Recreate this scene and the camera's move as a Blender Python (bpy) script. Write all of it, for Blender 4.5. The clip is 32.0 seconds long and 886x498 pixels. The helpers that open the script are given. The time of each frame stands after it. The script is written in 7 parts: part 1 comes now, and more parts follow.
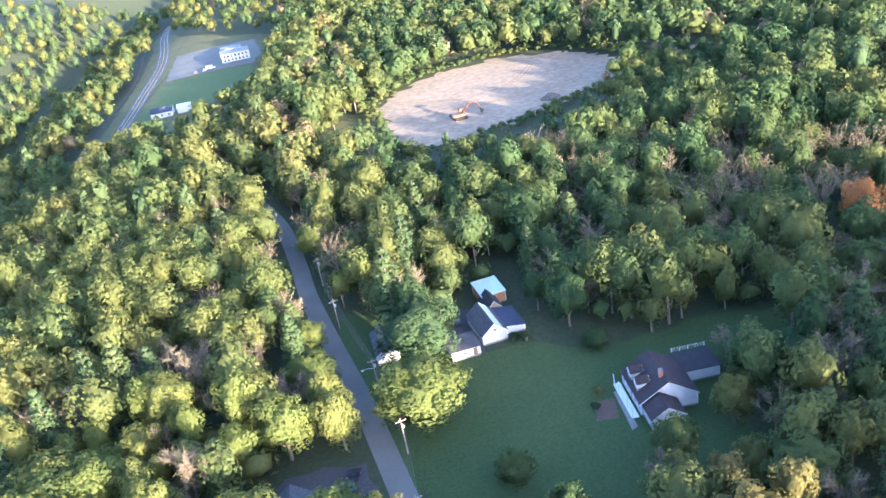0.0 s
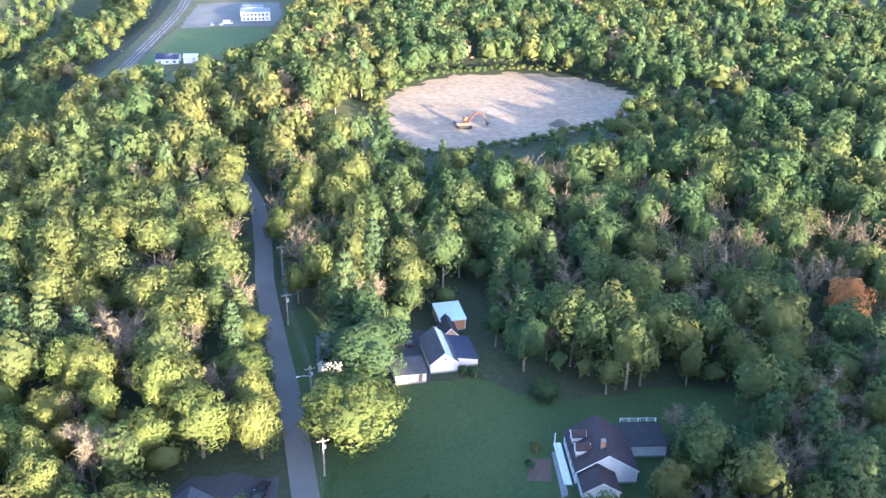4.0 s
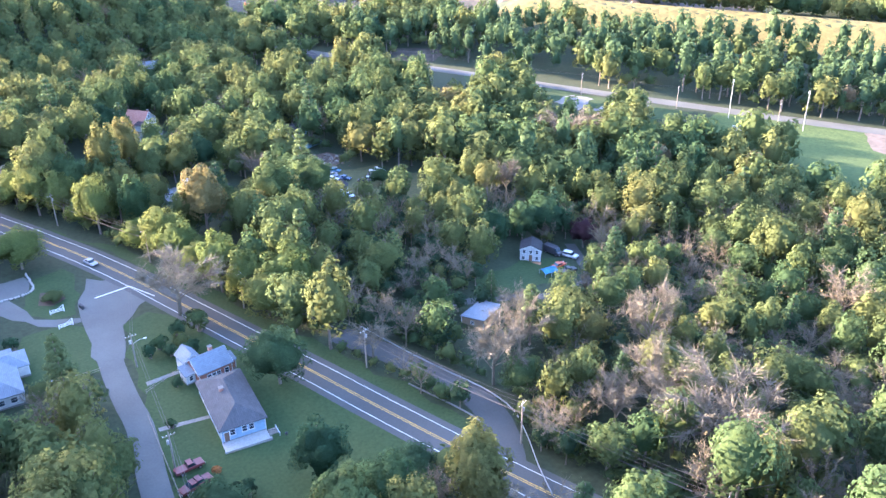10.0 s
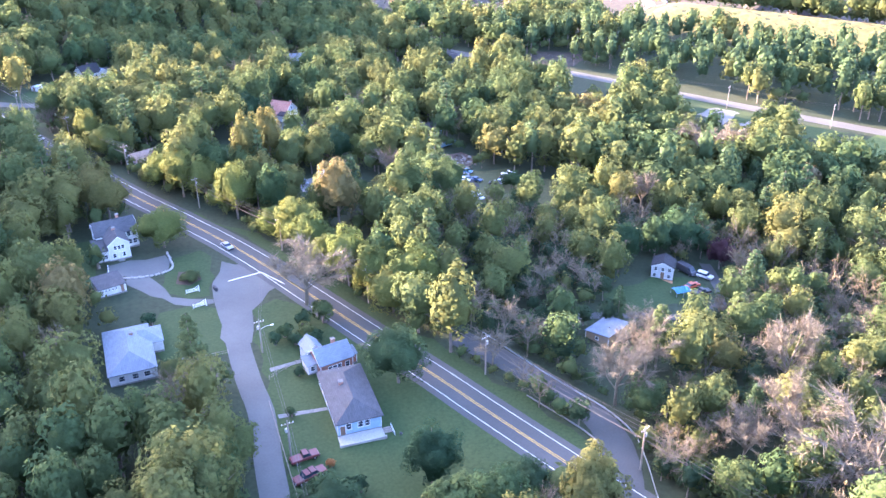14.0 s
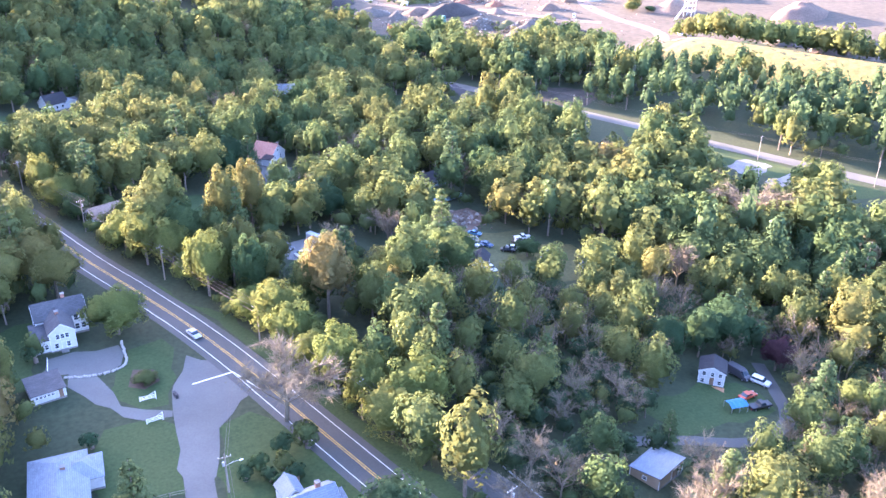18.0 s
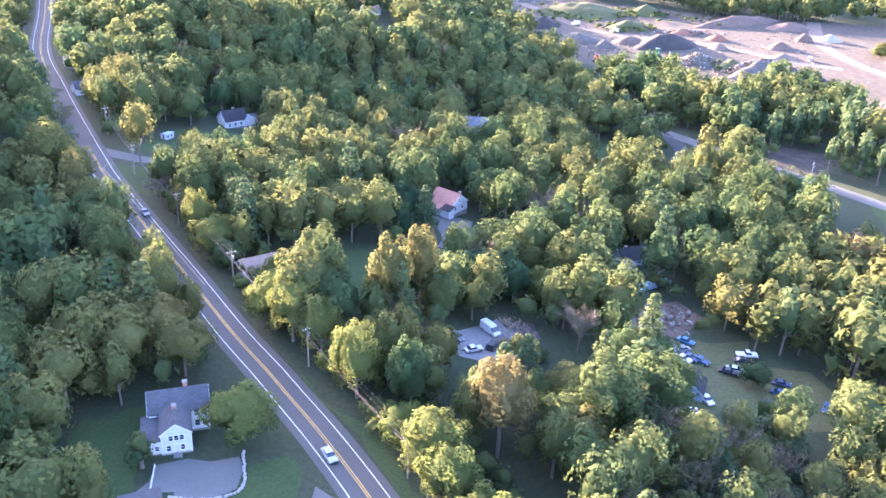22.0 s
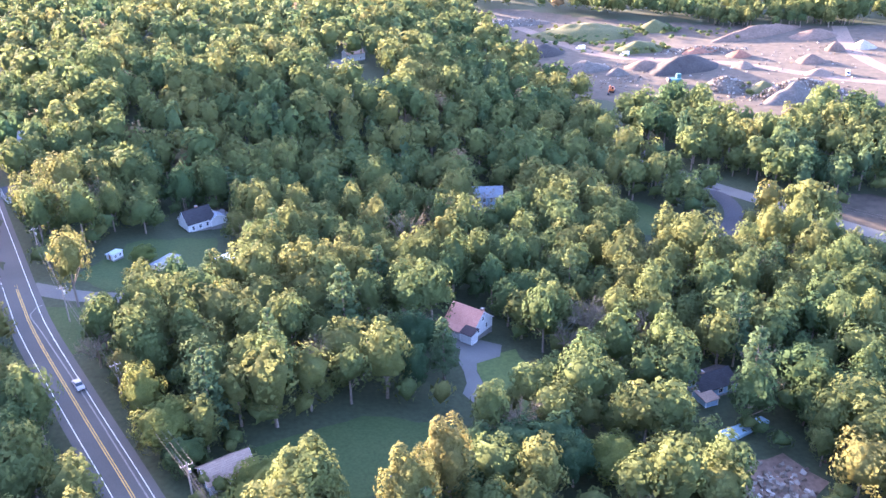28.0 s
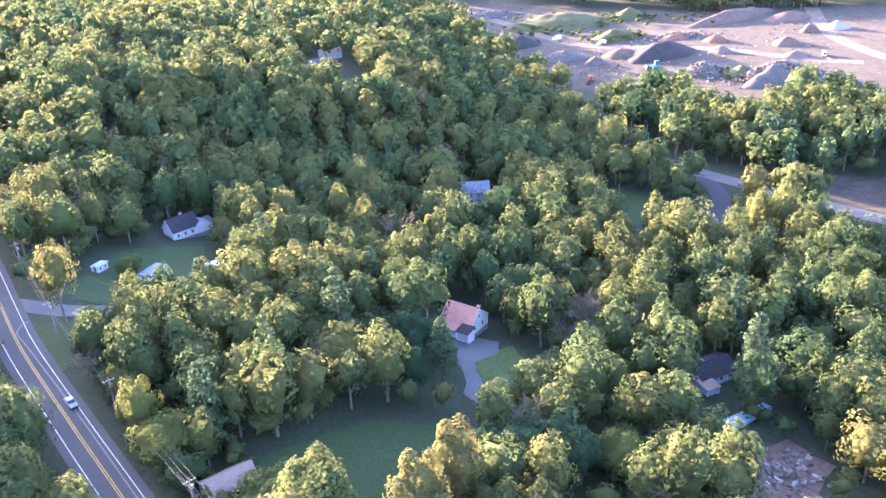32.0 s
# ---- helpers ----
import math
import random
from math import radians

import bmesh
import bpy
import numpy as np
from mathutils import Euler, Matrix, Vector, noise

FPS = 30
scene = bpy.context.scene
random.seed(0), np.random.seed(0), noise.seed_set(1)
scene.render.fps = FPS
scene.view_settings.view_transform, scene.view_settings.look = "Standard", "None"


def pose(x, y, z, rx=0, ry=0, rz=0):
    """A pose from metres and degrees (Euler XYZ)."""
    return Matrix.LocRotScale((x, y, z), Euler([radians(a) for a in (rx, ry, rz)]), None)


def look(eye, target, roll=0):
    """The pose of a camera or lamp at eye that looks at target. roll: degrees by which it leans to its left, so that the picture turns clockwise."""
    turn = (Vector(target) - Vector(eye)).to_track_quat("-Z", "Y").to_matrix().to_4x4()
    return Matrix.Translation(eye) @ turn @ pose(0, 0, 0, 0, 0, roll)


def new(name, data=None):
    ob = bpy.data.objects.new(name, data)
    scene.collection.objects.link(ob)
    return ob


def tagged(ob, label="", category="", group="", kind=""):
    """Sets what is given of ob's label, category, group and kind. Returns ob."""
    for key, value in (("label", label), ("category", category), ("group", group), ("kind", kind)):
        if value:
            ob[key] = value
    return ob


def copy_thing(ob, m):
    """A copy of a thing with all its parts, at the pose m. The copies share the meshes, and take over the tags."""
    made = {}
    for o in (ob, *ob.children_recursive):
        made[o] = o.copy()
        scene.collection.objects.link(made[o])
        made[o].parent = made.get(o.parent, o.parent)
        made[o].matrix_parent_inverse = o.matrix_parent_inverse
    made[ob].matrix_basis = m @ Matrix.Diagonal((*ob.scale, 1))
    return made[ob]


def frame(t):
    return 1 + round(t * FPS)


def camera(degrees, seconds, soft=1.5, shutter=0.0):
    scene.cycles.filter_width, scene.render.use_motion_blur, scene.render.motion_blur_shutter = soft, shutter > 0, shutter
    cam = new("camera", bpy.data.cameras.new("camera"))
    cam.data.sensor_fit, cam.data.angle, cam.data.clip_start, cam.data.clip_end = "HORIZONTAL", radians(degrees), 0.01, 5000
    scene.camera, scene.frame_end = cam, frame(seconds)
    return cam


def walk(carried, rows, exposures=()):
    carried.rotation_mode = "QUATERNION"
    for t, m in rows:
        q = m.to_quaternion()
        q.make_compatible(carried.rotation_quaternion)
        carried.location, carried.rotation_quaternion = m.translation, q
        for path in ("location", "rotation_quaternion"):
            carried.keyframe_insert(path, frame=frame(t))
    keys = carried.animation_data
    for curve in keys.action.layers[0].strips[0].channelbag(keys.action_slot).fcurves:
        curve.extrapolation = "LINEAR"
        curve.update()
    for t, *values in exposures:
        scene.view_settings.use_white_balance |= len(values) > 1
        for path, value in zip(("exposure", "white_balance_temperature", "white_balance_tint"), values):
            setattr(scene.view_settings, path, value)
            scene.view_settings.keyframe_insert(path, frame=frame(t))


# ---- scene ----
# The camera: t, x, y, z, yaw, pitch, roll (degrees)
PATH = [
    (0.0, -4.30, -11.10, 111.57, 0.00, -25.53, -10.45),
    (0.5, -3.35, -6.02, 111.62, -1.63, -25.67, -2.86),
    (1.0, -2.32, -1.83, 111.69, -2.49, -25.45, 0.23),
    (1.5, -1.46, 0.65, 111.87, -2.36, -25.50, 0.46),
    (2.0, -0.61, 1.58, 111.74, -2.28, -25.66, 0.81),
    (2.5, 0.17, 1.52, 111.81, -2.21, -25.86, 1.14),
    (4.5, 2.05, 0.64, 112.00, 1.40, -25.95, 1.11),
    (5.0, 2.16, 0.64, 111.95, 15.45, -26.11, 1.02),
    (5.5, 1.85, 0.80, 111.75, 32.23, -26.38, 1.30),
    (6.0, 1.37, 0.95, 111.54, 47.57, -26.72, 1.29),
    (6.5, 0.88, 1.04, 111.37, 61.93, -27.02, 1.19),
    (7.0, 0.50, 1.09, 111.24, 76.59, -27.28, 0.99),
    (7.5, 0.35, 1.04, 111.20, 90.83, -27.47, 0.83),
    (8.0, 0.20, 1.00, 111.26, 104.51, -27.61, 0.41),
    (8.5, 0.09, 0.97, 111.44, 117.84, -27.67, 0.03),
    (9.0, -0.07, 0.84, 111.68, 130.44, -27.72, -0.19),
    (9.5, -0.26, 0.72, 111.81, 142.30, -27.69, -0.41),
    (10.0, -0.33, 0.65, 111.82, 150.03, -27.65, -0.70),
    (10.5, -0.31, 0.60, 111.75, 149.47, -27.67, -0.65),
    (11.0, -0.36, 0.53, 111.62, 154.65, -27.58, -0.83),
    (11.5, -0.38, 0.37, 111.47, 160.51, -27.47, -0.93),
    (12.0, -0.29, 0.24, 111.39, 162.94, -27.42, -0.90),
    (12.5, -0.14, 0.12, 111.40, 162.12, -27.43, -0.75),
    (13.0, 0.00, 0.00, 111.51, 161.14, -27.64, -0.64),
    (13.5, -0.28, -0.69, 111.34, 160.21, -27.67, -0.66),
    (14.0, -0.73, -2.95, 111.37, 159.25, -27.48, -0.59),
    (14.5, -1.52, -6.24, 111.53, 158.28, -27.37, -0.43),
    (16.5, -7.10, -26.46, 111.62, 157.36, -26.86, 0.63),
    (17.0, -8.62, -32.56, 111.27, 158.13, -26.77, 0.81),
    (17.5, -9.95, -38.83, 110.91, 158.17, -26.69, 0.98),
    (18.0, -11.04, -45.04, 110.70, 158.34, -26.61, 1.17),
    (18.5, -12.20, -51.27, 110.58, 158.38, -26.54, 1.30),
    (19.0, -13.38, -57.50, 110.50, 158.36, -26.48, 1.39),
    (19.5, -14.52, -63.96, 110.50, 158.35, -26.48, 1.53),
    (20.0, -15.69, -70.71, 110.15, 162.04, -26.40, 5.96),
    (20.5, -17.01, -77.35, 109.57, 163.96, -26.34, 5.47),
    (21.0, -17.78, -83.64, 109.41, 165.47, -26.42, 1.42),
    (21.5, -18.86, -89.81, 109.51, 165.01, -26.13, 8.82),
    (22.0, -19.23, -96.58, 109.28, 170.84, -26.41, 2.71),
    (22.5, -19.65, -102.76, 109.47, 171.35, -26.41, 1.01),
    (23.0, -20.53, -108.34, 108.93, 166.84, -25.79, 9.25),
    (23.5, -20.86, -114.30, 108.94, 167.40, -25.99, 2.83),
    (24.0, -21.30, -119.96, 109.60, 167.57, -26.04, -0.21),
    (24.5, -22.03, -125.03, 109.59, 167.51, -25.89, -0.45),
    (26.5, -25.64, -145.93, 111.77, 167.13, -25.54, 7.15),
    (27.0, -25.59, -153.69, 112.32, 170.92, -25.90, -0.52),
    (27.5, -25.07, -160.02, 113.03, 171.05, -25.82, -1.48),
    (28.0, -24.65, -164.82, 113.28, 170.80, -26.00, -1.46),
    (28.5, -24.10, -168.01, 113.39, 170.58, -26.14, -1.54),
    (29.0, -23.35, -169.42, 113.41, 170.35, -26.30, -1.71),
    (29.5, -22.44, -169.75, 113.32, 170.16, -26.44, -2.00),
    (30.0, -21.84, -169.70, 113.17, 169.99, -26.45, -2.23),
    (30.5, -21.68, -169.36, 113.13, 169.85, -26.44, -2.54),
    (31.0, -21.63, -168.95, 113.25, 169.68, -26.44, -2.76),
    (31.5, -21.72, -168.77, 113.08, 169.49, -26.42, -2.97),
    (32.0, -21.60, -168.41, 113.13, 169.25, -26.43, -3.11),
]


def flight(t, x, y, z, yaw, pitch, roll):
    m = Matrix.Rotation(radians(yaw), 4, "Z") @ Matrix.Rotation(radians(90 + pitch), 4, "X") @ Matrix.Rotation(radians(roll), 4, "Z")
    return t, Matrix.Translation((x, y, z)) @ m


cam = camera(54.55, 32.0, soft=1.5, shutter=0.2)
walk(cam, [flight(*row) for row in PATH], exposures=[(0, 3.5, 4850, 23), (4.5, 3.5, 4850, 23), (6, 3.5, 5100, 30), (7.5, 3.5, 5100, 30), (9, 3.8, 4850, 25), (10, 4.1, 4950, 29), (11, 4.3, 5050, 33), (13, 4.42, 5150, 39), (22, 4.35, 5200, 41), (32, 4.3, 5200, 43)])

# ---- sky and low sun ----
SUN_FROM = Vector((0.6, -0.8, 0.0)).normalized()
SUN_ELEVATION = radians(9.2)
world = bpy.data.worlds.new("sky")
scene.world = world
world.use_nodes = True
wn = world.node_tree.nodes
sky = wn.new("ShaderNodeTexSky")
sky.sky_type, sky.sun_disc = "NISHITA", False
sky.sun_elevation = SUN_ELEVATION
sky.sun_rotation = math.atan2(SUN_FROM.x, SUN_FROM.y)
sky.air_density, sky.dust_density, sky.ozone_density = 1.0, 2.0, 0.8
world.node_tree.links.new(sky.outputs[0], wn["Background"].inputs[0])
wn["Background"].inputs[1].default_value = 0.108
lamp = bpy.data.lights.new("sun", "SUN")
lamp.energy, lamp.angle, lamp.color = 4.2, radians(0.8), (1.0, 0.71, 0.34)
sun = new("sun", lamp)
sun.matrix_world = look((SUN_FROM * 400 * math.cos(SUN_ELEVATION)) + Vector((0, 0, 400 * math.sin(SUN_ELEVATION))), (0, 0, 0))

# ---- helpers of this scene ----
rnd = random.Random(7)


class Nodes:
    """A node material being put together."""

    def __init__(self, name, rough=0.85, metal=0.0, spec=0.3):
        self.mat = bpy.data.materials.new(name)
        self.mat.use_nodes = True
        self.tree = self.mat.node_tree
        self.bsdf = self.tree.nodes["Principled BSDF"]
        self.bsdf.inputs["Roughness"].default_value = rough
        self.bsdf.inputs["Metallic"].default_value = metal
        self.bsdf.inputs["Specular IOR Level"].default_value = spec

    def add(self, kind, **values):
        n = self.tree.nodes.new("ShaderNode" + kind)
        for k, v in values.items():
            n.inputs[k].default_value = v
        return n

    def link(self, a, b):
        self.tree.links.new(a, b)

    def place(self, world_space=True):
        if world_space:
            return self.add("NewGeometry").outputs["Position"]
        return self.add("TexCoord").outputs["Object"]

    def noise(self, scale, detail=3.0, vec=None, rough=0.55):
        n = self.add("TexNoise", Scale=scale, Detail=detail, Roughness=rough)
        self.link(vec if vec is not None else self.place(), n.inputs["Vector"])
        return n.outputs["Fac"]

    def ramp(self, fac, *stops):
        n = self.add("ValToRGB")
        e = n.color_ramp.elements
        while len(e) < len(stops):
            e.new(0.5)
        for s, (p, c) in zip(e, stops):
            s.position, s.color = p, (*c, 1)
        self.link(fac, n.inputs[0])
        return n.outputs["Color"]

    def mix(self, fac, a, b, blend="MIX"):
        n = self.tree.nodes.new("ShaderNodeMix")
        n.data_type, n.blend_type = "RGBA", blend
        for sock, v in ((n.inputs[0], fac), (n.inputs[6], a), (n.inputs[7], b)):
            if isinstance(v, (int, float)):
                sock.default_value = v
            elif isinstance(v, tuple):
                sock.default_value = (*v, 1)
            else:
                self.link(v, sock)
        return n.outputs[2]

    def bump(self, fac, strength, distance):
        b = self.add("Bump", Strength=strength, Distance=distance)
        self.link(fac, b.inputs["Height"])
        self.link(b.outputs["Normal"], self.bsdf.inputs["Normal"])

    def colour(self, c):
        if isinstance(c, tuple):
            self.bsdf.inputs["Base Color"].default_value = (*c, 1)
        else:
            self.link(c, self.bsdf.inputs["Base Color"])
        return self.mat


def two_tone(name, a, b, scale, fine, rough=0.85, bump=0.0, metal=0.0, spec=0.3, local=False, grain=0.55):
    """Colour that wanders between a and b at a large and a fine scale."""
    m = Nodes(name, rough, metal, spec)
    vec = m.place(not local)
    big = m.ramp(m.noise(scale, 4, vec), (0.32, a), (0.68, b))
    small = m.noise(fine, 3, vec)
    m.colour(m.mix(grain, big, m.ramp(small, (0.25, tuple(c * 0.62 for c in a)), (0.75, tuple(min(1, c * 1.25) for c in b)))))
    if bump:
        m.bump(small, 0.6, bump)
    return m.mat


def foliage(name, stops, glow=0.48, use_tint=False):
    """Leaves: one colour a tree out of the stops, broken up into sprays, gaps and paler tips."""
    m = Nodes(name, 0.9, 0.0, 0.04)
    if use_tint:
        t = m.add("Attribute")
        t.attribute_name = "tint"
        fac = t.outputs["Fac"]
    else:
        fac = m.add("ObjectInfo").outputs["Random"]
    base = m.ramp(fac, *stops)
    place = m.place()
    leaf = m.noise(2.6, 3, place, 0.7)
    c = m.mix(0.8, base, m.mix(1.0, base, m.ramp(leaf, (0.28, (0.74, 0.76, 0.74)), (0.5, (1.0, 1.0, 1.0)), (0.72, (1.24, 1.22, 1.18))), "MULTIPLY"))
    c = m.mix(0.5, c, m.mix(1.0, c, m.ramp(m.noise(0.3, 2, place), (0.3, (0.82, 0.85, 0.82)), (0.7, (1.18, 1.14, 1.06))), "MULTIPLY"))
    c = m.mix(1.0, c, m.ramp(m.add("NewGeometry").outputs["Random Per Island"], (0.0, (0.9, 0.91, 0.9)), (1.0, (1.11, 1.1, 1.08))), "MULTIPLY")
    m.colour(c)
    tr = m.add("BsdfTranslucent")
    m.link(c, tr.inputs["Color"])
    mix = m.add("MixShader", Fac=glow)
    m.link(m.bsdf.outputs[0], mix.inputs[1])
    m.link(tr.outputs[0], mix.inputs[2])
    m.link(mix.outputs[0], m.tree.nodes["Material Output"].inputs["Surface"])
    return m.mat


GREENS = ((0.0, (0.066, 0.111, 0.052)), (0.25, (0.088, 0.126, 0.054)), (0.5, (0.114, 0.14, 0.055)), (0.75, (0.139, 0.15, 0.057)),
          (0.92, (0.156, 0.154, 0.059)), (1.0, (0.172, 0.15, 0.07)))
PINES = ((0.0, (0.06, 0.1, 0.057)), (0.5, (0.08, 0.122, 0.059)), (1.0, (0.11, 0.142, 0.062)))
M = {}
M["leaf"] = foliage("broadleaf foliage", GREENS)
M["leaf_far"] = foliage("broadleaf foliage of the woods", GREENS, use_tint=True)
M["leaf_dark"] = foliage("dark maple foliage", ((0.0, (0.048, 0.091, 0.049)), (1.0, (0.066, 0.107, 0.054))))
# shade of the hollow put into a darker leaf colour
M["leaf_dark_far"] = foliage("foliage of the hollow, darkened for shade", ((0.0, (0.045, 0.080, 0.047)), (1.0, (0.065, 0.100, 0.053))), use_tint=True)
# warm sunlight put into the leaf colour, for the north-west woods
M["leaf_yellow_far"] = foliage("sun-toned foliage of the woods", ((0.0, (0.11, 0.144, 0.054)), (0.5, (0.138, 0.161, 0.057)), (1.0, (0.165, 0.166, 0.062))), use_tint=True)
# yellow trees, and near trees of the north-west woods coloured as sunlit
M["leaf_yellow"] = foliage("yellowing and sun-toned foliage", ((0.0, (0.13, 0.168, 0.055)), (1.0, (0.165, 0.183, 0.06))))
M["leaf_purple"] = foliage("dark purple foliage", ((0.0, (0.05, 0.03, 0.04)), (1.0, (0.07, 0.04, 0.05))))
M["pine"] = foliage("pine needles", PINES, 0.4)
M["pine_far"] = foliage("pine needles of the woods", PINES, 0.4, use_tint=True)
M["rust"] = foliage("orange autumn leaves", ((0.0, (0.36, 0.17, 0.07)), (1.0, (0.42, 0.21, 0.085))))
M["twig"] = foliage("thin brown leaves and twigs", ((0.0, (0.18, 0.16, 0.095)), (0.5, (0.23, 0.18, 0.11)), (1.0, (0.16, 0.16, 0.085))), 0.2)
M["twig_far"] = foliage("thin brown leaves of the woods", ((0.0, (0.15, 0.13, 0.075)), (0.5, (0.18, 0.14, 0.085)), (1.0, (0.13, 0.13, 0.066))), 0.2, use_tint=True)
M["bark"] = two_tone("bark", (0.12, 0.1, 0.08), (0.24, 0.2, 0.17), 0.6, 4.0, 0.9)
M["pale_bark"] = two_tone("bleached bark", (0.125, 0.108, 0.076), (0.2, 0.17, 0.125), 0.6, 4.0, 0.9)
M["floor"] = two_tone("forest floor", (0.028, 0.046, 0.022), (0.046, 0.056, 0.028), 0.03, 0.9, 0.95)
M["grass"] = two_tone("mown grass", (0.028, 0.058, 0.018), (0.052, 0.076, 0.024), 0.06, 1.5, 0.95)
# brighter copy of the grass: sunlight on open turf put into its colour
M["field_grass"] = two_tone("turf brightened for sun", (0.05, 0.09, 0.026), (0.085, 0.115, 0.034), 0.03, 0.8, 0.95)
M["dry_grass"] = two_tone("dry meadow", (0.14, 0.118, 0.035), (0.2, 0.16, 0.05), 0.02, 0.6, 0.95)
M["rough_grass"] = two_tone("rough grass", (0.05, 0.066, 0.024), (0.1, 0.098, 0.042), 0.08, 1.0, 0.95)
M["asphalt"] = two_tone("worn asphalt", (0.068, 0.07, 0.067), (0.094, 0.096, 0.092), 0.05, 3.0, 0.9, grain=0.22)
M["old_asphalt"] = two_tone("bleached asphalt", (0.1, 0.102, 0.097), (0.14, 0.141, 0.134), 0.08, 2.5, 0.92, grain=0.2)
M["dark_asphalt"] = two_tone("fresh dark asphalt", (0.045, 0.045, 0.05), (0.065, 0.065, 0.07), 0.08, 2.5, 0.9)
M["line_white"] = two_tone("road paint, white", (0.6, 0.6, 0.58), (0.75, 0.75, 0.72), 0.5, 4, 0.7)
M["line_yellow"] = two_tone("road paint, yellow", (0.6, 0.36, 0.06), (0.7, 0.45, 0.1), 0.5, 4, 0.7)
M["sand"] = two_tone("pale sand", (0.19, 0.155, 0.112), (0.29, 0.235, 0.172), 0.03, 0.35, 0.95)
M["pink_gravel"] = two_tone("pinkish gravel", (0.125, 0.1, 0.082), (0.19, 0.155, 0.13), 0.03, 0.35, 0.95)
M["earth"] = two_tone("reddish earth", (0.09, 0.065, 0.05), (0.16, 0.112, 0.084), 0.12, 0.8, 0.95)
M["gravel"] = two_tone("quarry gravel", (0.042, 0.037, 0.029), (0.088, 0.073, 0.054), 0.018, 0.25, 0.95)
M["concrete"] = two_tone("concrete", (0.15, 0.147, 0.14), (0.24, 0.235, 0.225), 0.15, 2.0, 0.9)
M["water"] = two_tone("river water", (0.02, 0.028, 0.03), (0.03, 0.036, 0.036), 0.05, 0.5, 0.12, spec=0.5)

# ---- the lie of the land ----
HIGHWAY = [(215, -930), (140, -653), (110, -528), (86, -461), (66, -410), (54, -380), (46, -361.5), (29.5, -329), (14.5, -300), (1.5, -273), (-7.5, -256),
           (-12, -247), (-19.5, -232), (-27.5, -214), (-37, -189.5), (-45.7, -167), (-53.6, -147), (-59.5, -131), (-70, -104), (-84, -70), (-102, -22),
           (-119, 30), (-128, 51), (-143, 95), (-156, 190), (-163, 320), (-171, 440), (-177, 540), (-189, 661), (-227, 830), (-250, 960)]
_hy = np.array([p[1] for p in HIGHWAY], float)
_hx = np.array([p[0] for p in HIGHWAY], float)


def step(x, a, b):
    t = np.clip((x - a) / (b - a), 0, 1)
    return t * t * (3 - 2 * t)


def ground_z(x, y):
    """Height of the land: level by the highway, falling to the west, a hollow for the river, a rise beyond it. Two
    unseen hills are added in the east to cast shade.
    """
    x, y = np.asarray(x, float), np.asarray(y, float)
    u = np.interp(y, _hy, _hx) - x
    south = -17 * (1 - np.exp(-(np.clip(u, 0, None) / 115) ** 2)) + 0.02 * np.clip(-u, 0, 250) + 3.4 * step(-y, 285, 390) * np.exp(-(np.clip(u, 0, None) / 60) ** 2)
    river = np.interp(y, (60, 260, 350, 450, 560, 700, 850), (-262, -232, -242, -256, -270, -285, -290)) + 0 * x
    north = -4.5 - 31 * np.exp(-((x - river) / 66) ** 2) + 12 * step(-x, 290, 420) - 1 * step(x, -60, 60)
    k = step(y, -40, 40)
    # two hills out of view, added to block the low sun
    shade_hill = 45 * np.exp(-((x - 212) / 80) ** 2 - ((y - 2) / 90) ** 2) * step(x, 62, 140)
    shade_hill = shade_hill + 60 * np.exp(-((x - 155) / 58) ** 2 - ((y + 335) / 100) ** 2) * step(x, 58, 112)
    terrace = 15 * np.exp(-(((x + 405) * 0.82 + (y + 362) * 0.57) / 34) ** 2) * step(np.abs((x + 405) * 0.57 - (y + 362) * 0.82), 175, 120)
    knoll = 17 * step(-y, 462, 545) * step(x, -150, -60) * step(u, 10, 70) * step(-y, 900, 700)
    away = 60 * step(np.hypot(x, y), 900, 2400)
    return south * (1 - k) + north * k + shade_hill + terrace + knoll + away


def gz(x, y):
    return float(ground_z(x, y))


def mesh_object(name, verts, faces, material, parent=None, smooth=False):
    me = bpy.data.meshes.new(name)
    me.from_pydata([tuple(v) for v in verts], [], [tuple(f) for f in faces])
    for mt in material if isinstance(material, (list, tuple)) else [material]:
        me.materials.append(mt)
    if smooth:
        me.shade_smooth()
    ob = new(name, me)
    ob.parent = parent
    return ob


def part(name, bm, material, parent=None, label=""):
    me = bpy.data.meshes.new(name)
    bm.to_mesh(me)
    bm.free()
    me.materials.append(material)
    ob = new(name, me)
    ob.parent = parent
    if label:
        ob["label"] = label
    return ob


def build_ground():
    a = np.concatenate([np.linspace(-5000, -900, 14), np.linspace(-860, 620, 149), np.linspace(660, 5000, 14)])
    b = np.concatenate([np.linspace(-5000, -1000, 14), np.linspace(-960, 960, 193), np.linspace(1000, 5000, 14)])
    X, Y = np.meshgrid(a, b)
    V = np.stack([X, Y, ground_z(X, Y)], -1).reshape(-1, 3)
    n, m = len(a), len(b)
    i = (np.arange(m - 1)[:, None] * n + np.arange(n - 1)[None]).ravel()
    F = np.stack([i, i + 1, i + n + 1, i + n], 1)
    ob = mesh_object("ground", V.tolist(), F.tolist(), M["floor"], smooth=True)
    return tagged(ob, "shaded brown and green forest floor under the trees", "ground", kind="structure")


def inside(px, py, poly):
    """Which of the points lie in the polygon."""
    r = np.zeros(np.shape(px), bool)
    for (x0, y0), (x1, y1) in zip(poly, poly[1:] + poly[:1]):
        if y0 != y1:
            c = (y0 > py) != (y1 > py)
            r ^= c & (px < (x1 - x0) * (py - y0) / (y1 - y0) + x0)
    return r


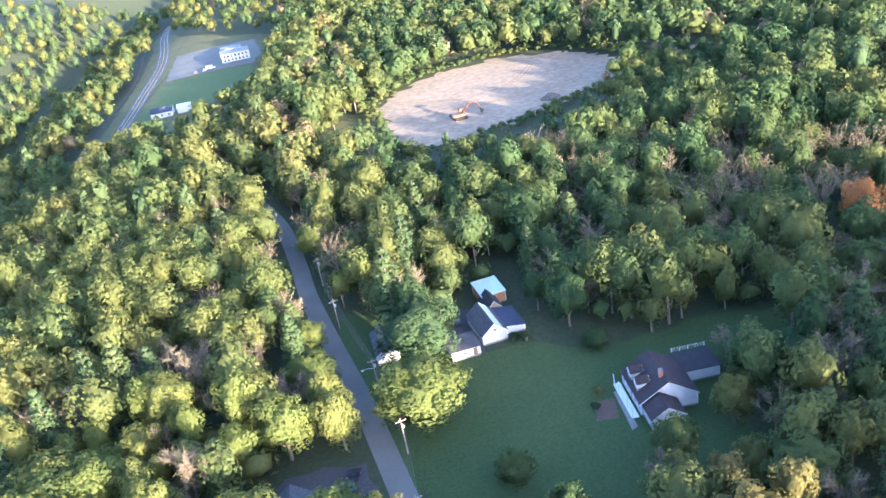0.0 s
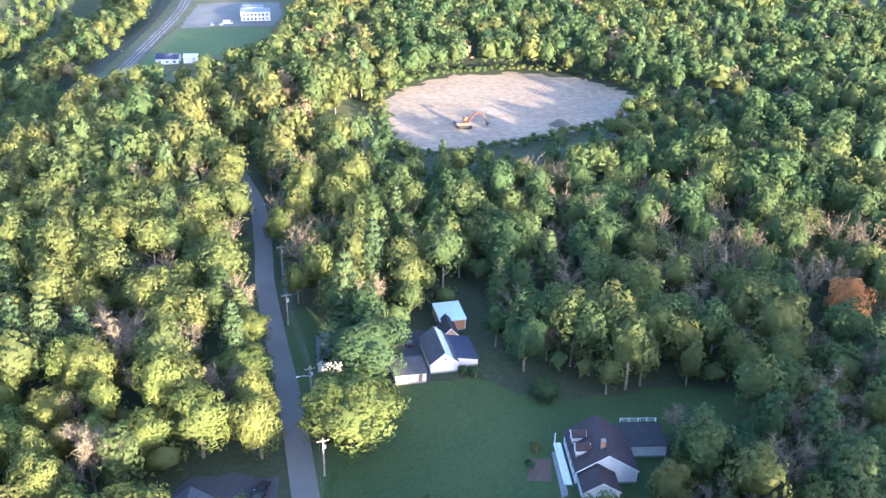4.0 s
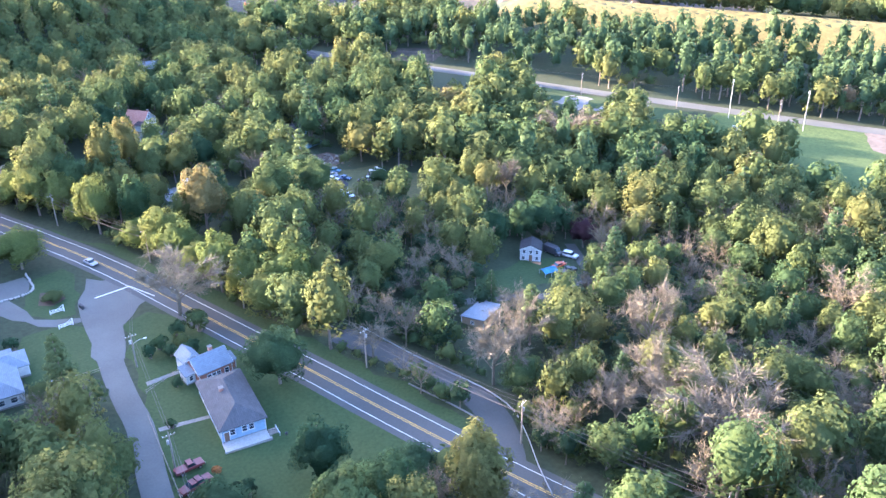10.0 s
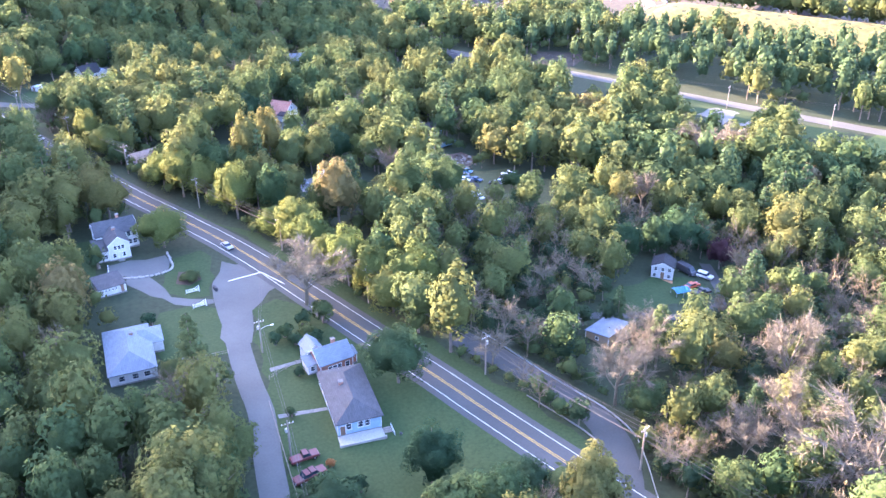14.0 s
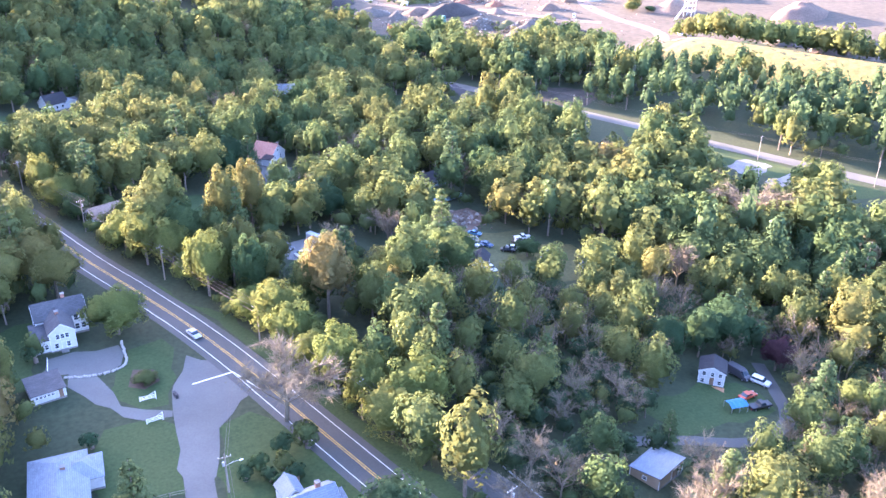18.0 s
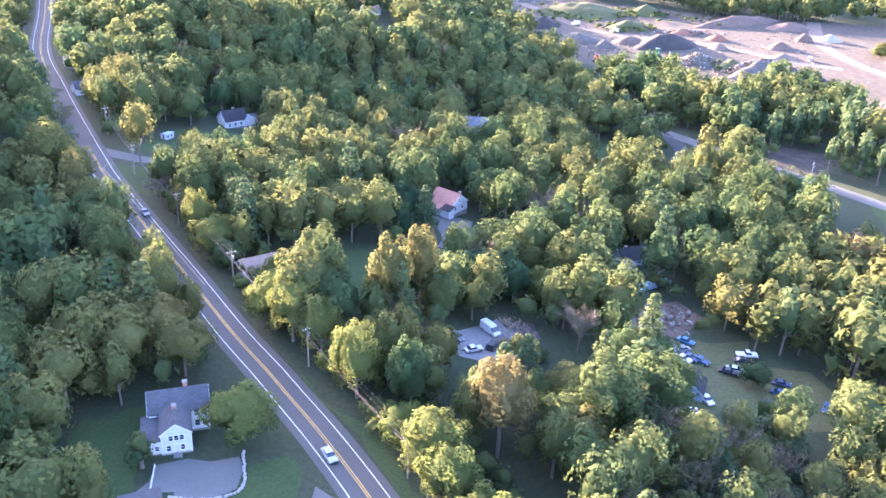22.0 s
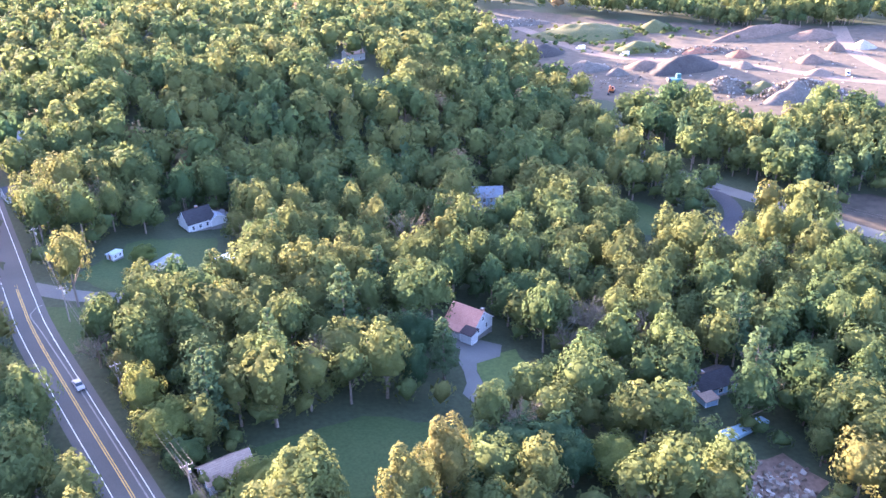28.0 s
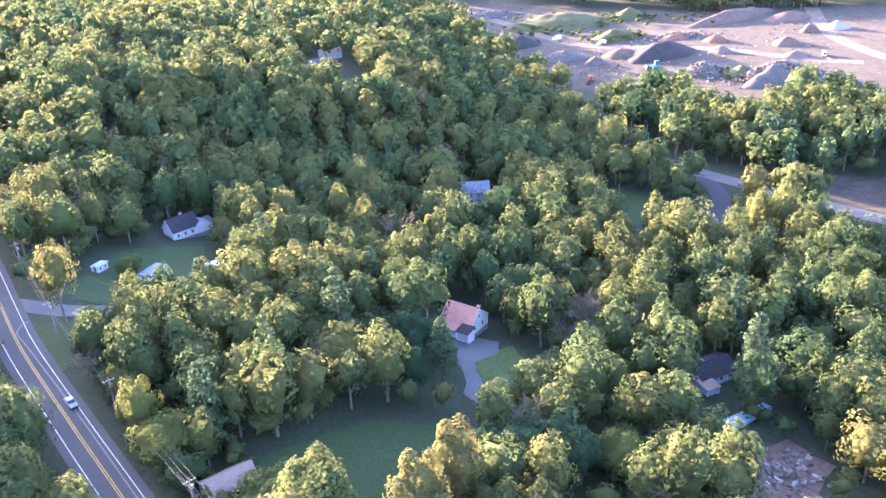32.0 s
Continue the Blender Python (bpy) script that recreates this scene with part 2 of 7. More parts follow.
def smooth_line(pts, gap=4.0):
    """A rounded line through the points, with even steps."""
    p = np.array(pts, float)
    out = []
    for i in range(len(p) - 1):
        a, b, c, d = p[max(i - 1, 0)], p[i], p[i + 1], p[min(i + 2, len(p) - 1)]
        n = max(1, int(np.linalg.norm(c - b) / gap))
        for s in np.arange(n) / n:
            out.append(0.5 * (2 * b + (c - a) * s + (2 * a - 5 * b + 4 * c - d) * s * s + (3 * b - a - 3 * c + d) * s ** 3))
    return np.array(out + [p[-1]])


def ribbon(name, pts, left, right, lift, material, gap=4.0, ends=None, parent=None, thick=0.0):
    """A strip along a line, between two distances to its left, on the ground."""
    c = smooth_line(pts, gap)
    d = np.gradient(c, axis=0)
    d /= np.linalg.norm(d, axis=1)[:, None]
    nrm = np.stack([-d[:, 1], d[:, 0]], 1)
    cols = max(2, int(abs(right - left) / 4) + 2)
    V, F = [], []
    for k in range(cols):
        off = left + (right - left) * k / (cols - 1)
        q = c + nrm * off
        V += [(x, y, z + lift) for (x, y), z in zip(q, ground_z(q[:, 0], q[:, 1]))]
    n = len(c)
    for k in range(cols - 1):
        F += [(k * n + i, k * n + i + 1, (k + 1) * n + i + 1, (k + 1) * n + i) for i in range(n - 1)]
    if thick:
        base = len(V)
        V += [(x, y, z - thick) for x, y, z in V]
        F += [(k * n + i + base, k * n + i + 1 + base, k * n + i + 1, k * n + i) for k in (0,) for i in range(n - 1)]
        k = cols - 1
        F += [(k * n + i, k * n + i + 1, k * n + i + 1 + base, k * n + i + base) for i in range(n - 1)]
    ob = mesh_object(name, V, F, material, parent)
    return ob


def patch(name, poly, lift, material, cell=5.0, wobble=1.2, parent=None):
    """A piece of land cover with an uneven edge, draped on the ground."""
    edge = []
    r = random.Random(len(name) + int(abs(poly[0][0]) * 10))
    for (x0, y0), (x1, y1) in zip(poly, poly[1:] + poly[:1]):
        n = max(1, int(math.hypot(x1 - x0, y1 - y0) / 4))
        for i in range(n):
            s = i / n
            edge.append((x0 + (x1 - x0) * s + r.uniform(-wobble, wobble), y0 + (y1 - y0) * s + r.uniform(-wobble, wobble)))
    bm = bmesh.new()
    f = bm.faces.new([bm.verts.new((x, y, 0)) for x, y in edge])
    xs, ys = [p[0] for p in edge], [p[1] for p in edge]
    for lo, hi, no in ((min(xs), max(xs), (1, 0, 0)), (min(ys), max(ys), (0, 1, 0))):
        n = int((hi - lo) / cell)
        for i in range(1, n + 1):
            co = Vector(no) * (lo + (hi - lo) * i / (n + 1))
            bmesh.ops.bisect_plane(bm, geom=bm.verts[:] + bm.edges[:] + bm.faces[:], plane_co=co, plane_no=no)
    for v in bm.verts:
        v.co.z = gz(v.co.x, v.co.y) + lift
    bmesh.ops.recalc_face_normals(bm, faces=bm.faces[:])
    if sum(f.normal.z for f in bm.faces) < 0:
        bmesh.ops.reverse_faces(bm, faces=bm.faces[:])
    return part(name, bm, material, parent)


# ---- ground, roads and clearings ----
build_ground()
LOCAL_ROAD = [(-24, -206), (-19, -196), (-15.5, -180), (-15, -160), (-15.5, -148), (-14, -132), (-13, -118), (-10, -80), (-8, -20), (-9, 50), (-15, 100),
              (-21, 124), (-29, 156), (-38, 187), (-46, 216), (-51, 240), (-60, 275), (-75, 310)]
WEST_ROAD = [(-160, -500), (-178, -468), (-205, -425), (-228, -389), (-262, -331), (-296, -275), (-338, -208), (-378, -155), (-416, -105), (-447, -55), (-480, 10)]
BEND_ROAD = [(-141, -416), (-153, -414), (-168, -420), (-180, -441), (-178, -468), (-170, -502), (-160, -560)]
MINOR_ROAD = [(-180, -60), (-165, -28), (-155, -9), (-150, 4), (-140, 28), (-132, 46), (-128, 52)]
RAMP = [(-69.5, -96), (-74.5, -104), (-78.5, -114), (-79, -124), (-76, -134), (-71, -146), (-64, -160)]
CROSS_ROAD = [(54, -388), (40, -381), (28, -379), (16, -377), (0, -380)]
BACK_LANE = [(-78, -160), (-91, -162), (-110, -159), (-126, -155), (-140, -160), (-146, -170), (-152, -184)]
TRACK = [(-190, 430), (-197, 482), (-198, 578), (-208, 660), (-232, 760)]


def road(name, line, half, material, label, lift=0.14):
    return tagged(ribbon(name, line, -half, half, lift, material), label, "road", kind="structure")


highway = road("highway", HIGHWAY, 4.9, M["asphalt"], "grey two-lane highway of worn asphalt with painted lines")
for off, w, mat in ((-0.22, 0.15, "line_yellow"), (0.22, 0.15, "line_yellow"), (-3.2, 0.16, "line_white"), (3.2, 0.16, "line_white")):
    ribbon("painted_line", HIGHWAY, off - w / 2, off + w / 2, 0.155, M[mat], parent=highway)
local_road = road("road", LOCAL_ROAD, 2.7, M["old_asphalt"], "narrow bleached asphalt lane without markings")
road("west_road", WEST_ROAD, 4.0, M["old_asphalt"], "pale straight country road beside the pines")
road("bend_road", BEND_ROAD, 3.5, M["dark_asphalt"], "dark asphalt road bending through the woods")
road("minor_road", MINOR_ROAD, 2.6, M["dark_asphalt"], "dark narrow asphalt road under the trees")
road("ramp", RAMP, 3.4, M["asphalt"], "grey asphalt side road curving off the highway")
road("cross_road", CROSS_ROAD, 3.0, M["old_asphalt"], "pale asphalt side street at the junction", 0.13)
road("back_lane", BACK_LANE, 1.7, M["asphalt"], "narrow worn lane behind the white house")
road("track", TRACK, 1.6, M["gravel"], "pale gravel track beside the highway")

COVER = [
    ("junction_apron", "old_asphalt", [(-17, -218), (-26, -214), (-32, -203), (-26, -197), (-20, -190), (-17.8, -176), (-12, -170), (-12.5, -185), (-13, -196), (-14, -208)], 0.13, "bleached asphalt apron at the junction"),
    ("island_lawn", "grass", [(-1, -212), (-6, -225), (-13, -227), (-15, -218), (-13, -201), (-6, -200), (-1, -207)], 0.08, "mown lawn island beside the drive"),
    ("lawn_a", "grass", [(1, -196), (-9, -197), (-13, -193), (-13, -173), (1, -172), (5, -181)], 0.08, "mown front lawn"),
    ("lawn_b", "grass", [(-21, -190), (-28, -193), (-37, -182), (-49, -150), (-55, -133), (-62, -116), (-40, -108), (-16, -108), (-16, -125), (-18, -150), (-19, -176)], 0.08, "green lawn between lane and highway"),
    ("lawn_c", "grass", [(14, -245), (28, -240), (28, -218), (14, -214)], 0.08, "dark lawn beside the white house"),
    ("parking_pad", "old_asphalt", [(12, -227), (-3, -228), (-4, -219), (1, -216), (-2, -203), (-13, -199), (-13, -195), (-3, -198), (3, -206), (8, -218), (13, -219)], 0.12, "pinkish asphalt drive and parking pad"),
    ("verge", "grass", [(-15, -255), (-3, -256), (25, -312), (47, -352), (38, -349), (15, -305), (-14, -252), (-30, -232), (-50, -180), (-62, -150), (-70, -130), (-75, -110), (-66, -118), (-56, -150), (-40, -195), (-28, -228)], 0.06, "rough grass verge"),
    ("field", "field_grass", [(-270, -258), (-300, -262), (-334, -210), (-360, -160), (-380, -92), (-372, -70), (-336, -78), (-303, -118), (-284, -176), (-272, -215)], 0.08, "green sports field"),
    ("field_margin", "field_grass", [(-270, -258), (-252, -225), (-250, -165), (-262, -100), (-310, -85), (-303, -118), (-284, -176), (-272, -215)], 0.05, "green margin of the sports field"),
    ("gravel_lot", "pink_gravel", [(-330, -211), (-337, -204), (-417, -100), (-403, -88), (-380, -90), (-352, -131), (-328, -172), (-315, -194)], 0.12, "pinkish gravel lot beside the sports field"),
    ("infield", "pink_gravel", [(-333, -122), (-346, -117), (-343, -102), (-333, -101), (-325, -107)], 0.12, "sandy ball infield"),
    ("lot_a", "concrete", [(-244, -315), (-259, -320), (-264, -309), (-246, -299)], 0.12, "pale bare concrete lot"),
    ("lot_b", "concrete", [(-247, -295), (-266, -301), (-278, -286), (-262, -279)], 0.12, "pale concrete lot with rows of rubble"),
    ("lot_c", "gravel", [(-226, -445), (-248, -433), (-245, -420), (-225, -404), (-212, -420)], 0.12, "pale gravel yard beside the west road"),
    ("roadside_green", "grass", [(-236, -386), (-225, -362), (-238, -330), (-270, -270), (-290, -268), (-262, -318)], 0.05, "green strip beside the west road"),
    ("meadow", "dry_grass", [(-335, -469), (-362, -457), (-378, -430), (-401, -387), (-415, -362), (-465, -297), (-490, -257), (-447, -228), (-422, -268), (-372, -333), (-358, -358), (-332, -400), (-317, -428), (-294, -440), (-300, -462)], 0.12, "golden dry meadow on the terrace"),
    ("quarry_floor", "gravel", [(-142, -860), (-156, -764), (-157, -672), (-166, -596), (-202, -566), (-238, -546), (-280, -524), (-296, -495), (-322, -480), (-350, -520), (-404, -500), (-470, -400), (-560, -420), (-640, -560), (-640, -650), (-470, -702), (-330, -742), (-250, -790), (-195, -850)], 0.15, "pink and grey quarry floor with tracks"),
    ("bend_lawn", "grass", [(-128, -462), (-148, -452), (-158, -430), (-151, -420), (-134, -424)], 0.06, "lawn inside the road bend"),
    ("house_lawn", "field_grass", [(-62, -343), (-73, -353), (-76, -338), (-69, -323), (-61, -327), (-60.5, -336)], 0.06, "lawn beside the house with the red roof"),
    ("house_drive", "old_asphalt", [(-56.5, -356), (-65, -357.5), (-71.5, -353.5), (-68, -348.5), (-62.5, -345), (-60, -337), (-61, -329), (-57.5, -323), (-56, -330), (-57.4, -341), (-58.5, -351)], 0.1, "grey drive in front of the house"),
    ("lawn_d", "grass", [(-8, -310), (-30, -322), (-50, -317), (-49, -304), (-36, -295), (-24, -292), (-12, -298)], 0.06, "lawn with streaks of low sunlight"),
    ("lawn_e", "grass", [(51, -378), (34, -373), (24, -372), (24, -352), (40, -352), (48, -364)], 0.06, "corner lawn at the side street"),
    ("lawn_f", "grass", [(44, -392), (30, -420), (8, -425), (2, -402), (8, -384), (32, -384)], 0.06, "lawn round the white house"),
    ("car_lot", "concrete", [(-48, -273), (-58, -277), (-65, -283), (-70, -270), (-56, -260), (-50, -264)], 0.1, "pale concrete parking lot between the trees"),
    ("dark_drive", "dark_asphalt", [(-65, -283), (-73, -283), (-75, -274), (-70, -270)], 0.1, "dark drive beside the lot"),
    ("scrap_yard", "rough_grass", [(-90, -272), (-109, -278), (-133, -279), (-128, -268), (-142, -264), (-146, -240), (-124, -236), (-112, -247), (-100, -240), (-96, -258)], 0.07, "yellowish grass yard full of old cars"),
    ("earth_bank", "earth", [(-102, -299), (-122, -301), (-126, -290), (-113, -279), (-100, -284)], 0.1, "stony earth bank"),
    ("back_lawn", "grass", [(-108, -172), (-129, -178), (-140, -176), (-142, -165), (-112, -160)], 0.07, "dark lawn behind the white house"),
    ("barn_lawn", "grass", [(-234, -104), (-206, -80), (-205, -55), (-212, -45), (-224, -55), (-230, -72)], 0.07, "dark lawn between the blue house and the barn"),
    ("barn_drive", "dark_asphalt", [(-205, -70), (-213, -72), (-222, -66), (-217, -60), (-206, -58)], 0.1, "dark drive at the barn"),
    ("lawn_g", "grass", [(-133, -46), (-133, -16), (-113, -16), (-108, -40)], 0.07, "dark lawn at the small house"),
    ("big_lawn", "grass", [(-15, 105), (-17, 132), (-22, 150), (-18, 160), (-7, 167), (11, 172), (28, 163), (62, 170), (80, 166), (78, 156), (52, 152), (50, 120), (30, 100)], 0.07, "wide shaded lawn with mown stripes"),
    ("road_verge", "grass", [(-38, 202), (-26, 198), (-20, 182), (-22, 168), (-18, 140), (-17, 118), (-13, 100), (-18, 118), (-25, 150), (-34, 184)], 0.07, "grass verge with a line of poles"),
    ("yard_paving", "dark_asphalt", [(-14, 192), (1, 192), (2, 170), (-7, 167)], 0.1, "dark paved yard between the buildings"),
    ("bare_earth", "floor", [(4, 216), (16, 216), (17, 188), (8, 186)], 0.06, "bare brown earth behind the shed"),
    ("sand_pit", "sand", [(-24, 405), (-3, 442), (18, 455), (52, 464), (81, 453), (112, 408), (90, 384), (66, 366), (36, 346), (7, 333), (-14, 335), (-18, 365)], 0.12, "pale sand pit with wheel tracks"),
    ("sand_corner", "sand", [(117, 424), (146, 416), (125, 400)], 0.1, "small patch of bare sand"),
    ("scrub", "rough_grass", [(-47, 322), (-42, 392), (-22, 412), (-12, 336)], 0.06, "scrub beside the sand pit"),
    ("north_lawn", "field_grass", [(-164, 474), (-166, 562), (-108, 566), (-98, 517), (-120, 490), (-146, 468)], 0.07, "green field beside the highway"),
    ("north_lot", "old_asphalt", [(-166, 568), (-107, 570), (-104, 600), (-116, 656), (-176, 656), (-172, 610)], 0.1, "grey car park of the low building"),
    ("hay_glade", "rough_grass", [(136, 580), (162, 584), (172, 622), (142, 622)], 0.07, "small pale clearing in the far woods"),
    ("hay_glade", "rough_grass", [(232, 574), (258, 568), (270, 612), (242, 622)], 0.07, "small pale clearing in the far woods"),
    ("knoll_meadow", "grass", [(-40, -585), (-62, -590), (-72, -540), (-50, -532)], 0.07, "green meadow on the wooded knoll"),
    ("front_yard", "dark_asphalt", [(-33, 124), (-26, 126), (-28, 135), (-46, 136), (-48, 126)], 0.1, "dark yard at the lane"),
    ("far_clearing", "sand", [(-420, 163), (-472, 180), (-529, 215), (-545, 250), (-500, 330), (-446, 314), (-390, 262), (-418, 232)], 0.1, "far sandy clearing behind the pines"),
]
for name, mat, poly, lift, label in COVER:
    tagged(patch(name, poly, lift, M[mat], cell=8.0 if abs(poly[0][1]) > 300 else 5.0, wobble=4.0 if name in ("sand_pit", "quarry_floor", "scrub") else 1.2), label, "ground", kind="structure")

RIVER = [(-262, -120), (-272, -60), (-272, 20), (-284, 46), (-302, 62), (-302, 88), (-272, 118), (-250, 160), (-236, 220), (-232, 280), (-242, 350), (-256, 450), (-270, 560), (-285, 700), (-290, 850), (-262, 930), (-230, 1020)]
tagged(ribbon("river", RIVER, -6, 6, 0.35, M["water"]), "dark still river between wooded banks", "river", kind="structure")

# ---- woods ----
OPEN_LAWNS = [c[2] for c in COVER if c[0] in ("junction_apron", "island_lawn", "lawn_a", "lawn_b", "parking_pad", "lawn_f", "car_lot", "lawn_d", "house_lawn", "house_drive")]
CLEAR = [c[2] for c in COVER if c[0] not in ("verge", "field_margin")]
NORTH_OPEN = [(-182, 424), (-152, 418), (-118, 436), (-96, 476), (-90, 560), (-96, 660), (-150, 700), (-196, 760), (-232, 850), (-246, 850), (-214, 730), (-200, 640), (-192, 560), (-188, 480)]
CLEAR.append(NORTH_OPEN)
tagged(patch("north_verge", NORTH_OPEN, 0.04, M["rough_grass"], 12.0), "rough grass verge beside the north highway", "ground", kind="structure")
LINES = [(HIGHWAY, 8.2), (LOCAL_ROAD, 5.6), (WEST_ROAD, 8.5), (BEND_ROAD, 5.5), (MINOR_ROAD, 4.2), (RAMP, 4.6), (CROSS_ROAD, 5), (BACK_LANE, 3.5), (TRACK, 4), (RIVER, 4.5), (RIVER[7:], 8.5)]
GLADES = [(-63, -362, -56, -332, 9), (-117, -329, -103, -304, 8), (14, -434, 9, -402, 10), (28, -412, 20, -388, 10), (-133, -178, -112, -150, 11), (-104, -246, -96, -222, 6),
          (-118, -262, -106, -236, 9), (-136, -252, -122, -226, 7), (-212, -81, -186, -71, 10), (-217, -58, -188, -46, 10), (-119, -27, -98, -22, 8), (-58, -272, -52, -248, 10), (-35, -308, -32, -288, 11),
          (8, -177, 7, -158, 8), (9, -238, 5, -214, 8), (11, -212, 9, -198, 6), (-3, 172, -3, 150, 9), (5, 197, 4, 180, 6), (-23, 178, -20, 160, 6), (36, 142, 30, 118, 12), (-112, -292, -100, -270, 9),
          (-300, -262, -262, -236, 16), (-305, -200, -262, -176, 17), (-320, -120, -280, -106, 16), (-228, -389, -206, -345, 15), (-262, -331, -238, -293, 17), (-290, -285, -262, -250, 16),
          (-89, -458, -82, -436, 7), (-145, -430, -130, -404, 10), (-172, -430, -156, -400, 8), (-225, -420, -205, -388, 12), (0, 345, 0, 318, 12), (30, 345, 28, 322, 14), (70, 372, 62, 350, 14),
          (-140, 480, -136, 452, 14), (-130, 530, -126, 500, 24), (-190, 440, -172, 400, 12), (-186, 530, -170, 470, 10), (-3, -302, -5, -284, 6), (-200, -600, -180, -560, 20), (-260, -570, -235, -530, 22), (-330, -500, -300, -462, 22), (-50, -606, -52, -570, 14)]
GLADES = [(a, b, c, d, w * 0.75 if w <= 12 else w) for a, b, c, d, w in GLADES]
GLADES += [(-217, -58, -192, -48, 9), (-212, -81, -190, -73, 9), (-98, -150, -84, -130, 5), (-302, 60, -262, 52, 4), (14, 354, 12, 326, 10), (44, 354, 42, 332, 9), (-50, -106, -22, -106, 9), (-41, 122, -33, 126, 9)]
FOOT = []  # x, y, radius kept free for houses and named trees


def line_distance(px, py, pts):
    c = smooth_line(pts, 8.0)
    best = np.full(px.shape, 1e9)
    for (x0, y0), (x1, y1) in zip(c[:-1], c[1:]):
        near = (np.abs(px - x0) < 40) & (np.abs(py - y0) < 40)
        if not near.any():
            continue
        dx, dy = x1 - x0, y1 - y0
        s = np.clip(((px[near] - x0) * dx + (py[near] - y0) * dy) / (dx * dx + dy * dy + 1e-9), 0, 1)
        best[near] = np.minimum(best[near], np.hypot(px[near] - x0 - s * dx, py[near] - y0 - s * dy))
    return best


def cards(pos, nrm, size, r, soft=None):
    """Leaf sprays: one small bent triangle each, facing about along nrm; soft: the rounded normals that light them."""
    n = len(pos)
    a = np.cross(nrm, r.normal(size=(n, 3)))
    a /= np.linalg.norm(a, axis=1)[:, None] + 1e-9
    b = np.cross(nrm, a)
    s = size * r.uniform(0.6, 1.4, (n, 1))
    V = np.stack([pos - a * s, pos + a * s * 0.8 - b * s * 0.5, pos + b * s * r.uniform(0.8, 1.3, (n, 1))], 1).reshape(-1, 3)
    s = nrm if soft is None else soft
    s = s / (np.linalg.norm(s, axis=1)[:, None] + 1e-9)
    return V, np.arange(3 * n).reshape(-1, 3), np.repeat(s, 3, axis=0)


KNOB_V = np.array([(1, 0, 0), (-1, 0, 0), (0, 1, 0), (0, -1, 0), (0, 0, 1), (0, 0, -1)], float)
KNOB_F = np.array([(0, 2, 4), (2, 1, 4), (1, 3, 4), (3, 0, 4), (2, 0, 5), (1, 2, 5), (3, 1, 5), (0, 3, 5)])


def knob(c, q, out, r):
    """The shaded heart of one lump of a crown, uneven, with rounded normals."""
    m = np.array(Euler(r.uniform(0, 6.28, 3)).to_matrix())
    d = KNOB_V @ m.T
    N = d * 0.8 + out * 0.9
    return c + d * q * r.uniform(0.5, 0.72, (6, 1)), KNOB_F, N / np.linalg.norm(N, axis=1)[:, None]


def crown_of(pieces):
    V, F, N, n = [], [], [], 0
    for v, f, s in pieces:
        V.append(v)
        F.append(f + n)
        N.append(s)
        n += len(v)
    return np.concatenate(V), np.concatenate(F), np.concatenate(N)


def tube(pts, radii, sides=5):
    V, F = [], []
    p = np.array(pts, float)
    for k in range(len(p)):
        d = p[min(k + 1, len(p) - 1)] - p[max(k - 1, 0)]
        d /= np.linalg.norm(d) + 1e-9
        a = np.cross(d, (0.31, 0.95, 0.05))
        a /= np.linalg.norm(a) + 1e-9
        b = np.cross(d, a)
        for s in range(sides):
            t = 2 * math.pi * s / sides
            V.append(p[k] + radii[k] * (a * math.cos(t) + b * math.sin(t)))
    for k in range(len(p) - 1):
        for s in range(sides):
            i, j = k * sides + s, k * sides + (s + 1) % sides
            F += [(i, j, j + sides), (i, j + sides, i + sides)]
    return np.array(V), np.array(F, int)


def join(pieces):
    V, F, n = [], [], 0
    for v, f in pieces:
        V.append(v)
        F.append(np.asarray(f) + n)
        n += len(v)
    return np.concatenate(V), np.concatenate(F)


def ball(sub):
    """Verts and faces of a ball."""
    bm = bmesh.new()
    bmesh.ops.create_icosphere(bm, subdivisions=sub, radius=1.0)
    V = np.array([v.co for v in bm.verts])
    F = np.array([[v.index for v in f.verts] for f in bm.faces])
    bm.free()
    return V, F


BALLS = {1: ball(1), 2: ball(2)}


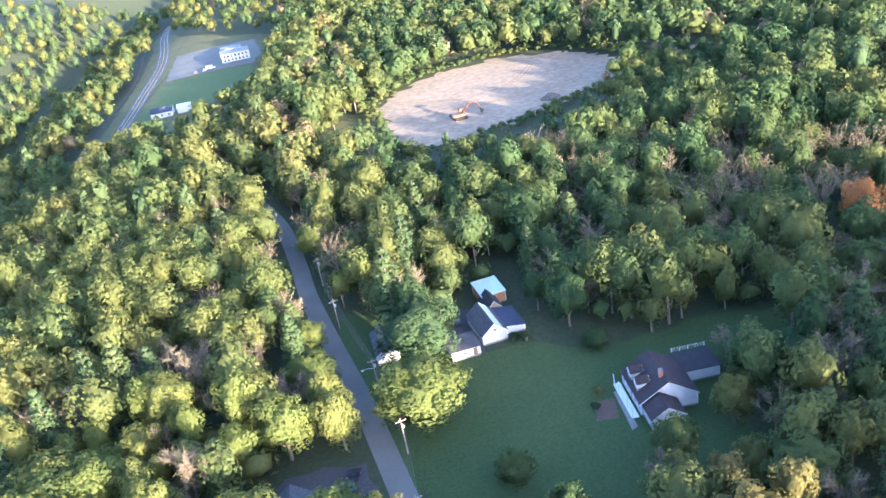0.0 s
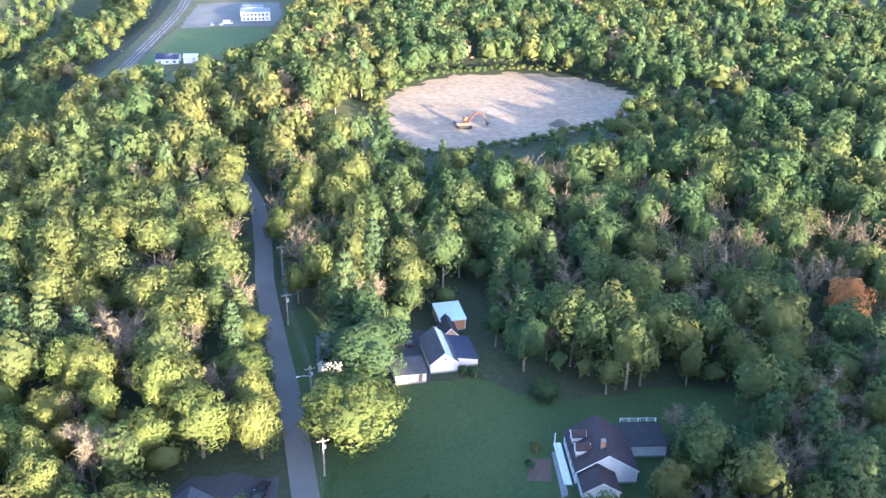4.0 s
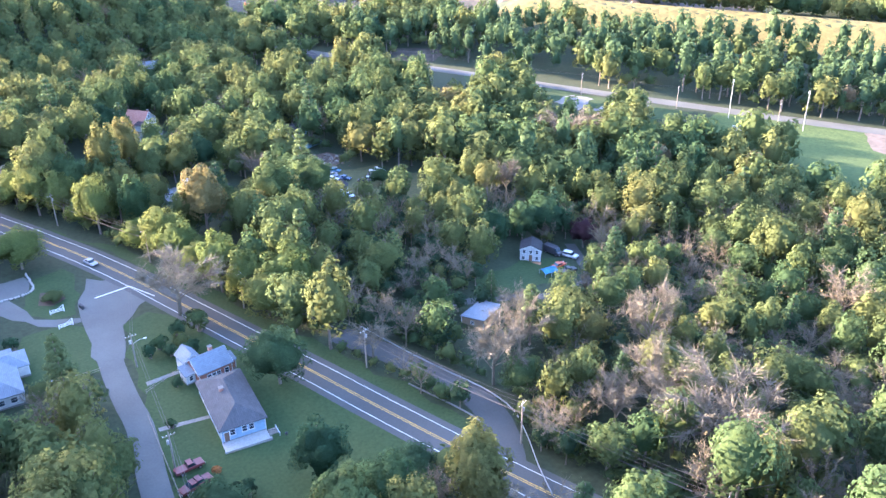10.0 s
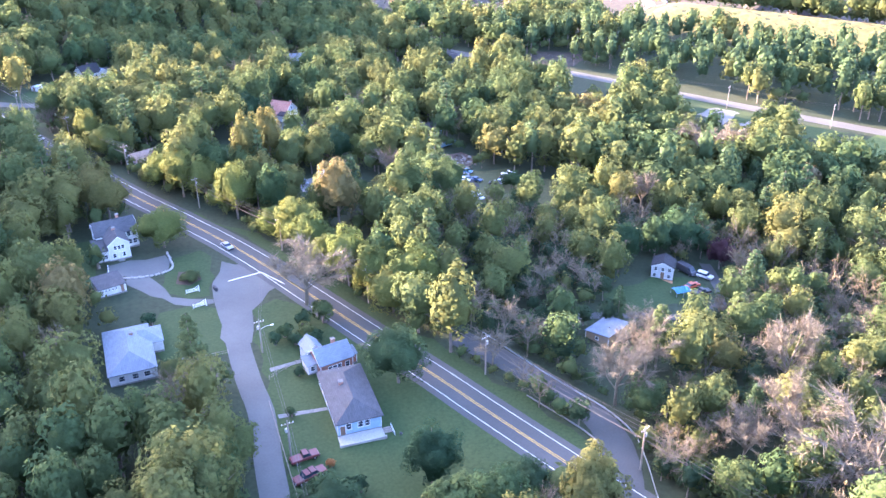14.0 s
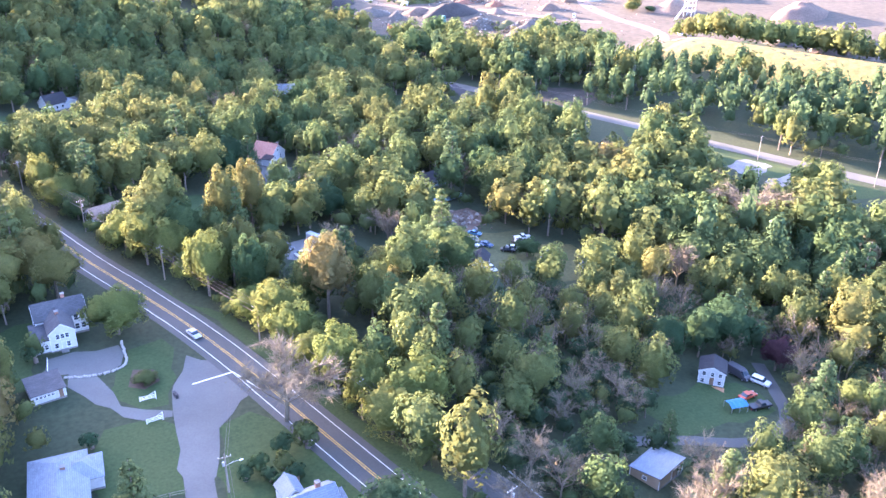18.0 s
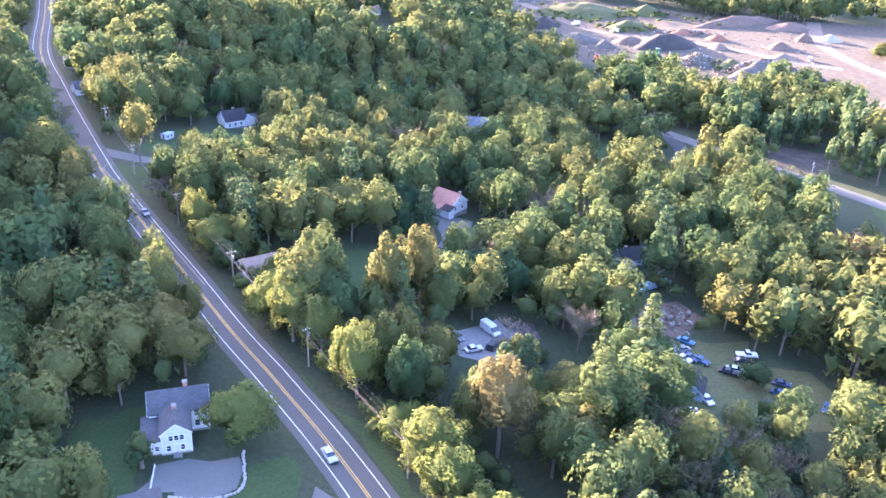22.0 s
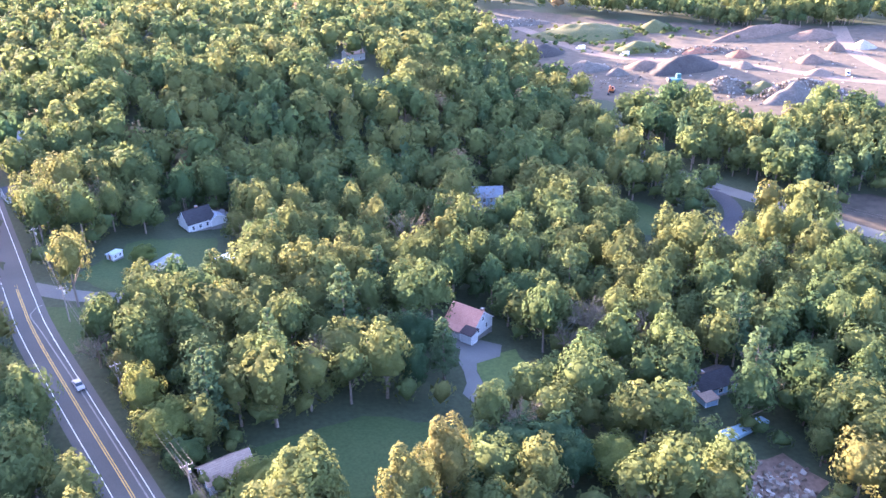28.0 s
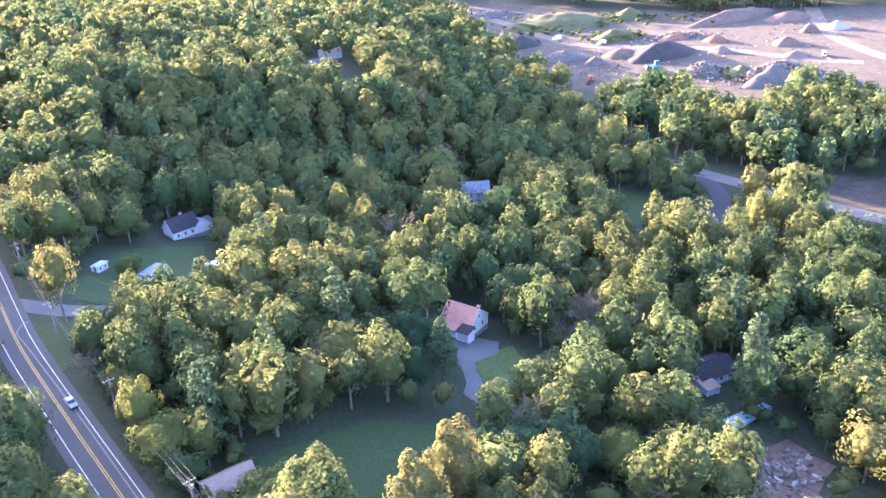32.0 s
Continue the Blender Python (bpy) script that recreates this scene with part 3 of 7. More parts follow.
def broadleaf(seed, lumps, sprays, size, height=17.0, width=10.0, core=1):
    """A domed crown whose surface swells into boughs, set all over with leaf sprays; trunk with limbs. Returns crown, trunk."""
    r = np.random.default_rng(seed)
    mid = np.array([r.uniform(-.4, .4), r.uniform(-.4, .4), height * 0.56])
    half = np.array([width * 0.47 * r.uniform(0.88, 1.12), width * 0.47 * r.uniform(0.88, 1.12), height * 0.43 * r.uniform(0.92, 1.06)])
    heads = []
    for k in range(lumps):
        z = 1 - 1.75 * (k + 0.5) / lumps
        ang = 2.399 * k + r.uniform(-0.5, 0.5)
        q = math.sqrt(max(0.0, 1 - z * z))
        heads.append((q * math.cos(ang), q * math.sin(ang), z + r.uniform(-.08, .08)))
    heads = np.array(heads)
    heads /= np.linalg.norm(heads, axis=1)[:, None]
    swell = r.uniform(0.6, 1.1, lumps)
    spread = 1.9 / math.sqrt(lumps)

    def skin(d):
        """The crown's reach in each direction, and the bough that is nearest."""
        c = np.clip(d @ heads.T, -1, 1)
        near = np.arccos(c) / spread
        lift = swell * np.sqrt(np.clip(1.05 - near ** 2, 0.0, None))
        k = np.argmax(lift, axis=1)
        return 0.52 + 0.5 * lift[np.arange(len(d)), k], k

    V, F = BALLS[core]
    reach, k = skin(V)
    pieces = [(mid + V * half * (reach * r.uniform(0.74, 0.9, len(V)))[:, None], F, V)]
    d = r.normal(size=(sprays * 2, 3)) + [0, 0, 0.25]
    d /= np.linalg.norm(d, axis=1)[:, None]
    d = d[d[:, 2] > -0.72][:sprays]
    reach, k = skin(d)
    pos = mid + d * half * (reach * r.uniform(0.88, 1.06, len(d)))[:, None]
    bough = d - heads[k] * 0.8
    bough /= np.linalg.norm(bough, axis=1)[:, None] + 1e-9
    out = d / half
    out /= np.linalg.norm(out, axis=1)[:, None]
    soft = out * 1.0 + bough * 0.55 + r.normal(size=d.shape) * 0.16
    nrm = out + bough * 0.5 + r.normal(size=d.shape) * 0.4
    nrm /= np.linalg.norm(nrm, axis=1)[:, None]
    pieces.append(cards(pos, nrm, size, r, soft))
    wood = [tube([(0, 0, -0.6), (r.uniform(-.2, .2), r.uniform(-.2, .2), height * 0.3), (0, 0, height * 0.62)], [0.34, 0.26, 0.12], 5)]
    for h in heads[3::8]:
        c = mid + h * half * 0.8
        z0 = height * r.uniform(0.2, 0.4)
        wood.append(tube([(0, 0, z0), (c * [0.5, 0.5, 0] + [0, 0, (z0 + c[2]) / 2]), c], [0.14, 0.09, 0.03], 3))
    return crown_of(pieces), join(wood)


def pine(seed, lumps, sprays, size, height=19.0, width=7.5):
    """Tiers of boughs, each a flattened lump with needle sprays, round a straight trunk."""
    r = np.random.default_rng(seed)
    pieces, pos, nrm, soft = [], [], [], []
    tiers = max(4, lumps // 4)
    per = max(2, sprays // lumps)
    for k in range(tiers):
        t = (k + 0.3) / tiers
        z = height * (0.22 + 0.76 * t)
        reach = width * 0.5 * (1.03 - t) ** 0.75 * r.uniform(0.8, 1.1)
        for b in range(4):
            ang = 1.571 * b + k * 0.9 + r.uniform(-0.3, 0.3)
            d = np.array([math.cos(ang), math.sin(ang), 0.0])
            c = d * reach * r.uniform(0.45, 0.7) + [0, 0, z]
            q = reach * 0.5 + 0.25
            out = d * 0.6 + [0, 0, 0.6]
            v, f, s = knob(c, q, out, r)
            v = c + (v - c) * [1, 1, 0.55]
            pieces.append((v, f, s))
            e = r.normal(size=(per, 3)) + d * 0.8
            e /= np.linalg.norm(e, axis=1)[:, None]
            pos.append(c + e * q * [1, 1, 0.6] * r.uniform(0.5, 1.3, (per, 1)))
            w = e + r.normal(size=(per, 3)) * 0.4 + [0, 0, 0.5]
            nrm.append(w / np.linalg.norm(w, axis=1)[:, None])
            soft.append(e + out * 0.5)
    pieces.append(cards(np.concatenate(pos), np.concatenate(nrm), size, r, np.concatenate(soft)))
    return crown_of(pieces), tube([(0, 0, -0.6), (0, 0, height * 0.5), (0, 0, height * 0.97)], [0.3, 0.2, 0.04], 5)


def bare(seed, sprays, size, height=15.0, width=9.0, twigs=9):
    """A thin tree: forked pale limbs and a haze of twigs, with sparse brown leaf sprays at the tips."""
    r = np.random.default_rng(seed)
    wood = [tube([(0, 0, -0.6), (r.uniform(-.3, .3), 0, height * 0.3), (0, r.uniform(-.3, .3), height * 0.5)], [0.28, 0.22, 0.13], 5)]
    tips = []
    for k in range(9):
        ang = 2.4 * k + r.uniform(-.4, .4)
        d = np.array([math.cos(ang) * 0.8, math.sin(ang) * 0.8, r.uniform(0.55, 2.1)])
        d /= np.linalg.norm(d)
        p = np.array([0, 0, height * r.uniform(0.22, 0.5)])
        end = p + d * height * r.uniform(0.34, 0.46) + [0, 0, 0.6]
        mid = (p + end) / 2 + r.normal(size=3) * 0.4 - [0, 0, 0.3]
        wood.append(tube([p, mid, end], [0.15, 0.1, 0.035], 3))
        for j in range(6):
            e = d + r.normal(size=3) * 0.55
            e /= np.linalg.norm(e)
            a = mid + (end - mid) * r.uniform(-0.3, 1.0)
            b = a + e * width * r.uniform(0.12, 0.24) + [0, 0, 0.25]
            wood.append(tube([a, b], [0.05, 0.02], 3))
            tips.append((a, b))
    A, B = np.array([t[0] for t in tips]), np.array([t[1] for t in tips])
    n = len(tips) * twigs
    i = np.arange(n) % len(tips)
    a = A[i] + (B - A)[i] * r.uniform(0.1, 1.0, (n, 1))
    d = (B - A)[i] / np.linalg.norm((B - A)[i], axis=1)[:, None] + r.normal(size=(n, 3)) * 0.75
    b = a + d * r.uniform(0.35, 1.0, (n, 1)) * width / 9
    w = np.cross(d, r.normal(size=(n, 3)))
    w *= 0.036 / (np.linalg.norm(w, axis=1)[:, None] + 1e-9)
    wood.append((np.stack([a - w, a + w, b], 1).reshape(-1, 3), np.arange(3 * n).reshape(-1, 3)))
    k = r.integers(0, n, sprays)
    pos = b[k] + r.normal(size=(sprays, 3)) * 0.25
    nrm = r.normal(size=(sprays, 3)) + [0, 0, 0.6]
    nrm /= np.linalg.norm(nrm, axis=1)[:, None]
    out = pos - [0, 0, height * 0.55]
    return cards(pos, nrm, size, r, out / np.linalg.norm(out, axis=1)[:, None] + nrm * 0.4), join(wood)


def tri_mesh(name, V, F, material, tint=None, normals=None):
    me = bpy.data.meshes.new(name)
    V, F = np.asarray(V, np.float32), np.asarray(F, np.int32)
    me.vertices.add(len(V))
    me.vertices.foreach_set("co", V.ravel())
    me.loops.add(F.size)
    me.loops.foreach_set("vertex_index", F.ravel())
    me.polygons.add(len(F))
    me.polygons.foreach_set("loop_start", np.arange(len(F), dtype=np.int32) * 3)
    me.materials.append(material)
    if tint is not None:
        at = me.attributes.new("tint", "FLOAT", "POINT")
        at.data.foreach_set("value", np.asarray(tint, np.float32))
    if normals is not None:
        at = me.attributes.new("custom_normal", "FLOAT_VECTOR", "POINT")
        at.data.foreach_set("vector", np.asarray(normals, np.float32).ravel())
    me.update(calc_edges=True)
    return me


def free_of(X, Y):
    """Which places are clear of roads, clearings, houses and named trees."""
    ok = np.ones(X.shape, bool)
    for poly in CLEAR:
        ok &= ~inside(X, Y, poly)
    for poly in OPEN_LAWNS:
        for dx, dy in ((4.5, 0), (-4.5, 0), (0, 4.5), (0, -4.5)):
            ok &= ~inside(X + dx, Y + dy, poly)
    for line, w in LINES:
        ok &= line_distance(X, Y, line) > w
    for x0, y0, x1, y1, w in GLADES:
        ok &= line_distance(X, Y, [(x0, y0), (x1, y1)]) > w
    for fx, fy, fr in FOOT:
        ok &= np.hypot(X - fx, Y - fy) > fr
    return ok


PIT_FRONT = [(-40, 285), (-18, 345), (10, 332), (40, 340), (68, 362), (115, 405), (165, 400), (130, 345), (60, 295), (5, 275)]


def vigour(X, Y):
    """How tall the trees grow: lower in the hollow, before the sand pit and where the north highway opens."""
    X, Y = np.asarray(X, float), np.asarray(Y, float)
    v = np.where(np.hypot(X + 122, (Y + 150) * 0.8) < 62, 0.76, 1.0)
    v = np.where(inside(X, Y, PIT_FRONT), 0.62, v)
    return np.where((Y > 350) & (X < -90) & (X > -215), 0.78, v)


def stand(seed, near):
    """Candidate places on a jittered grid, with distance classes; thinned by clearings, roads and houses."""
    r = np.random.default_rng(seed)
    out = []
    for lo, hi, gap in near:
        xs = np.arange(-860, 460, gap)
        ys = np.arange(-1190, 1080, gap)
        X, Y = np.meshgrid(xs, ys)
        X = X + r.uniform(-0.42, 0.42, X.shape) * gap
        Y = Y + r.uniform(-0.42, 0.42, Y.shape) * gap
        X, Y = X.ravel(), Y.ravel()
        d1, a1 = np.hypot(X, Y), np.degrees(np.arctan2(-X, Y)) % 360
        d2, a2 = np.hypot(X + 24, Y + 168), np.degrees(np.arctan2(-X - 24, Y + 168)) % 360
        d = np.minimum(np.where((a1 < 200) | (a1 > 325), d1, 1e6), np.where((a2 > 135) & (a2 < 205), d2, 1e6))
        d = np.where((d > 790) & ~((a2 > 138) & (a2 < 185)) & ~((a1 > 5) & (a1 < 48)), 1e6, d)
        keep = (d > lo) & (d <= hi)
        X, Y, d = X[keep], Y[keep], d[keep]
        ok = free_of(X, Y)
        out.append((X[ok], Y[ok], d[ok]))
    return out


# ---- materials of buildings and things ----
def siding(name, colour, board=0.22, rough=0.6):
    """Clapboard: level boards with a shadow line and a little dirt."""
    m = Nodes(name, rough)
    vec = m.place(False)
    wave = m.add("TexWave", Scale=1 / board / 2, Distortion=0.0)
    wave.wave_type, wave.bands_direction, wave.wave_profile = "BANDS", "Z", "SAW"
    m.link(vec, wave.inputs["Vector"])
    dirt = m.ramp(m.noise(0.9, 4, vec), (0.3, tuple(c * 0.82 for c in colour)), (0.7, colour))
    m.colour(m.mix(1.0, dirt, m.ramp(wave.outputs["Fac"], (0.0, (0.8, 0.8, 0.8)), (0.12, (1, 1, 1))), "MULTIPLY"))
    m.bump(wave.outputs["Fac"], 0.5, 0.02)
    return m.mat


def shingle(name, a, b):
    """Roof shingles in courses, uneven in tone, with streaks."""
    m = Nodes(name, 0.85)
    vec = m.place(False)
    brick = m.add("TexBrick", Scale=1.0)
    brick.inputs["Color1"].default_value = (*a, 1)
    brick.inputs["Color2"].default_value = (*b, 1)
    brick.inputs["Mortar"].default_value = (*(c * 0.55 for c in a), 1)
    brick.inputs["Mortar Size"].default_value = 0.03
    brick.inputs["Brick Width"].default_value = 0.9
    brick.inputs["Row Height"].default_value = 0.35
    m.link(vec, brick.inputs["Vector"])
    c = m.mix(0.5, brick.outputs["Color"], m.ramp(m.noise(0.5, 5, vec), (0.3, a), (0.7, b)))
    m.bump(brick.outputs["Fac"], 0.4, 0.02)
    return m.colour(c)


M["white_siding"] = siding("white clapboard", (0.6, 0.61, 0.62))
M["blue_siding"] = siding("pale blue clapboard", (0.33, 0.47, 0.62))
M["teal_siding"] = siding("teal blue clapboard", (0.07, 0.27, 0.42))
M["cream_siding"] = siding("cream clapboard", (0.66, 0.62, 0.55))
M["brown_siding"] = siding("brown boards", (0.22, 0.14, 0.09))
M["wood_siding"] = siding("weathered tan boards", (0.36, 0.27, 0.18))
M["brick_wall"] = shingle("red brick wall", (0.3, 0.13, 0.09), (0.36, 0.18, 0.13))
M["grey_roof"] = shingle("grey shingles", (0.058, 0.06, 0.066), (0.098, 0.1, 0.108))
M["light_roof"] = shingle("light grey shingles", (0.16, 0.185, 0.22), (0.23, 0.26, 0.3))
M["dark_roof"] = shingle("dark shingles", (0.026, 0.026, 0.029), (0.046, 0.045, 0.05))
M["maroon_roof"] = shingle("dark maroon shingles", (0.035, 0.026, 0.029), (0.058, 0.044, 0.047))
M["red_roof"] = shingle("faded red shingles", (0.42, 0.19, 0.14), (0.52, 0.27, 0.2))
M["brown_roof"] = shingle("brown shingles", (0.26, 0.18, 0.14), (0.36, 0.26, 0.2))
M["navy_roof"] = shingle("navy shingles", (0.03, 0.04, 0.075), (0.05, 0.06, 0.1))
M["pale_metal"] = two_tone("pale metal sheet", (0.5, 0.62, 0.7), (0.62, 0.72, 0.78), 0.4, 3, 0.35, metal=0.3, local=True)
M["white_paint"] = two_tone("white paint", (0.72, 0.73, 0.74), (0.82, 0.82, 0.82), 0.6, 5, 0.5, local=True)
M["glass"] = Nodes("window glass", 0.08, 0.0, 0.6).colour((0.03, 0.045, 0.06))
M["brick"] = two_tone("chimney brick", (0.28, 0.14, 0.1), (0.4, 0.22, 0.16), 0.8, 6, 0.9, local=True)
M["wood"] = two_tone("grey pole wood", (0.2, 0.17, 0.14), (0.32, 0.28, 0.24), 0.5, 5, 0.9, local=True)
M["steel"] = two_tone("galvanised steel", (0.42, 0.43, 0.44), (0.55, 0.56, 0.57), 0.5, 4, 0.4, metal=0.6, local=True)
M["wire"] = Nodes("black cable", 0.6).colour((0.05, 0.05, 0.055))
M["cable"] = two_tone("weathered cable", (0.08, 0.07, 0.06), (0.13, 0.11, 0.1), 0.3, 3, 0.5)
M["rubber"] = Nodes("tyre rubber", 0.9).colour((0.02, 0.02, 0.022))
M["stone"] = two_tone("fieldstone", (0.3, 0.28, 0.26), (0.46, 0.44, 0.41), 1.5, 8, 0.9)
M["tarp"] = two_tone("blue tarpaulin", (0.1, 0.33, 0.6), (0.16, 0.42, 0.7), 0.8, 5, 0.5, local=True)
M["rust_wall"] = two_tone("rusty boards", (0.34, 0.16, 0.08), (0.45, 0.24, 0.13), 0.8, 5, 0.85, local=True)
M["black_heap"] = two_tone("black asphalt millings", (0.03, 0.027, 0.027), (0.055, 0.05, 0.047), 0.15, 1.2, 0.95)
M["grey_heap"] = two_tone("crushed grey stone", (0.06, 0.055, 0.048), (0.125, 0.112, 0.096), 0.25, 0.9, 0.95)
M["track_sand"] = two_tone("packed damp sand", (0.16, 0.12, 0.085), (0.25, 0.19, 0.135), 0.1, 0.8, 0.95)
nb = Nodes("broken concrete and stone", 0.95)
M["rubble"] = nb.colour(nb.ramp(nb.add("NewGeometry").outputs["Random Per Island"], (0.0, (0.1, 0.075, 0.055)), (0.5, (0.15, 0.125, 0.1)), (0.85, (0.22, 0.2, 0.175)), (1.0, (0.36, 0.34, 0.31))))
M["white_heap"] = two_tone("pale lime", (0.22, 0.2, 0.18), (0.32, 0.295, 0.265), 0.15, 1.0, 0.95)
M["rust_heap"] = two_tone("reddish scrap and earth", (0.13, 0.07, 0.045), (0.26, 0.12, 0.075), 0.2, 0.7, 0.95)
M["pink_heap"] = two_tone("pink quarry sand", (0.12, 0.092, 0.07), (0.18, 0.138, 0.108), 0.12, 1.0, 0.95)
M["mulch"] = two_tone("mulch bed", (0.07, 0.05, 0.04), (0.11, 0.08, 0.06), 0.6, 4, 0.95)


def paint(name, c, rough=0.3):
    if name not in M:
        m = Nodes(name, rough, 0.0, 0.5)
        M[name] = m.colour(m.ramp(m.noise(1.5, 3, m.place(False)), (0.3, tuple(v * 0.8 for v in c)), (0.7, c)))
    return M[name]


# ---- houses ----
def box_bm(x0, x1, y0, y1, z0, z1, bevel=0.0):
    bm = bmesh.new()
    bmesh.ops.create_cube(bm, size=1)
    for v in bm.verts:
        v.co = ((x0 + x1) / 2 + v.co.x * (x1 - x0), (y0 + y1) / 2 + v.co.y * (y1 - y0), (z0 + z1) / 2 + v.co.z * (z1 - z0))
    if bevel:
        bmesh.ops.bevel(bm, geom=bm.edges[:], offset=bevel, segments=1, affect="EDGES")
    return bm


def solid(verts, faces):
    bm = bmesh.new()
    vs = [bm.verts.new(v) for v in verts]
    for f in faces:
        bm.faces.new([vs[i] for i in f])
    bmesh.ops.recalc_face_normals(bm, faces=bm.faces[:])
    return bm


def slab(quad, thick):
    """A flat board under the four corners given, of that thickness."""
    n = len(quad)
    low = [(x, y, z - thick) for x, y, z in quad]
    return solid(list(quad) + low, [tuple(range(n)), tuple(range(2 * n - 1, n - 1, -1))] + [(i, (i + 1) % n, n + (i + 1) % n, n + i) for i in range(n)])


def turned(bm, ox, oy, oz, deg):
    bmesh.ops.transform(bm, matrix=pose(ox, oy, oz, 0, 0, deg), verts=bm.verts[:])
    return bm


def block(top, w, d, h, rise, walls, roof, kind="gable", ox=0.0, oy=0.0, oz=0.0, deg=0.0, over=0.35, base=0.4):
    """One body of a house: walls with gables, and a roof with thickness and eaves. Its ridge runs along x."""
    a, b = w / 2, d / 2
    part("foundation", turned(box_bm(-a - .06, a + .06, -b - .06, b + .06, -1.5, base), ox, oy, oz, deg), M["concrete"], top)
    if kind == "gable":
        v = [(-a, -b, base), (a, -b, base), (a, b, base), (-a, b, base), (-a, -b, h), (a, -b, h), (a, b, h), (-a, b, h), (-a, 0, h + rise), (a, 0, h + rise)]
        f = [(0, 1, 5, 4), (2, 3, 7, 6), (1, 2, 6, 9, 5), (3, 0, 4, 8, 7), (4, 5, 9, 8), (6, 7, 8, 9)]
        part("wall", turned(solid(v, f), ox, oy, oz, deg), walls, top)
        k = rise / b
        for s in (-1, 1):
            q = [(-a - over, s * (b + over), h - k * over + .08), (a + over, s * (b + over), h - k * over + .08), (a + over, 0, h + rise + .08), (-a - over, 0, h + rise + .08)]
            part("roof_slope", turned(slab(q, 0.16), ox, oy, oz, deg), roof, top)
        part("ridge_cap", turned(box_bm(-a - over, a + over, -.12, .12, h + rise + .03, h + rise + .13), ox, oy, oz, deg), roof, top)
        for s in (-1, 1):
            for e in (-1, 1):
                q = [(s * (a + over), e * (b + over), h - k * over - .02), (s * (a + over), 0, h + rise - .02), (s * (a + over + .05), 0, h + rise - .02), (s * (a + over + .05), e * (b + over), h - k * over - .02)]
                part("barge_board", turned(slab(q, 0.2), ox, oy, oz, deg), M["white_paint"], top)
    elif kind == "hip":
        part("wall", turned(box_bm(-a, a, -b, b, base, h), ox, oy, oz, deg), walls, top)
        e, r = over, max(a - b, 0.3)
        c = [(-a - e, -b - e, h), (a + e, -b - e, h), (a + e, b + e, h), (-a - e, b + e, h), (-r, 0, h + rise), (r, 0, h + rise)]
        for q in ((0, 1, 5, 4), (2, 3, 4, 5), (1, 2, 5), (3, 0, 4)):
            part("roof_slope", turned(slab([(c[i][0], c[i][1], c[i][2] + .1) for i in q], 0.16), ox, oy, oz, deg), roof, top)
    else:
        v = [(-a, -b, base), (a, -b, base), (a, b, base), (-a, b, base), (-a, -b, h), (a, -b, h), (a, b, h + rise), (-a, b, h + rise)]
        f = [(0, 1, 5, 4), (2, 3, 7, 6), (1, 2, 6, 5), (3, 0, 4, 7), (4, 5, 6, 7)]
        part("wall", turned(solid(v, f), ox, oy, oz, deg), walls, top)
        k = rise / d
        q = [(-a - over, -b - over, h - k * over + .1), (a + over, -b - over, h - k * over + .1), (a + over, b + over, h + rise + k * over + .1), (-a - over, b + over, h + rise + k * over + .1)]
        part("roof_slope", turned(slab(q, 0.16), ox, oy, oz, deg), roof, top)
    for sx in (-1, 1):
        for sy in (-1, 1):
            part("corner_board", turned(box_bm(sx * a - .07, sx * a + .07, sy * b - .07, sy * b + .07, base, h), ox, oy, oz, deg), M["white_paint"], top)


def opening(top, kind, x, y, z, w, h, deg, frame_mat="white_paint", fill="glass"):
    """A window or door on a wall: frame proud of the wall, sash bars, and a recessed pane. deg: the wall's turn; its outside is -y."""
    def bars(*boxes):
        bm = bmesh.new()
        for q in boxes:
            t = box_bm(*q)
            me = bpy.data.meshes.new("bar")
            t.to_mesh(me)
            t.free()
            bm.from_mesh(me)
            bpy.data.meshes.remove(me)
        return turned(bm, x, y, z, deg)
    t = 0.1
    q = [(-w / 2 - t, w / 2 + t, -.09, .03, h, h + t), (-w / 2 - t, -w / 2, -.09, .03, 0, h), (w / 2, w / 2 + t, -.09, .03, 0, h)]
    if kind == "window":
        q += [(-w / 2 - t - .04, w / 2 + t + .04, -.14, .03, -t, 0), (-w / 2, w / 2, -.05, .02, h / 2 - .03, h / 2 + .03)]
    ob = part(kind, bars(*q), M[frame_mat], top)
    part("pane" if kind == "window" else "door_leaf", bars((-w / 2, w / 2, -.03, .01, 0, h)), M[fill], ob)
    return ob


def wall_windows(top, w, d, side, zs, xs, size=(0.95, 1.35), ox=0.0, oy=0.0, oz=0.0, deg=0.0):
    """Windows on one side (f, b, l, r) of a block at heights zs and offsets xs."""
    turn = {"f": 0, "r": 90, "b": 180, "l": 270}[side]
    depth = d / 2 if side in "fb" else w / 2
    for z in zs:
        for u in xs:
            p = Matrix.Rotation(radians(deg), 3, "Z") @ (Matrix.Rotation(radians(turn), 3, "Z") @ Vector((u, -depth, 0)))
            opening(top, "window", ox + p.x, oy + p.y, oz + z, size[0], size[1], deg + turn)


def wall_door(top, w, d, side, u, ox=0.0, oy=0.0, oz=0.0, deg=0.0, width=1.0, fill="brown_siding", z=0.42, height=2.05):
    turn = {"f": 0, "r": 90, "b": 180, "l": 270}[side]
    depth = d / 2 if side in "fb" else w / 2
    p = Matrix.Rotation(radians(deg), 3, "Z") @ (Matrix.Rotation(radians(turn), 3, "Z") @ Vector((u, -depth, 0)))
    opening(top, "door", ox + p.x, oy + p.y, oz + z, width, height, deg + turn, fill=fill)


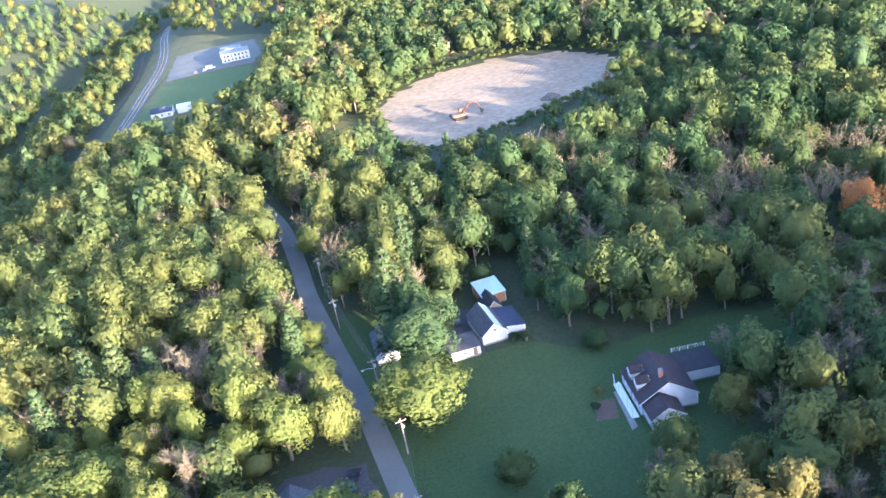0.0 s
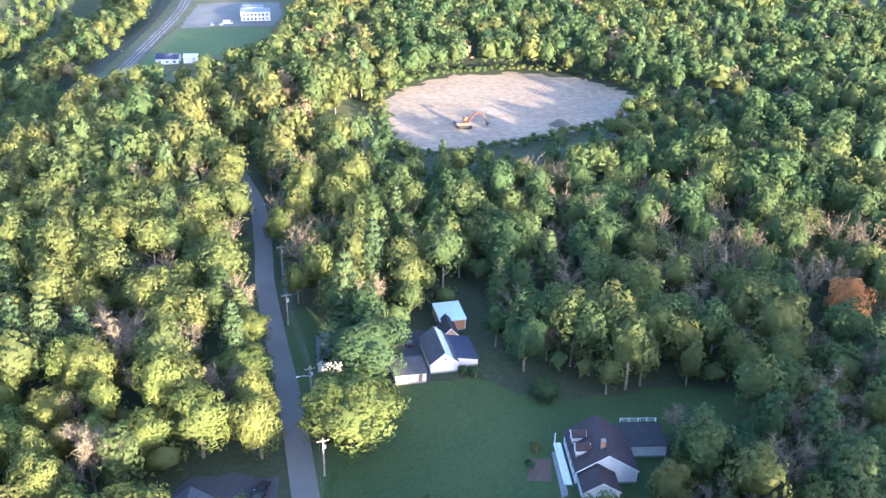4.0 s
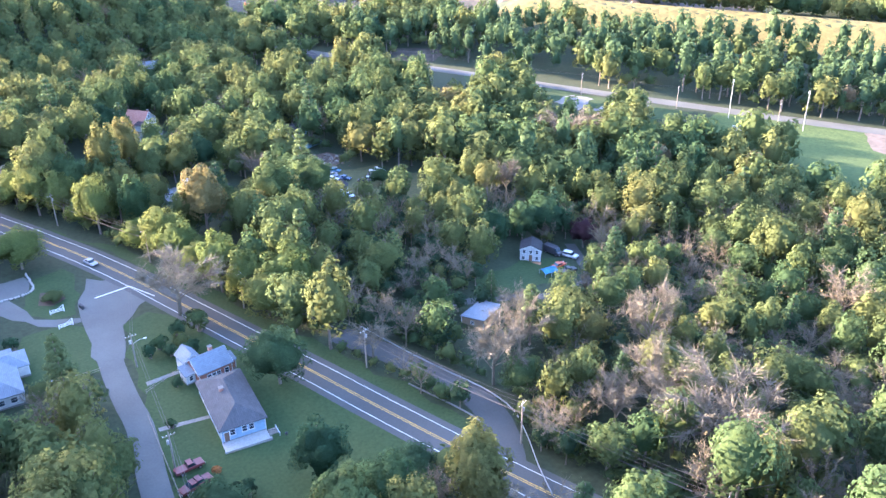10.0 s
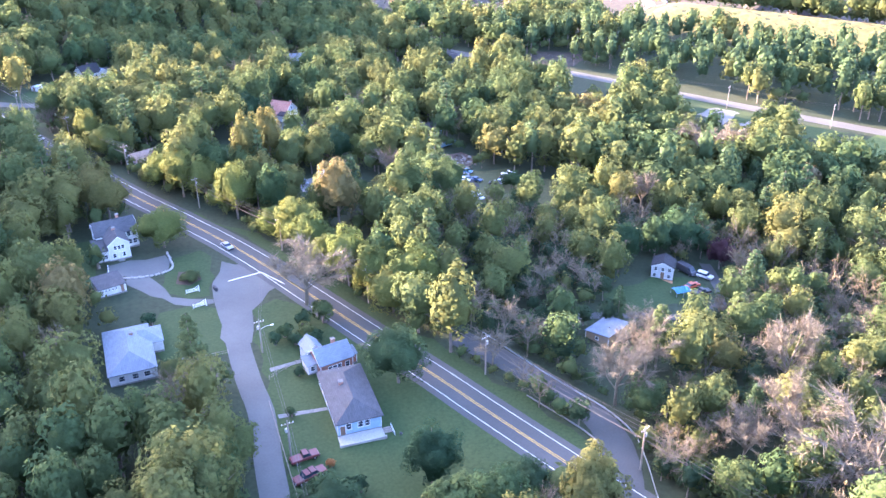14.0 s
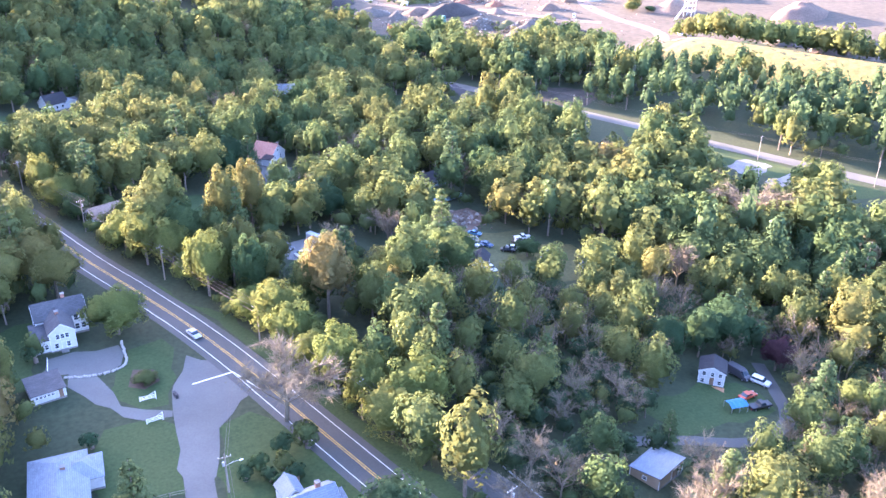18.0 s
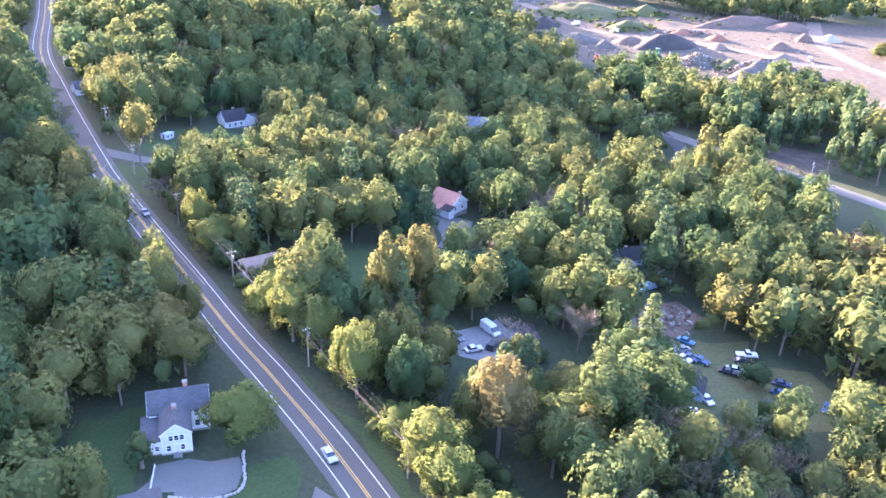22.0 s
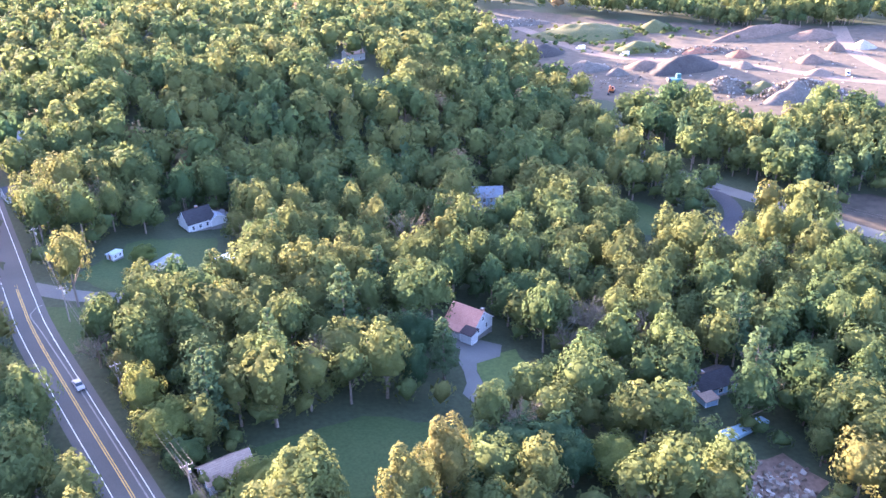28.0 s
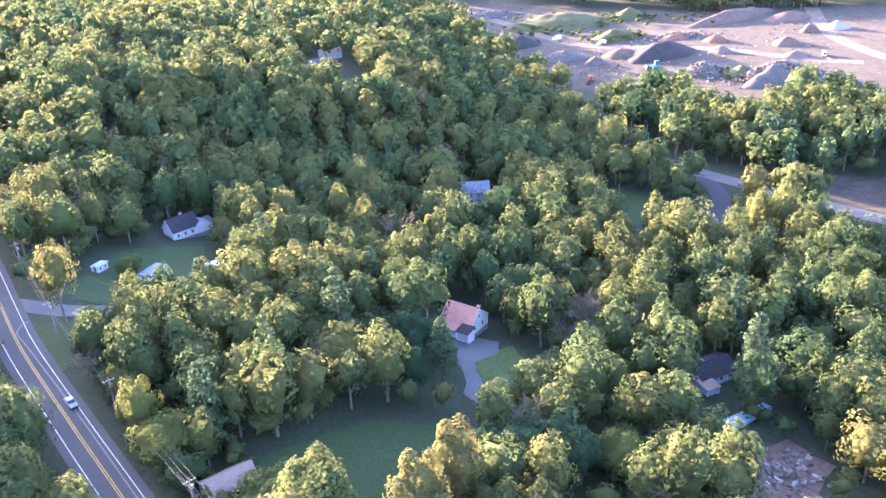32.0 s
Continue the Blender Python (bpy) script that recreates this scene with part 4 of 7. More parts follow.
def chimney(top, x, y, z, h=1.4):
    ob = part("chimney", box_bm(x - .4, x + .4, y - .4, y + .4, z - 1.0, z + h), M["brick"], top)
    part("chimney_cap", box_bm(x - .48, x + .48, y - .48, y + .48, z + h, z + h + .12), M["concrete"], ob)


def house(name, label, x, y, deg, free=9.0, category="house"):
    top = new(name)
    top.matrix_basis = pose(x, y, gz(x, y), 0, 0, deg)
    FOOT.append((x, y, free))
    return tagged(top, label, category)


def railing(top, pts, height=0.95, z=0.0, gap=0.35):
    """White porch railing with posts and balusters along a line."""
    for (x0, y0), (x1, y1) in zip(pts[:-1], pts[1:]):
        n = max(2, int(math.hypot(x1 - x0, y1 - y0) / 1.6))
        rail = part("handrail", slab([(x0 - .04, y0 - .04, z + height), (x1 + .04, y1 - .04, z + height), (x1 + .04, y1 + .04, z + height), (x0 - .04, y0 + .04, z + height)], 0.1), M["white_paint"], top)
        for i in range(n + 1):
            s = i / n
            px, py = x0 + (x1 - x0) * s, y0 + (y1 - y0) * s
            part("post", box_bm(px - .06, px + .06, py - .06, py + .06, z, z + height + .1), M["white_paint"], rail)
        m = int(math.hypot(x1 - x0, y1 - y0) / gap)
        bm = bmesh.new()
        for i in range(m):
            s = (i + .5) / m
            px, py = x0 + (x1 - x0) * s, y0 + (y1 - y0) * s
            vs = [bm.verts.new((px + dx, py + dy, zz)) for zz in (z + .08, z + height - .05) for dx, dy in ((-.025, -.025), (.025, -.025), (.025, .025), (-.025, .025))]
            for k in range(4):
                bm.faces.new((vs[k], vs[(k + 1) % 4], vs[4 + (k + 1) % 4], vs[4 + k]))
        part("balusters", bm, M["white_paint"], rail)


# white farmhouse at the junction
h = house("farmhouse", "white two-storey clapboard farmhouse with grey roofs, beside the parking pad", 8.8, -239.5, 189, 11)
block(h, 11, 7.2, 5.4, 2.6, M["white_siding"], M["grey_roof"])
block(h, 7.5, 5.4, 5.2, 2.0, M["white_siding"], M["grey_roof"], ox=-0.8, oy=-6.2, deg=90)
block(h, 3.4, 6.4, 3.4, 1.0, M["white_siding"], M["grey_roof"], kind="shed", ox=-5.2, oy=-6.4, over=.25)
wall_windows(h, 7.5, 5.4, "l", (3.3,), (-1.0, 0, 1.0), (0.75, 1.1), -0.8, -6.2, 0, 90)
wall_windows(h, 7.5, 5.4, "l", (1.0,), (-1.5, 1.0), (0.8, 1.2), -0.8, -6.2, 0, 90)
wall_windows(h, 3.4, 6.4, "f", (1.1,), (-0.6, 0.8), (0.7, 1.1), -5.2, -6.4)
wall_windows(h, 11, 7.2, "f", (1.2, 3.6), (3.2, 4.6), (0.9, 1.4))
wall_windows(h, 11, 7.2, "l", (1.2, 3.6), (-1.6, 1.6))
wall_door(h, 7.5, 5.4, "l", 0.1, -0.8, -6.2, 0, 90, 0.95, "white_siding")
chimney(h, 1.5, 0.6, 7.6)
chimney(h, -0.8, -5.0, 7.0, 0.7)
part("porch", box_bm(-1.6, 0.0, -11.2, -9.95, -0.5, 0.5, .03), M["concrete"], h)
g = house("garage", "low flat-roofed garage with a dark roof and white door side", 11.6, -212.6, 195, 6, "garage")
block(g, 6.6, 6.6, 2.5, 0.5, M["white_siding"], M["grey_roof"], kind="shed", over=.3)
for k in range(5):
    wall_windows(g, 6.6, 6.6, "f", (1.5,), (-2.4 + k * 0.8,), (0.55, 0.5))
wall_door(g, 6.6, 6.6, "f", 2.4, width=0.9)

# grey hipped bungalow
h = house("bungalow", "single-storey bungalow with a pale grey hipped roof on a lawn", 8.3, -177.2, 92, 11)
block(h, 18.5, 9.6, 2.9, 2.3, M["white_siding"], M["light_roof"], kind="hip")
block(h, 7.5, 6.5, 2.85, 1.7, M["white_siding"], M["light_roof"], kind="hip", ox=-4.2, oy=3.6, deg=90)
wall_windows(h, 18.5, 9.6, "r", (1.1,), (-2.4, 0.4, 2.8), (1.2, 1.2))
wall_windows(h, 18.5, 9.6, "b", (1.1,), (-6, -2.5, 3.0), (1.2, 1.2))
wall_door(h, 18.5, 9.6, "b", 0.5)
chimney(h, -3.0, 1.0, 4.4, 0.9)

# small brick-fronted house with a pale roof
h = house("cottage", "small one-and-a-half-storey house with pale blue-grey roof and brick front", -33.2, -159.6, 190, 7)
block(h, 7.6, 6.6, 3.3, 2.2, M["brick_wall"], M["light_roof"])
block(h, 4.4, 3.6, 3.6, 1.6, M["white_siding"], M["light_roof"], ox=-2.6, oy=4.6, deg=90)
block(h, 2.2, 3.0, 2.6, 0.6, M["white_siding"], M["light_roof"], kind="shed", ox=-4.8, oy=0.4)
block(h, 1.6, 2.4, 2.6, 0.5, M["brick_wall"], M["light_roof"], kind="shed", ox=4.5, oy=-0.8)
wall_windows(h, 7.6, 6.6, "f", (1.0,), (-1.6, -0.5, 0.6), (0.85, 1.2))
wall_windows(h, 7.6, 6.6, "f", (1.0,), (2.5,), (0.9, 1.2))
wall_windows(h, 2.2, 3.0, "f", (1.0,), (0,), (0.8, 1.1), -4.8, 0.4)
chimney(h, 1.2, 1.0, 5.3, 0.8)

# long bungalow
h = house("long_bungalow", "long pale blue bungalow with a dark grey hipped roof", -33.0, -143.8, 88, 10)
block(h, 18.0, 8.8, 3.3, 2.1, M["blue_siding"], M["grey_roof"], kind="hip", over=.5)
wall_windows(h, 18, 8.8, "r", (1.5,), (-2.2, 0.2, 1.6), (0.95, 1.3))
wall_windows(h, 18, 8.8, "b", (1.2,), (-6, -2, 2.2), (1.0, 1.2))
wall_windows(h, 18, 8.8, "f", (1.2,), (-5, -1, 5), (1.0, 1.2))
wall_door(h, 18, 8.8, "r", -3.4)
part("patio", box_bm(9.1, 12.2, -4.6, 4.4, -0.6, 0.35, .05), M["stone"], h)
part("patio_wall", box_bm(12.2, 12.6, -4.8, 4.6, -0.6, 0.75, .05), M["stone"], h)
for k in range(6):
    part("step", box_bm(9.6 + k * 0.45, 10.05 + k * 0.45, 4.5, 6.2, -0.9, 0.5 - k * 0.17), M["wood"], h)
chimney(h, -1.5, -1.2, 4.9, 0.7)
railing(h, [(9.2, 6.3), (12.0, 6.3)], 0.9, -0.2)

# white house in the hollow with its carport
h = house("white_house", "small white two-storey house with dark roof in a wooded hollow", -134.0, -179.5, 140, 8)
block(h, 5.4, 5.8, 4.2, 1.3, M["white_siding"], M["dark_roof"], deg=90)
wall_windows(h, 5.4, 5.8, "l", (2.8,), (-1.8, 0.1, 1.9), (0.75, 1.0), deg=90)
wall_windows(h, 5.4, 5.8, "l", (0.8,), (-2.0, 1.9), (0.8, 1.0), deg=90)
wall_windows(h, 5.4, 5.8, "b", (0.9, 2.8), (-1.5, 1.5), (0.8, 1.0), deg=90)
wall_door(h, 5.4, 5.8, "l", 0.1, deg=90)
part("deck", box_bm(-1.0, 3.2, -5.4, -3.2, -0.5, 0.45, .04), M["rust_wall"], h)
h = house("carport", "makeshift carport under a sagging blue tarpaulin", -131.2, -167.0, 176, 5, "carport")
bm = bmesh.new()
rows = [[bm.verts.new((-2.2 + 4.4 * i / 8, -1.6 + 3.2 * j / 6, 1.7 + 0.45 * math.sin(math.pi * j / 6) - 0.12 * math.sin(math.pi * i / 2) ** 2)) for i in range(9)] for j in range(7)]
for j in range(6):
    for i in range(8):
        bm.faces.new((rows[j][i], rows[j][i + 1], rows[j + 1][i + 1], rows[j + 1][i]))
bmesh.ops.solidify(bm, geom=bm.faces[:], thickness=0.05)
part("tarpaulin", bm, M["tarp"], h)
for sx in (-2.1, 0, 2.1):
    for sy in (-1.5, 1.5):
        part("leg", box_bm(sx - .05, sx + .05, sy - .05, sy + .05, -0.4, 1.75), M["steel"], h)

g = house("lane_garage", "low garage with a weathered pale sheet roof beside the back lane", -98.4, -150.6, 24, 5.5, "garage")
block(g, 8.4, 6.4, 2.4, 0.9, M["wood_siding"], M["light_roof"], kind="shed", over=.3)
wall_door(g, 8.4, 6.4, "b", 1.5, width=2.4, height=2.0)
wall_windows(g, 8.4, 6.4, "r", (1.2,), (0,), (0.8, 0.7))

# blue house and barn
h = house("blue_house", "tall teal-blue house with white trim and brown-grey roof", -212.8, -81.2, 50, 10)
block(h, 11, 8.4, 5.7, 3.6, M["teal_siding"], M["brown_roof"])
wall_windows(h, 11, 8.4, "r", (1.0, 3.4), (-2.8, -1.0, 1.0, 2.8), (1.1, 1.5))
wall_windows(h, 11, 8.4, "r", (6.2,), (0,), (0.9, 1.1))
wall_windows(h, 11, 8.4, "f", (1.0, 3.4), (-3.5, 0, 3.5), (1.0, 1.4))
wall_windows(h, 11, 8.4, "b", (1.0, 3.4), (-3.5, 0, 3.5), (1.0, 1.4))
chimney(h, -2.5, 1.0, 8.6)
h = house("barn", "brown wooden barn with a steep dark roof", -217.5, -55.0, -36, 10, "barn")
block(h, 14, 9.2, 4.2, 4.2, M["wood_siding"], M["dark_roof"], over=.5)
wall_door(h, 14, 9.2, "r", -1.5, width=3.0, height=2.9)
wall_windows(h, 14, 9.2, "r", (5.0,), (0,), (1.0, 1.1))

# low house by the minor road
h = house("low_house", "low house with a blue-grey shingle roof behind a dark purple tree", -119.3, -27.2, 107, 9)
block(h, 12.4, 7.6, 2.7, 2.3, M["cream_siding"], M["grey_roof"])
block(h, 3.4, 5.4, 2.6, 1.6, M["cream_siding"], M["grey_roof"], ox=7.6)
wall_windows(h, 12.4, 7.6, "f", (1.0,), (-4, -1, 3.5), (1.1, 1.2))
wall_door(h, 12.4, 7.6, "f", 1.2)
chimney(h, 0.5, 0.8, 4.6, 0.8)

# house with the faded red roof and its veranda
h = house("veranda_house", "white house with a faded red roof and a raised railed veranda", -63.2, -362.6, 134, 11)
block(h, 9.4, 8.6, 4.3, 3.4, M["white_siding"], M["red_roof"], base=1.1)
block(h, 3.4, 2.8, 3.9, 0.6, M["white_siding"], M["maroon_roof"], kind="shed", ox=4.0, oy=-5.6, base=1.1)
part("veranda_floor", box_bm(-4.9, 5.8, -6.4, -4.35, 0.95, 1.15), M["white_paint"], h)
for k in range(6):
    px = -4.8 + k * 2.1
    part("post", box_bm(px - .08, px + .08, -6.35, -6.19, -0.6, 3.5), M["white_paint"], h)
part("roof_slope", slab([(-5.2, -6.7, 3.4), (2.2, -6.7, 3.4), (2.2, -4.2, 4.3), (-5.2, -4.2, 4.3)], 0.12), M["red_roof"], h)
railing(h, [(-4.85, -6.3), (5.8, -6.3)], 0.95, 1.15)
for k in range(6):
    part("step", box_bm(-6.0 - k * .32, -5.0 - k * .32, -6.2, -4.6, 0.75 - k * .18, 0.95 - k * .18), M["white_paint"], h)
wall_windows(h, 9.4, 8.6, "r", (2.1,), (-2.2, 1.6), (0.9, 1.3))
wall_windows(h, 9.4, 8.6, "r", (4.9,), (0,), (0.8, 1.1))
wall_windows(h, 9.4, 8.6, "f", (2.1,), (-3.4, -1.4, 2.6), (0.9, 1.2))
wall_door(h, 9.4, 8.6, "f", 0.6, z=1.15)
chimney(h, 4.4, 0.3, 7.6, 0.7)

h = house("dark_bungalow", "low bungalow with dark shingle roof and blue walls under trees", -117.4, -329.2, 195, 9)
block(h, 11, 7.8, 2.9, 2.0, M["blue_siding"], M["dark_roof"])
block(h, 3.6, 5.0, 2.5, 0.6, M["blue_siding"], M["brown_roof"], kind="shed", ox=-4.8, oy=-4.4)
wall_windows(h, 11, 7.8, "f", (1.1,), (0.5, 3.2), (1.2, 1.1))
wall_windows(h, 11, 7.8, "l", (1.1,), (-1.5, 1.5))
chimney(h, -2.2, 0.5, 4.6, 0.8)
h = house("garden_shed", "small white garden shed under the trees", -133.5, -333.5, 200, 4, "shed")
block(h, 3.2, 2.6, 2.1, 0.9, M["white_siding"], M["dark_roof"], over=.2)
wall_door(h, 3.2, 2.6, "f", 0, width=1.0)
h = house("pale_house", "pale blue house with grey roof deep in the woods", -89.5, -458, 170, 10)
block(h, 11, 8, 5.2, 2.8, M["blue_siding"], M["light_roof"])
wall_windows(h, 11, 8, "f", (1.1, 3.4), (-3.8, -1.2, 1.4, 3.8))
block(h, 5, 5, 2.8, 1.5, M["blue_siding"], M["light_roof"], ox=8)
h = house("corner_house", "white house with a steep dark roof behind a lawn", 13.8, -434.5, 211, 10)
block(h, 9.2, 7.2, 3.4, 3.3, M["white_siding"], M["dark_roof"])
block(h, 4.2, 5, 2.9, 1.3, M["white_siding"], M["light_roof"], ox=5.6, oy=-2.0, deg=90)
block(h, 3.0, 4, 2.4, 0.5, M["white_siding"], M["grey_roof"], kind="shed", ox=8.6, oy=-1.0)
wall_windows(h, 9.2, 7.2, "f", (1.1,), (-3, -0.5, 2), (0.9, 1.2))
chimney(h, 0.6, 0.4, 6.3, 0.9)
for nm, lb, x, y, deg, w, d, ht, wm, rm in (("shed", "brown shed with a flat pale metal roof", 3.9, -402.0, 24, 5.8, 4.6, 2.5, "brown_siding", "pale_metal"),
                                       ("shed", "low grey shed with a sheet roof beside a bush", 19.6, -400.5, 52, 7.6, 4.0, 2.0, "cream_siding", "light_roof"),
                                       ("shed", "tiny white shed at the lawn's edge", 34.5, -405.5, 52, 3.6, 2.6, 2.0, "white_siding", "pale_metal"),
                                       ("cabin", "small dark cabin among old cars", -105.5, -252.2, 60, 7.0, 4.6, 2.5, "blue_siding", "dark_roof"),
                                       ("far_house", "far white house among trees", 74, -457, 30, 9, 7, 3.2, "white_siding", "grey_roof"),
                                       ("far_house", "far white house behind trees beside the highway", 86, -497, 30, 10, 7, 4.2, "white_siding", "brown_roof"),
                                       ("far_house", "far pale house behind trees beside the highway", 88, -512, 30, 9, 7, 5.0, "blue_siding", "light_roof"),
                                       ("far_house", "far pale house beside a clearing", -44, -606, 200, 12, 8, 5.0, "white_siding", "grey_roof"),
                                       ("far_house", "far pale house beside a clearing", -54, -636, 200, 10, 8, 4.0, "white_siding", "brown_roof")):
    h = house(nm, lb, x, y, deg, max(w, d) * 0.8, "shed" if nm == "shed" else "house")
    block(h, w, d, ht, 0.35 if nm == "shed" else 2.0, M[wm], M[rm], kind="shed" if nm == "shed" else "gable", over=.3)
    wall_windows(h, w, d, "f", (1.0,), (-w / 4, w / 4), (0.8, 0.8))
    wall_windows(h, w, d, "b", (1.0,), (-w / 4, w / 4), (0.8, 0.8))
    wall_door(h, w, d, "r", 0)
h = house("roadside_house", "small white house with a faded brown roof beside the highway", -3.0, -302.5, 204, 7)
block(h, 9.4, 6.4, 2.9, 2.2, M["white_siding"], M["brown_roof"])
wall_windows(h, 9.4, 6.4, "f", (1.0,), (-2.5, 0, 2.5), (0.9, 1.1))
wall_windows(h, 9.4, 6.4, "r", (1.0,), (-1.2, 1.2), (0.9, 1.1))
wall_windows(h, 9.4, 6.4, "l", (1.0,), (-1.2, 1.2), (0.9, 1.1))

# farm buildings beside the lane in the north
h = house("low_garage", "long low white garage with a grey roof", -3.9, 171.6, 13, 7, "garage")
block(h, 7.2, 6.2, 2.8, 0.4, M["white_siding"], M["grey_roof"], kind="shed")
wall_door(h, 7.2, 6.2, "f", 2.3)
wall_windows(h, 7.2, 6.2, "f", (1.4,), (-0.4,), (1.2, 0.6))
h = house("white_barn", "white gabled barn with a pale ridge and a navy lean-to", 3.3, 179.4, 103, 9, "barn")
block(h, 12, 6.6, 3.0, 2.7, M["white_siding"], M["grey_roof"])
block(h, 10, 5.4, 1.9, 1.1, M["white_siding"], M["navy_roof"], kind="shed", oy=-6.0, ox=0.6)
part("ridge_strip", slab([(-6.4, -2.2, 3.98), (6.4, -2.2, 3.98), (6.4, -0.1, 5.72), (-6.4, -0.1, 5.72)], 0.06), M["pale_metal"], h)
wall_windows(h, 12, 6.6, "l", (3.5,), (0.2,), (0.9, 0.55))
h = house("grey_shed", "weathered grey gabled shed", 5.6, 190.0, 101, 5, "shed")
block(h, 7, 4.2, 2.5, 2.2, M["wood_siding"], M["dark_roof"], over=.3)
wall_windows(h, 7, 4.2, "l", (1.3,), (0,), (0.6, 0.6))
h = house("metal_shed", "open shed with a pale blue metal roof and rusty walls", 6.0, 197.0, 14, 6, "shed")
block(h, 6.6, 8.2, 3.2, 0.6, M["rust_wall"], M["pale_metal"], kind="shed", over=.3)
h = house("lane_house", "narrow house with a blue-grey roof beside the lane", -23.4, 178.4, 98, 8)
block(h, 11.5, 5.6, 2.9, 1.9, M["white_siding"], M["grey_roof"])
wall_windows(h, 11.5, 5.6, "l", (1.1,), (-1.2, 1.2), (0.9, 1.1))
wall_windows(h, 11.5, 5.6, "b", (1.1,), (-3.5, 0, 3.5), (0.9, 1.1))
h = house("dormer_house", "large house with dark maroon roof, white trim and two dormers", 36.6, 141.6, -87, 13)
block(h, 12.4, 12.4, 3.5, 3.9, M["white_siding"], M["maroon_roof"])
block(h, 5.6, 7.0, 3.1, 2.2, M["white_siding"], M["maroon_roof"], ox=8.9, oy=-2.2)
block(h, 8.5, 7.0, 3.1, 0.15, M["white_siding"], M["dark_roof"], kind="shed", ox=-5.2, oy=10.2, deg=90)
railing(h, [(-9.4, 6.4), (-9.4, 14.2)], 1.0, 3.3)
for u in (-2.6, 1.6):
    block(h, 2.6, 2.0, 5.9, 0.9, M["white_siding"], M["maroon_roof"], ox=u, oy=-4.3, deg=90, base=4.6, over=.25)
    wall_windows(h, 2.6, 2.0, "r", (4.95,), (0,), (0.9, 0.8), u, -4.3, 0, -90)
wall_windows(h, 12.4, 12.4, "f", (1.1,), (-5, -2.4, 2.4, 5), (1.0, 1.5))
wall_door(h, 12.4, 12.4, "f", 0, width=1.1)
part("porch", box_bm(-6.5, 6.5, -8.4, -6.8, -0.5, 0.4, .04), M["white_paint"], h)
for k in range(5):
    part("post", box_bm(-6.3 + k * 3.15, -6.1 + k * 3.15, -8.3, -8.1, 0.4, 3.2), M["white_paint"], h)
chimney(h, 3.4, -0.6, 7.7, 1.0)
h = house("lane_cottage", "white-trimmed house with blue-grey roof and a low hipped wing", -42.0, 119.5, 95, 9)
block(h, 9.0, 7.5, 4.2, 2.8, M["white_siding"], M["grey_roof"])
block(h, 5.0, 5.0, 3.2, 1.6, M["white_siding"], M["light_roof"], kind="hip", ox=1.0, oy=-6.0)
wall_windows(h, 9.0, 7.5, "b", (1.1,), (-2.5, 0, 2.5), (1.0, 1.3))
part("deck", box_bm(-3.4, 3.2, 4.0, 7.6, -0.4, 0.6, .03), M["rust_wall"], h, "dark red wooden deck")
railing(h, [(-3.3, 7.5), (3.1, 7.5)], 1.0, 0.6)
h = house("brown_house", "small house with a reddish roof hidden by trees", -51.2, 165.5, 20, 6)
block(h, 6.5, 5.5, 2.9, 1.8, M["brown_siding"], M["brown_roof"])

# buildings beside the far highway
h = house("low_building", "long white building with rows of windows and a flat roof", -121, 591, 12, 16, "building")
block(h, 19, 12, 6.2, 0.3, M["white_siding"], M["light_roof"], kind="shed")
wall_windows(h, 19, 12, "f", (1.0, 3.6), (-7.5, -5, -2.5, 0, 2.5, 5, 7.5), (1.2, 1.5))
h = house("low_building", "low pale annex with a flat roof", -128, 618, 12, 10, "building")
block(h, 14, 9, 4, 0.3, M["white_siding"], M["light_roof"], kind="shed")
h = house("blue_building", "low building with a blue roof beside the highway", -147, 475, 7, 10, "building")
block(h, 12, 9, 3.4, 1.8, M["white_siding"], M["navy_roof"])
wall_windows(h, 12, 9, "f", (1.1,), (-4, 0, 4), (1.4, 1.2))
h = house("white_shed", "white shed beside the blue building", -134, 474, 7, 6, "shed")
block(h, 7, 7, 3.4, 1.2, M["white_siding"], M["pale_metal"])


# ---- vehicles ----
def prism(profile, half):
    """A side outline (x, z) drawn out across the width."""
    n = len(profile)
    v = [(x, -half, z) for x, z in profile] + [(x, half, z) for x, z in profile]
    return solid(v, [tuple(range(n)), tuple(range(2 * n - 1, n - 1, -1))] + [(i, (i + 1) % n, n + (i + 1) % n, n + i) for i in range(n)])


SHAPES = {
    "car": dict(l=4.6, w=1.8, body=[(-2.3, .35), (2.3, .35), (2.3, .7), (1.9, .86), (1.0, .92), (-1.6, .95), (-2.3, .9)], cabin=[(1.0, .9), (.35, 1.42), (-.95, 1.45), (-1.65, .93)], axle=1.38),
    "suv": dict(l=4.8, w=1.95, body=[(-2.4, .42), (2.4, .42), (2.4, .85), (2.1, 1.02), (1.2, 1.08), (-2.35, 1.1)], cabin=[(1.15, 1.05), (.6, 1.72), (-2.0, 1.75), (-2.3, 1.08)], axle=1.45),
    "pickup": dict(l=5.5, w=1.95, body=[(-2.75, .5), (2.75, .5), (2.75, .95), (2.4, 1.08), (1.2, 1.12), (-.55, 1.12), (-.55, 1.05), (-2.75, 1.05)], cabin=[(1.2, 1.1), (.65, 1.78), (-.4, 1.8), (-.55, 1.1)], axle=1.75),
    "van": dict(l=6.0, w=2.05, body=[(-3.0, .4), (3.0, .4), (3.0, 1.1), (2.4, 1.35), (1.5, 1.5), (1.4, 1.5), (1.0, 2.5), (-3.0, 2.55)], cabin=[(2.35, 1.33), (1.55, 2.3), (1.1, 2.38), (1.0, 1.4)], axle=1.9),
}


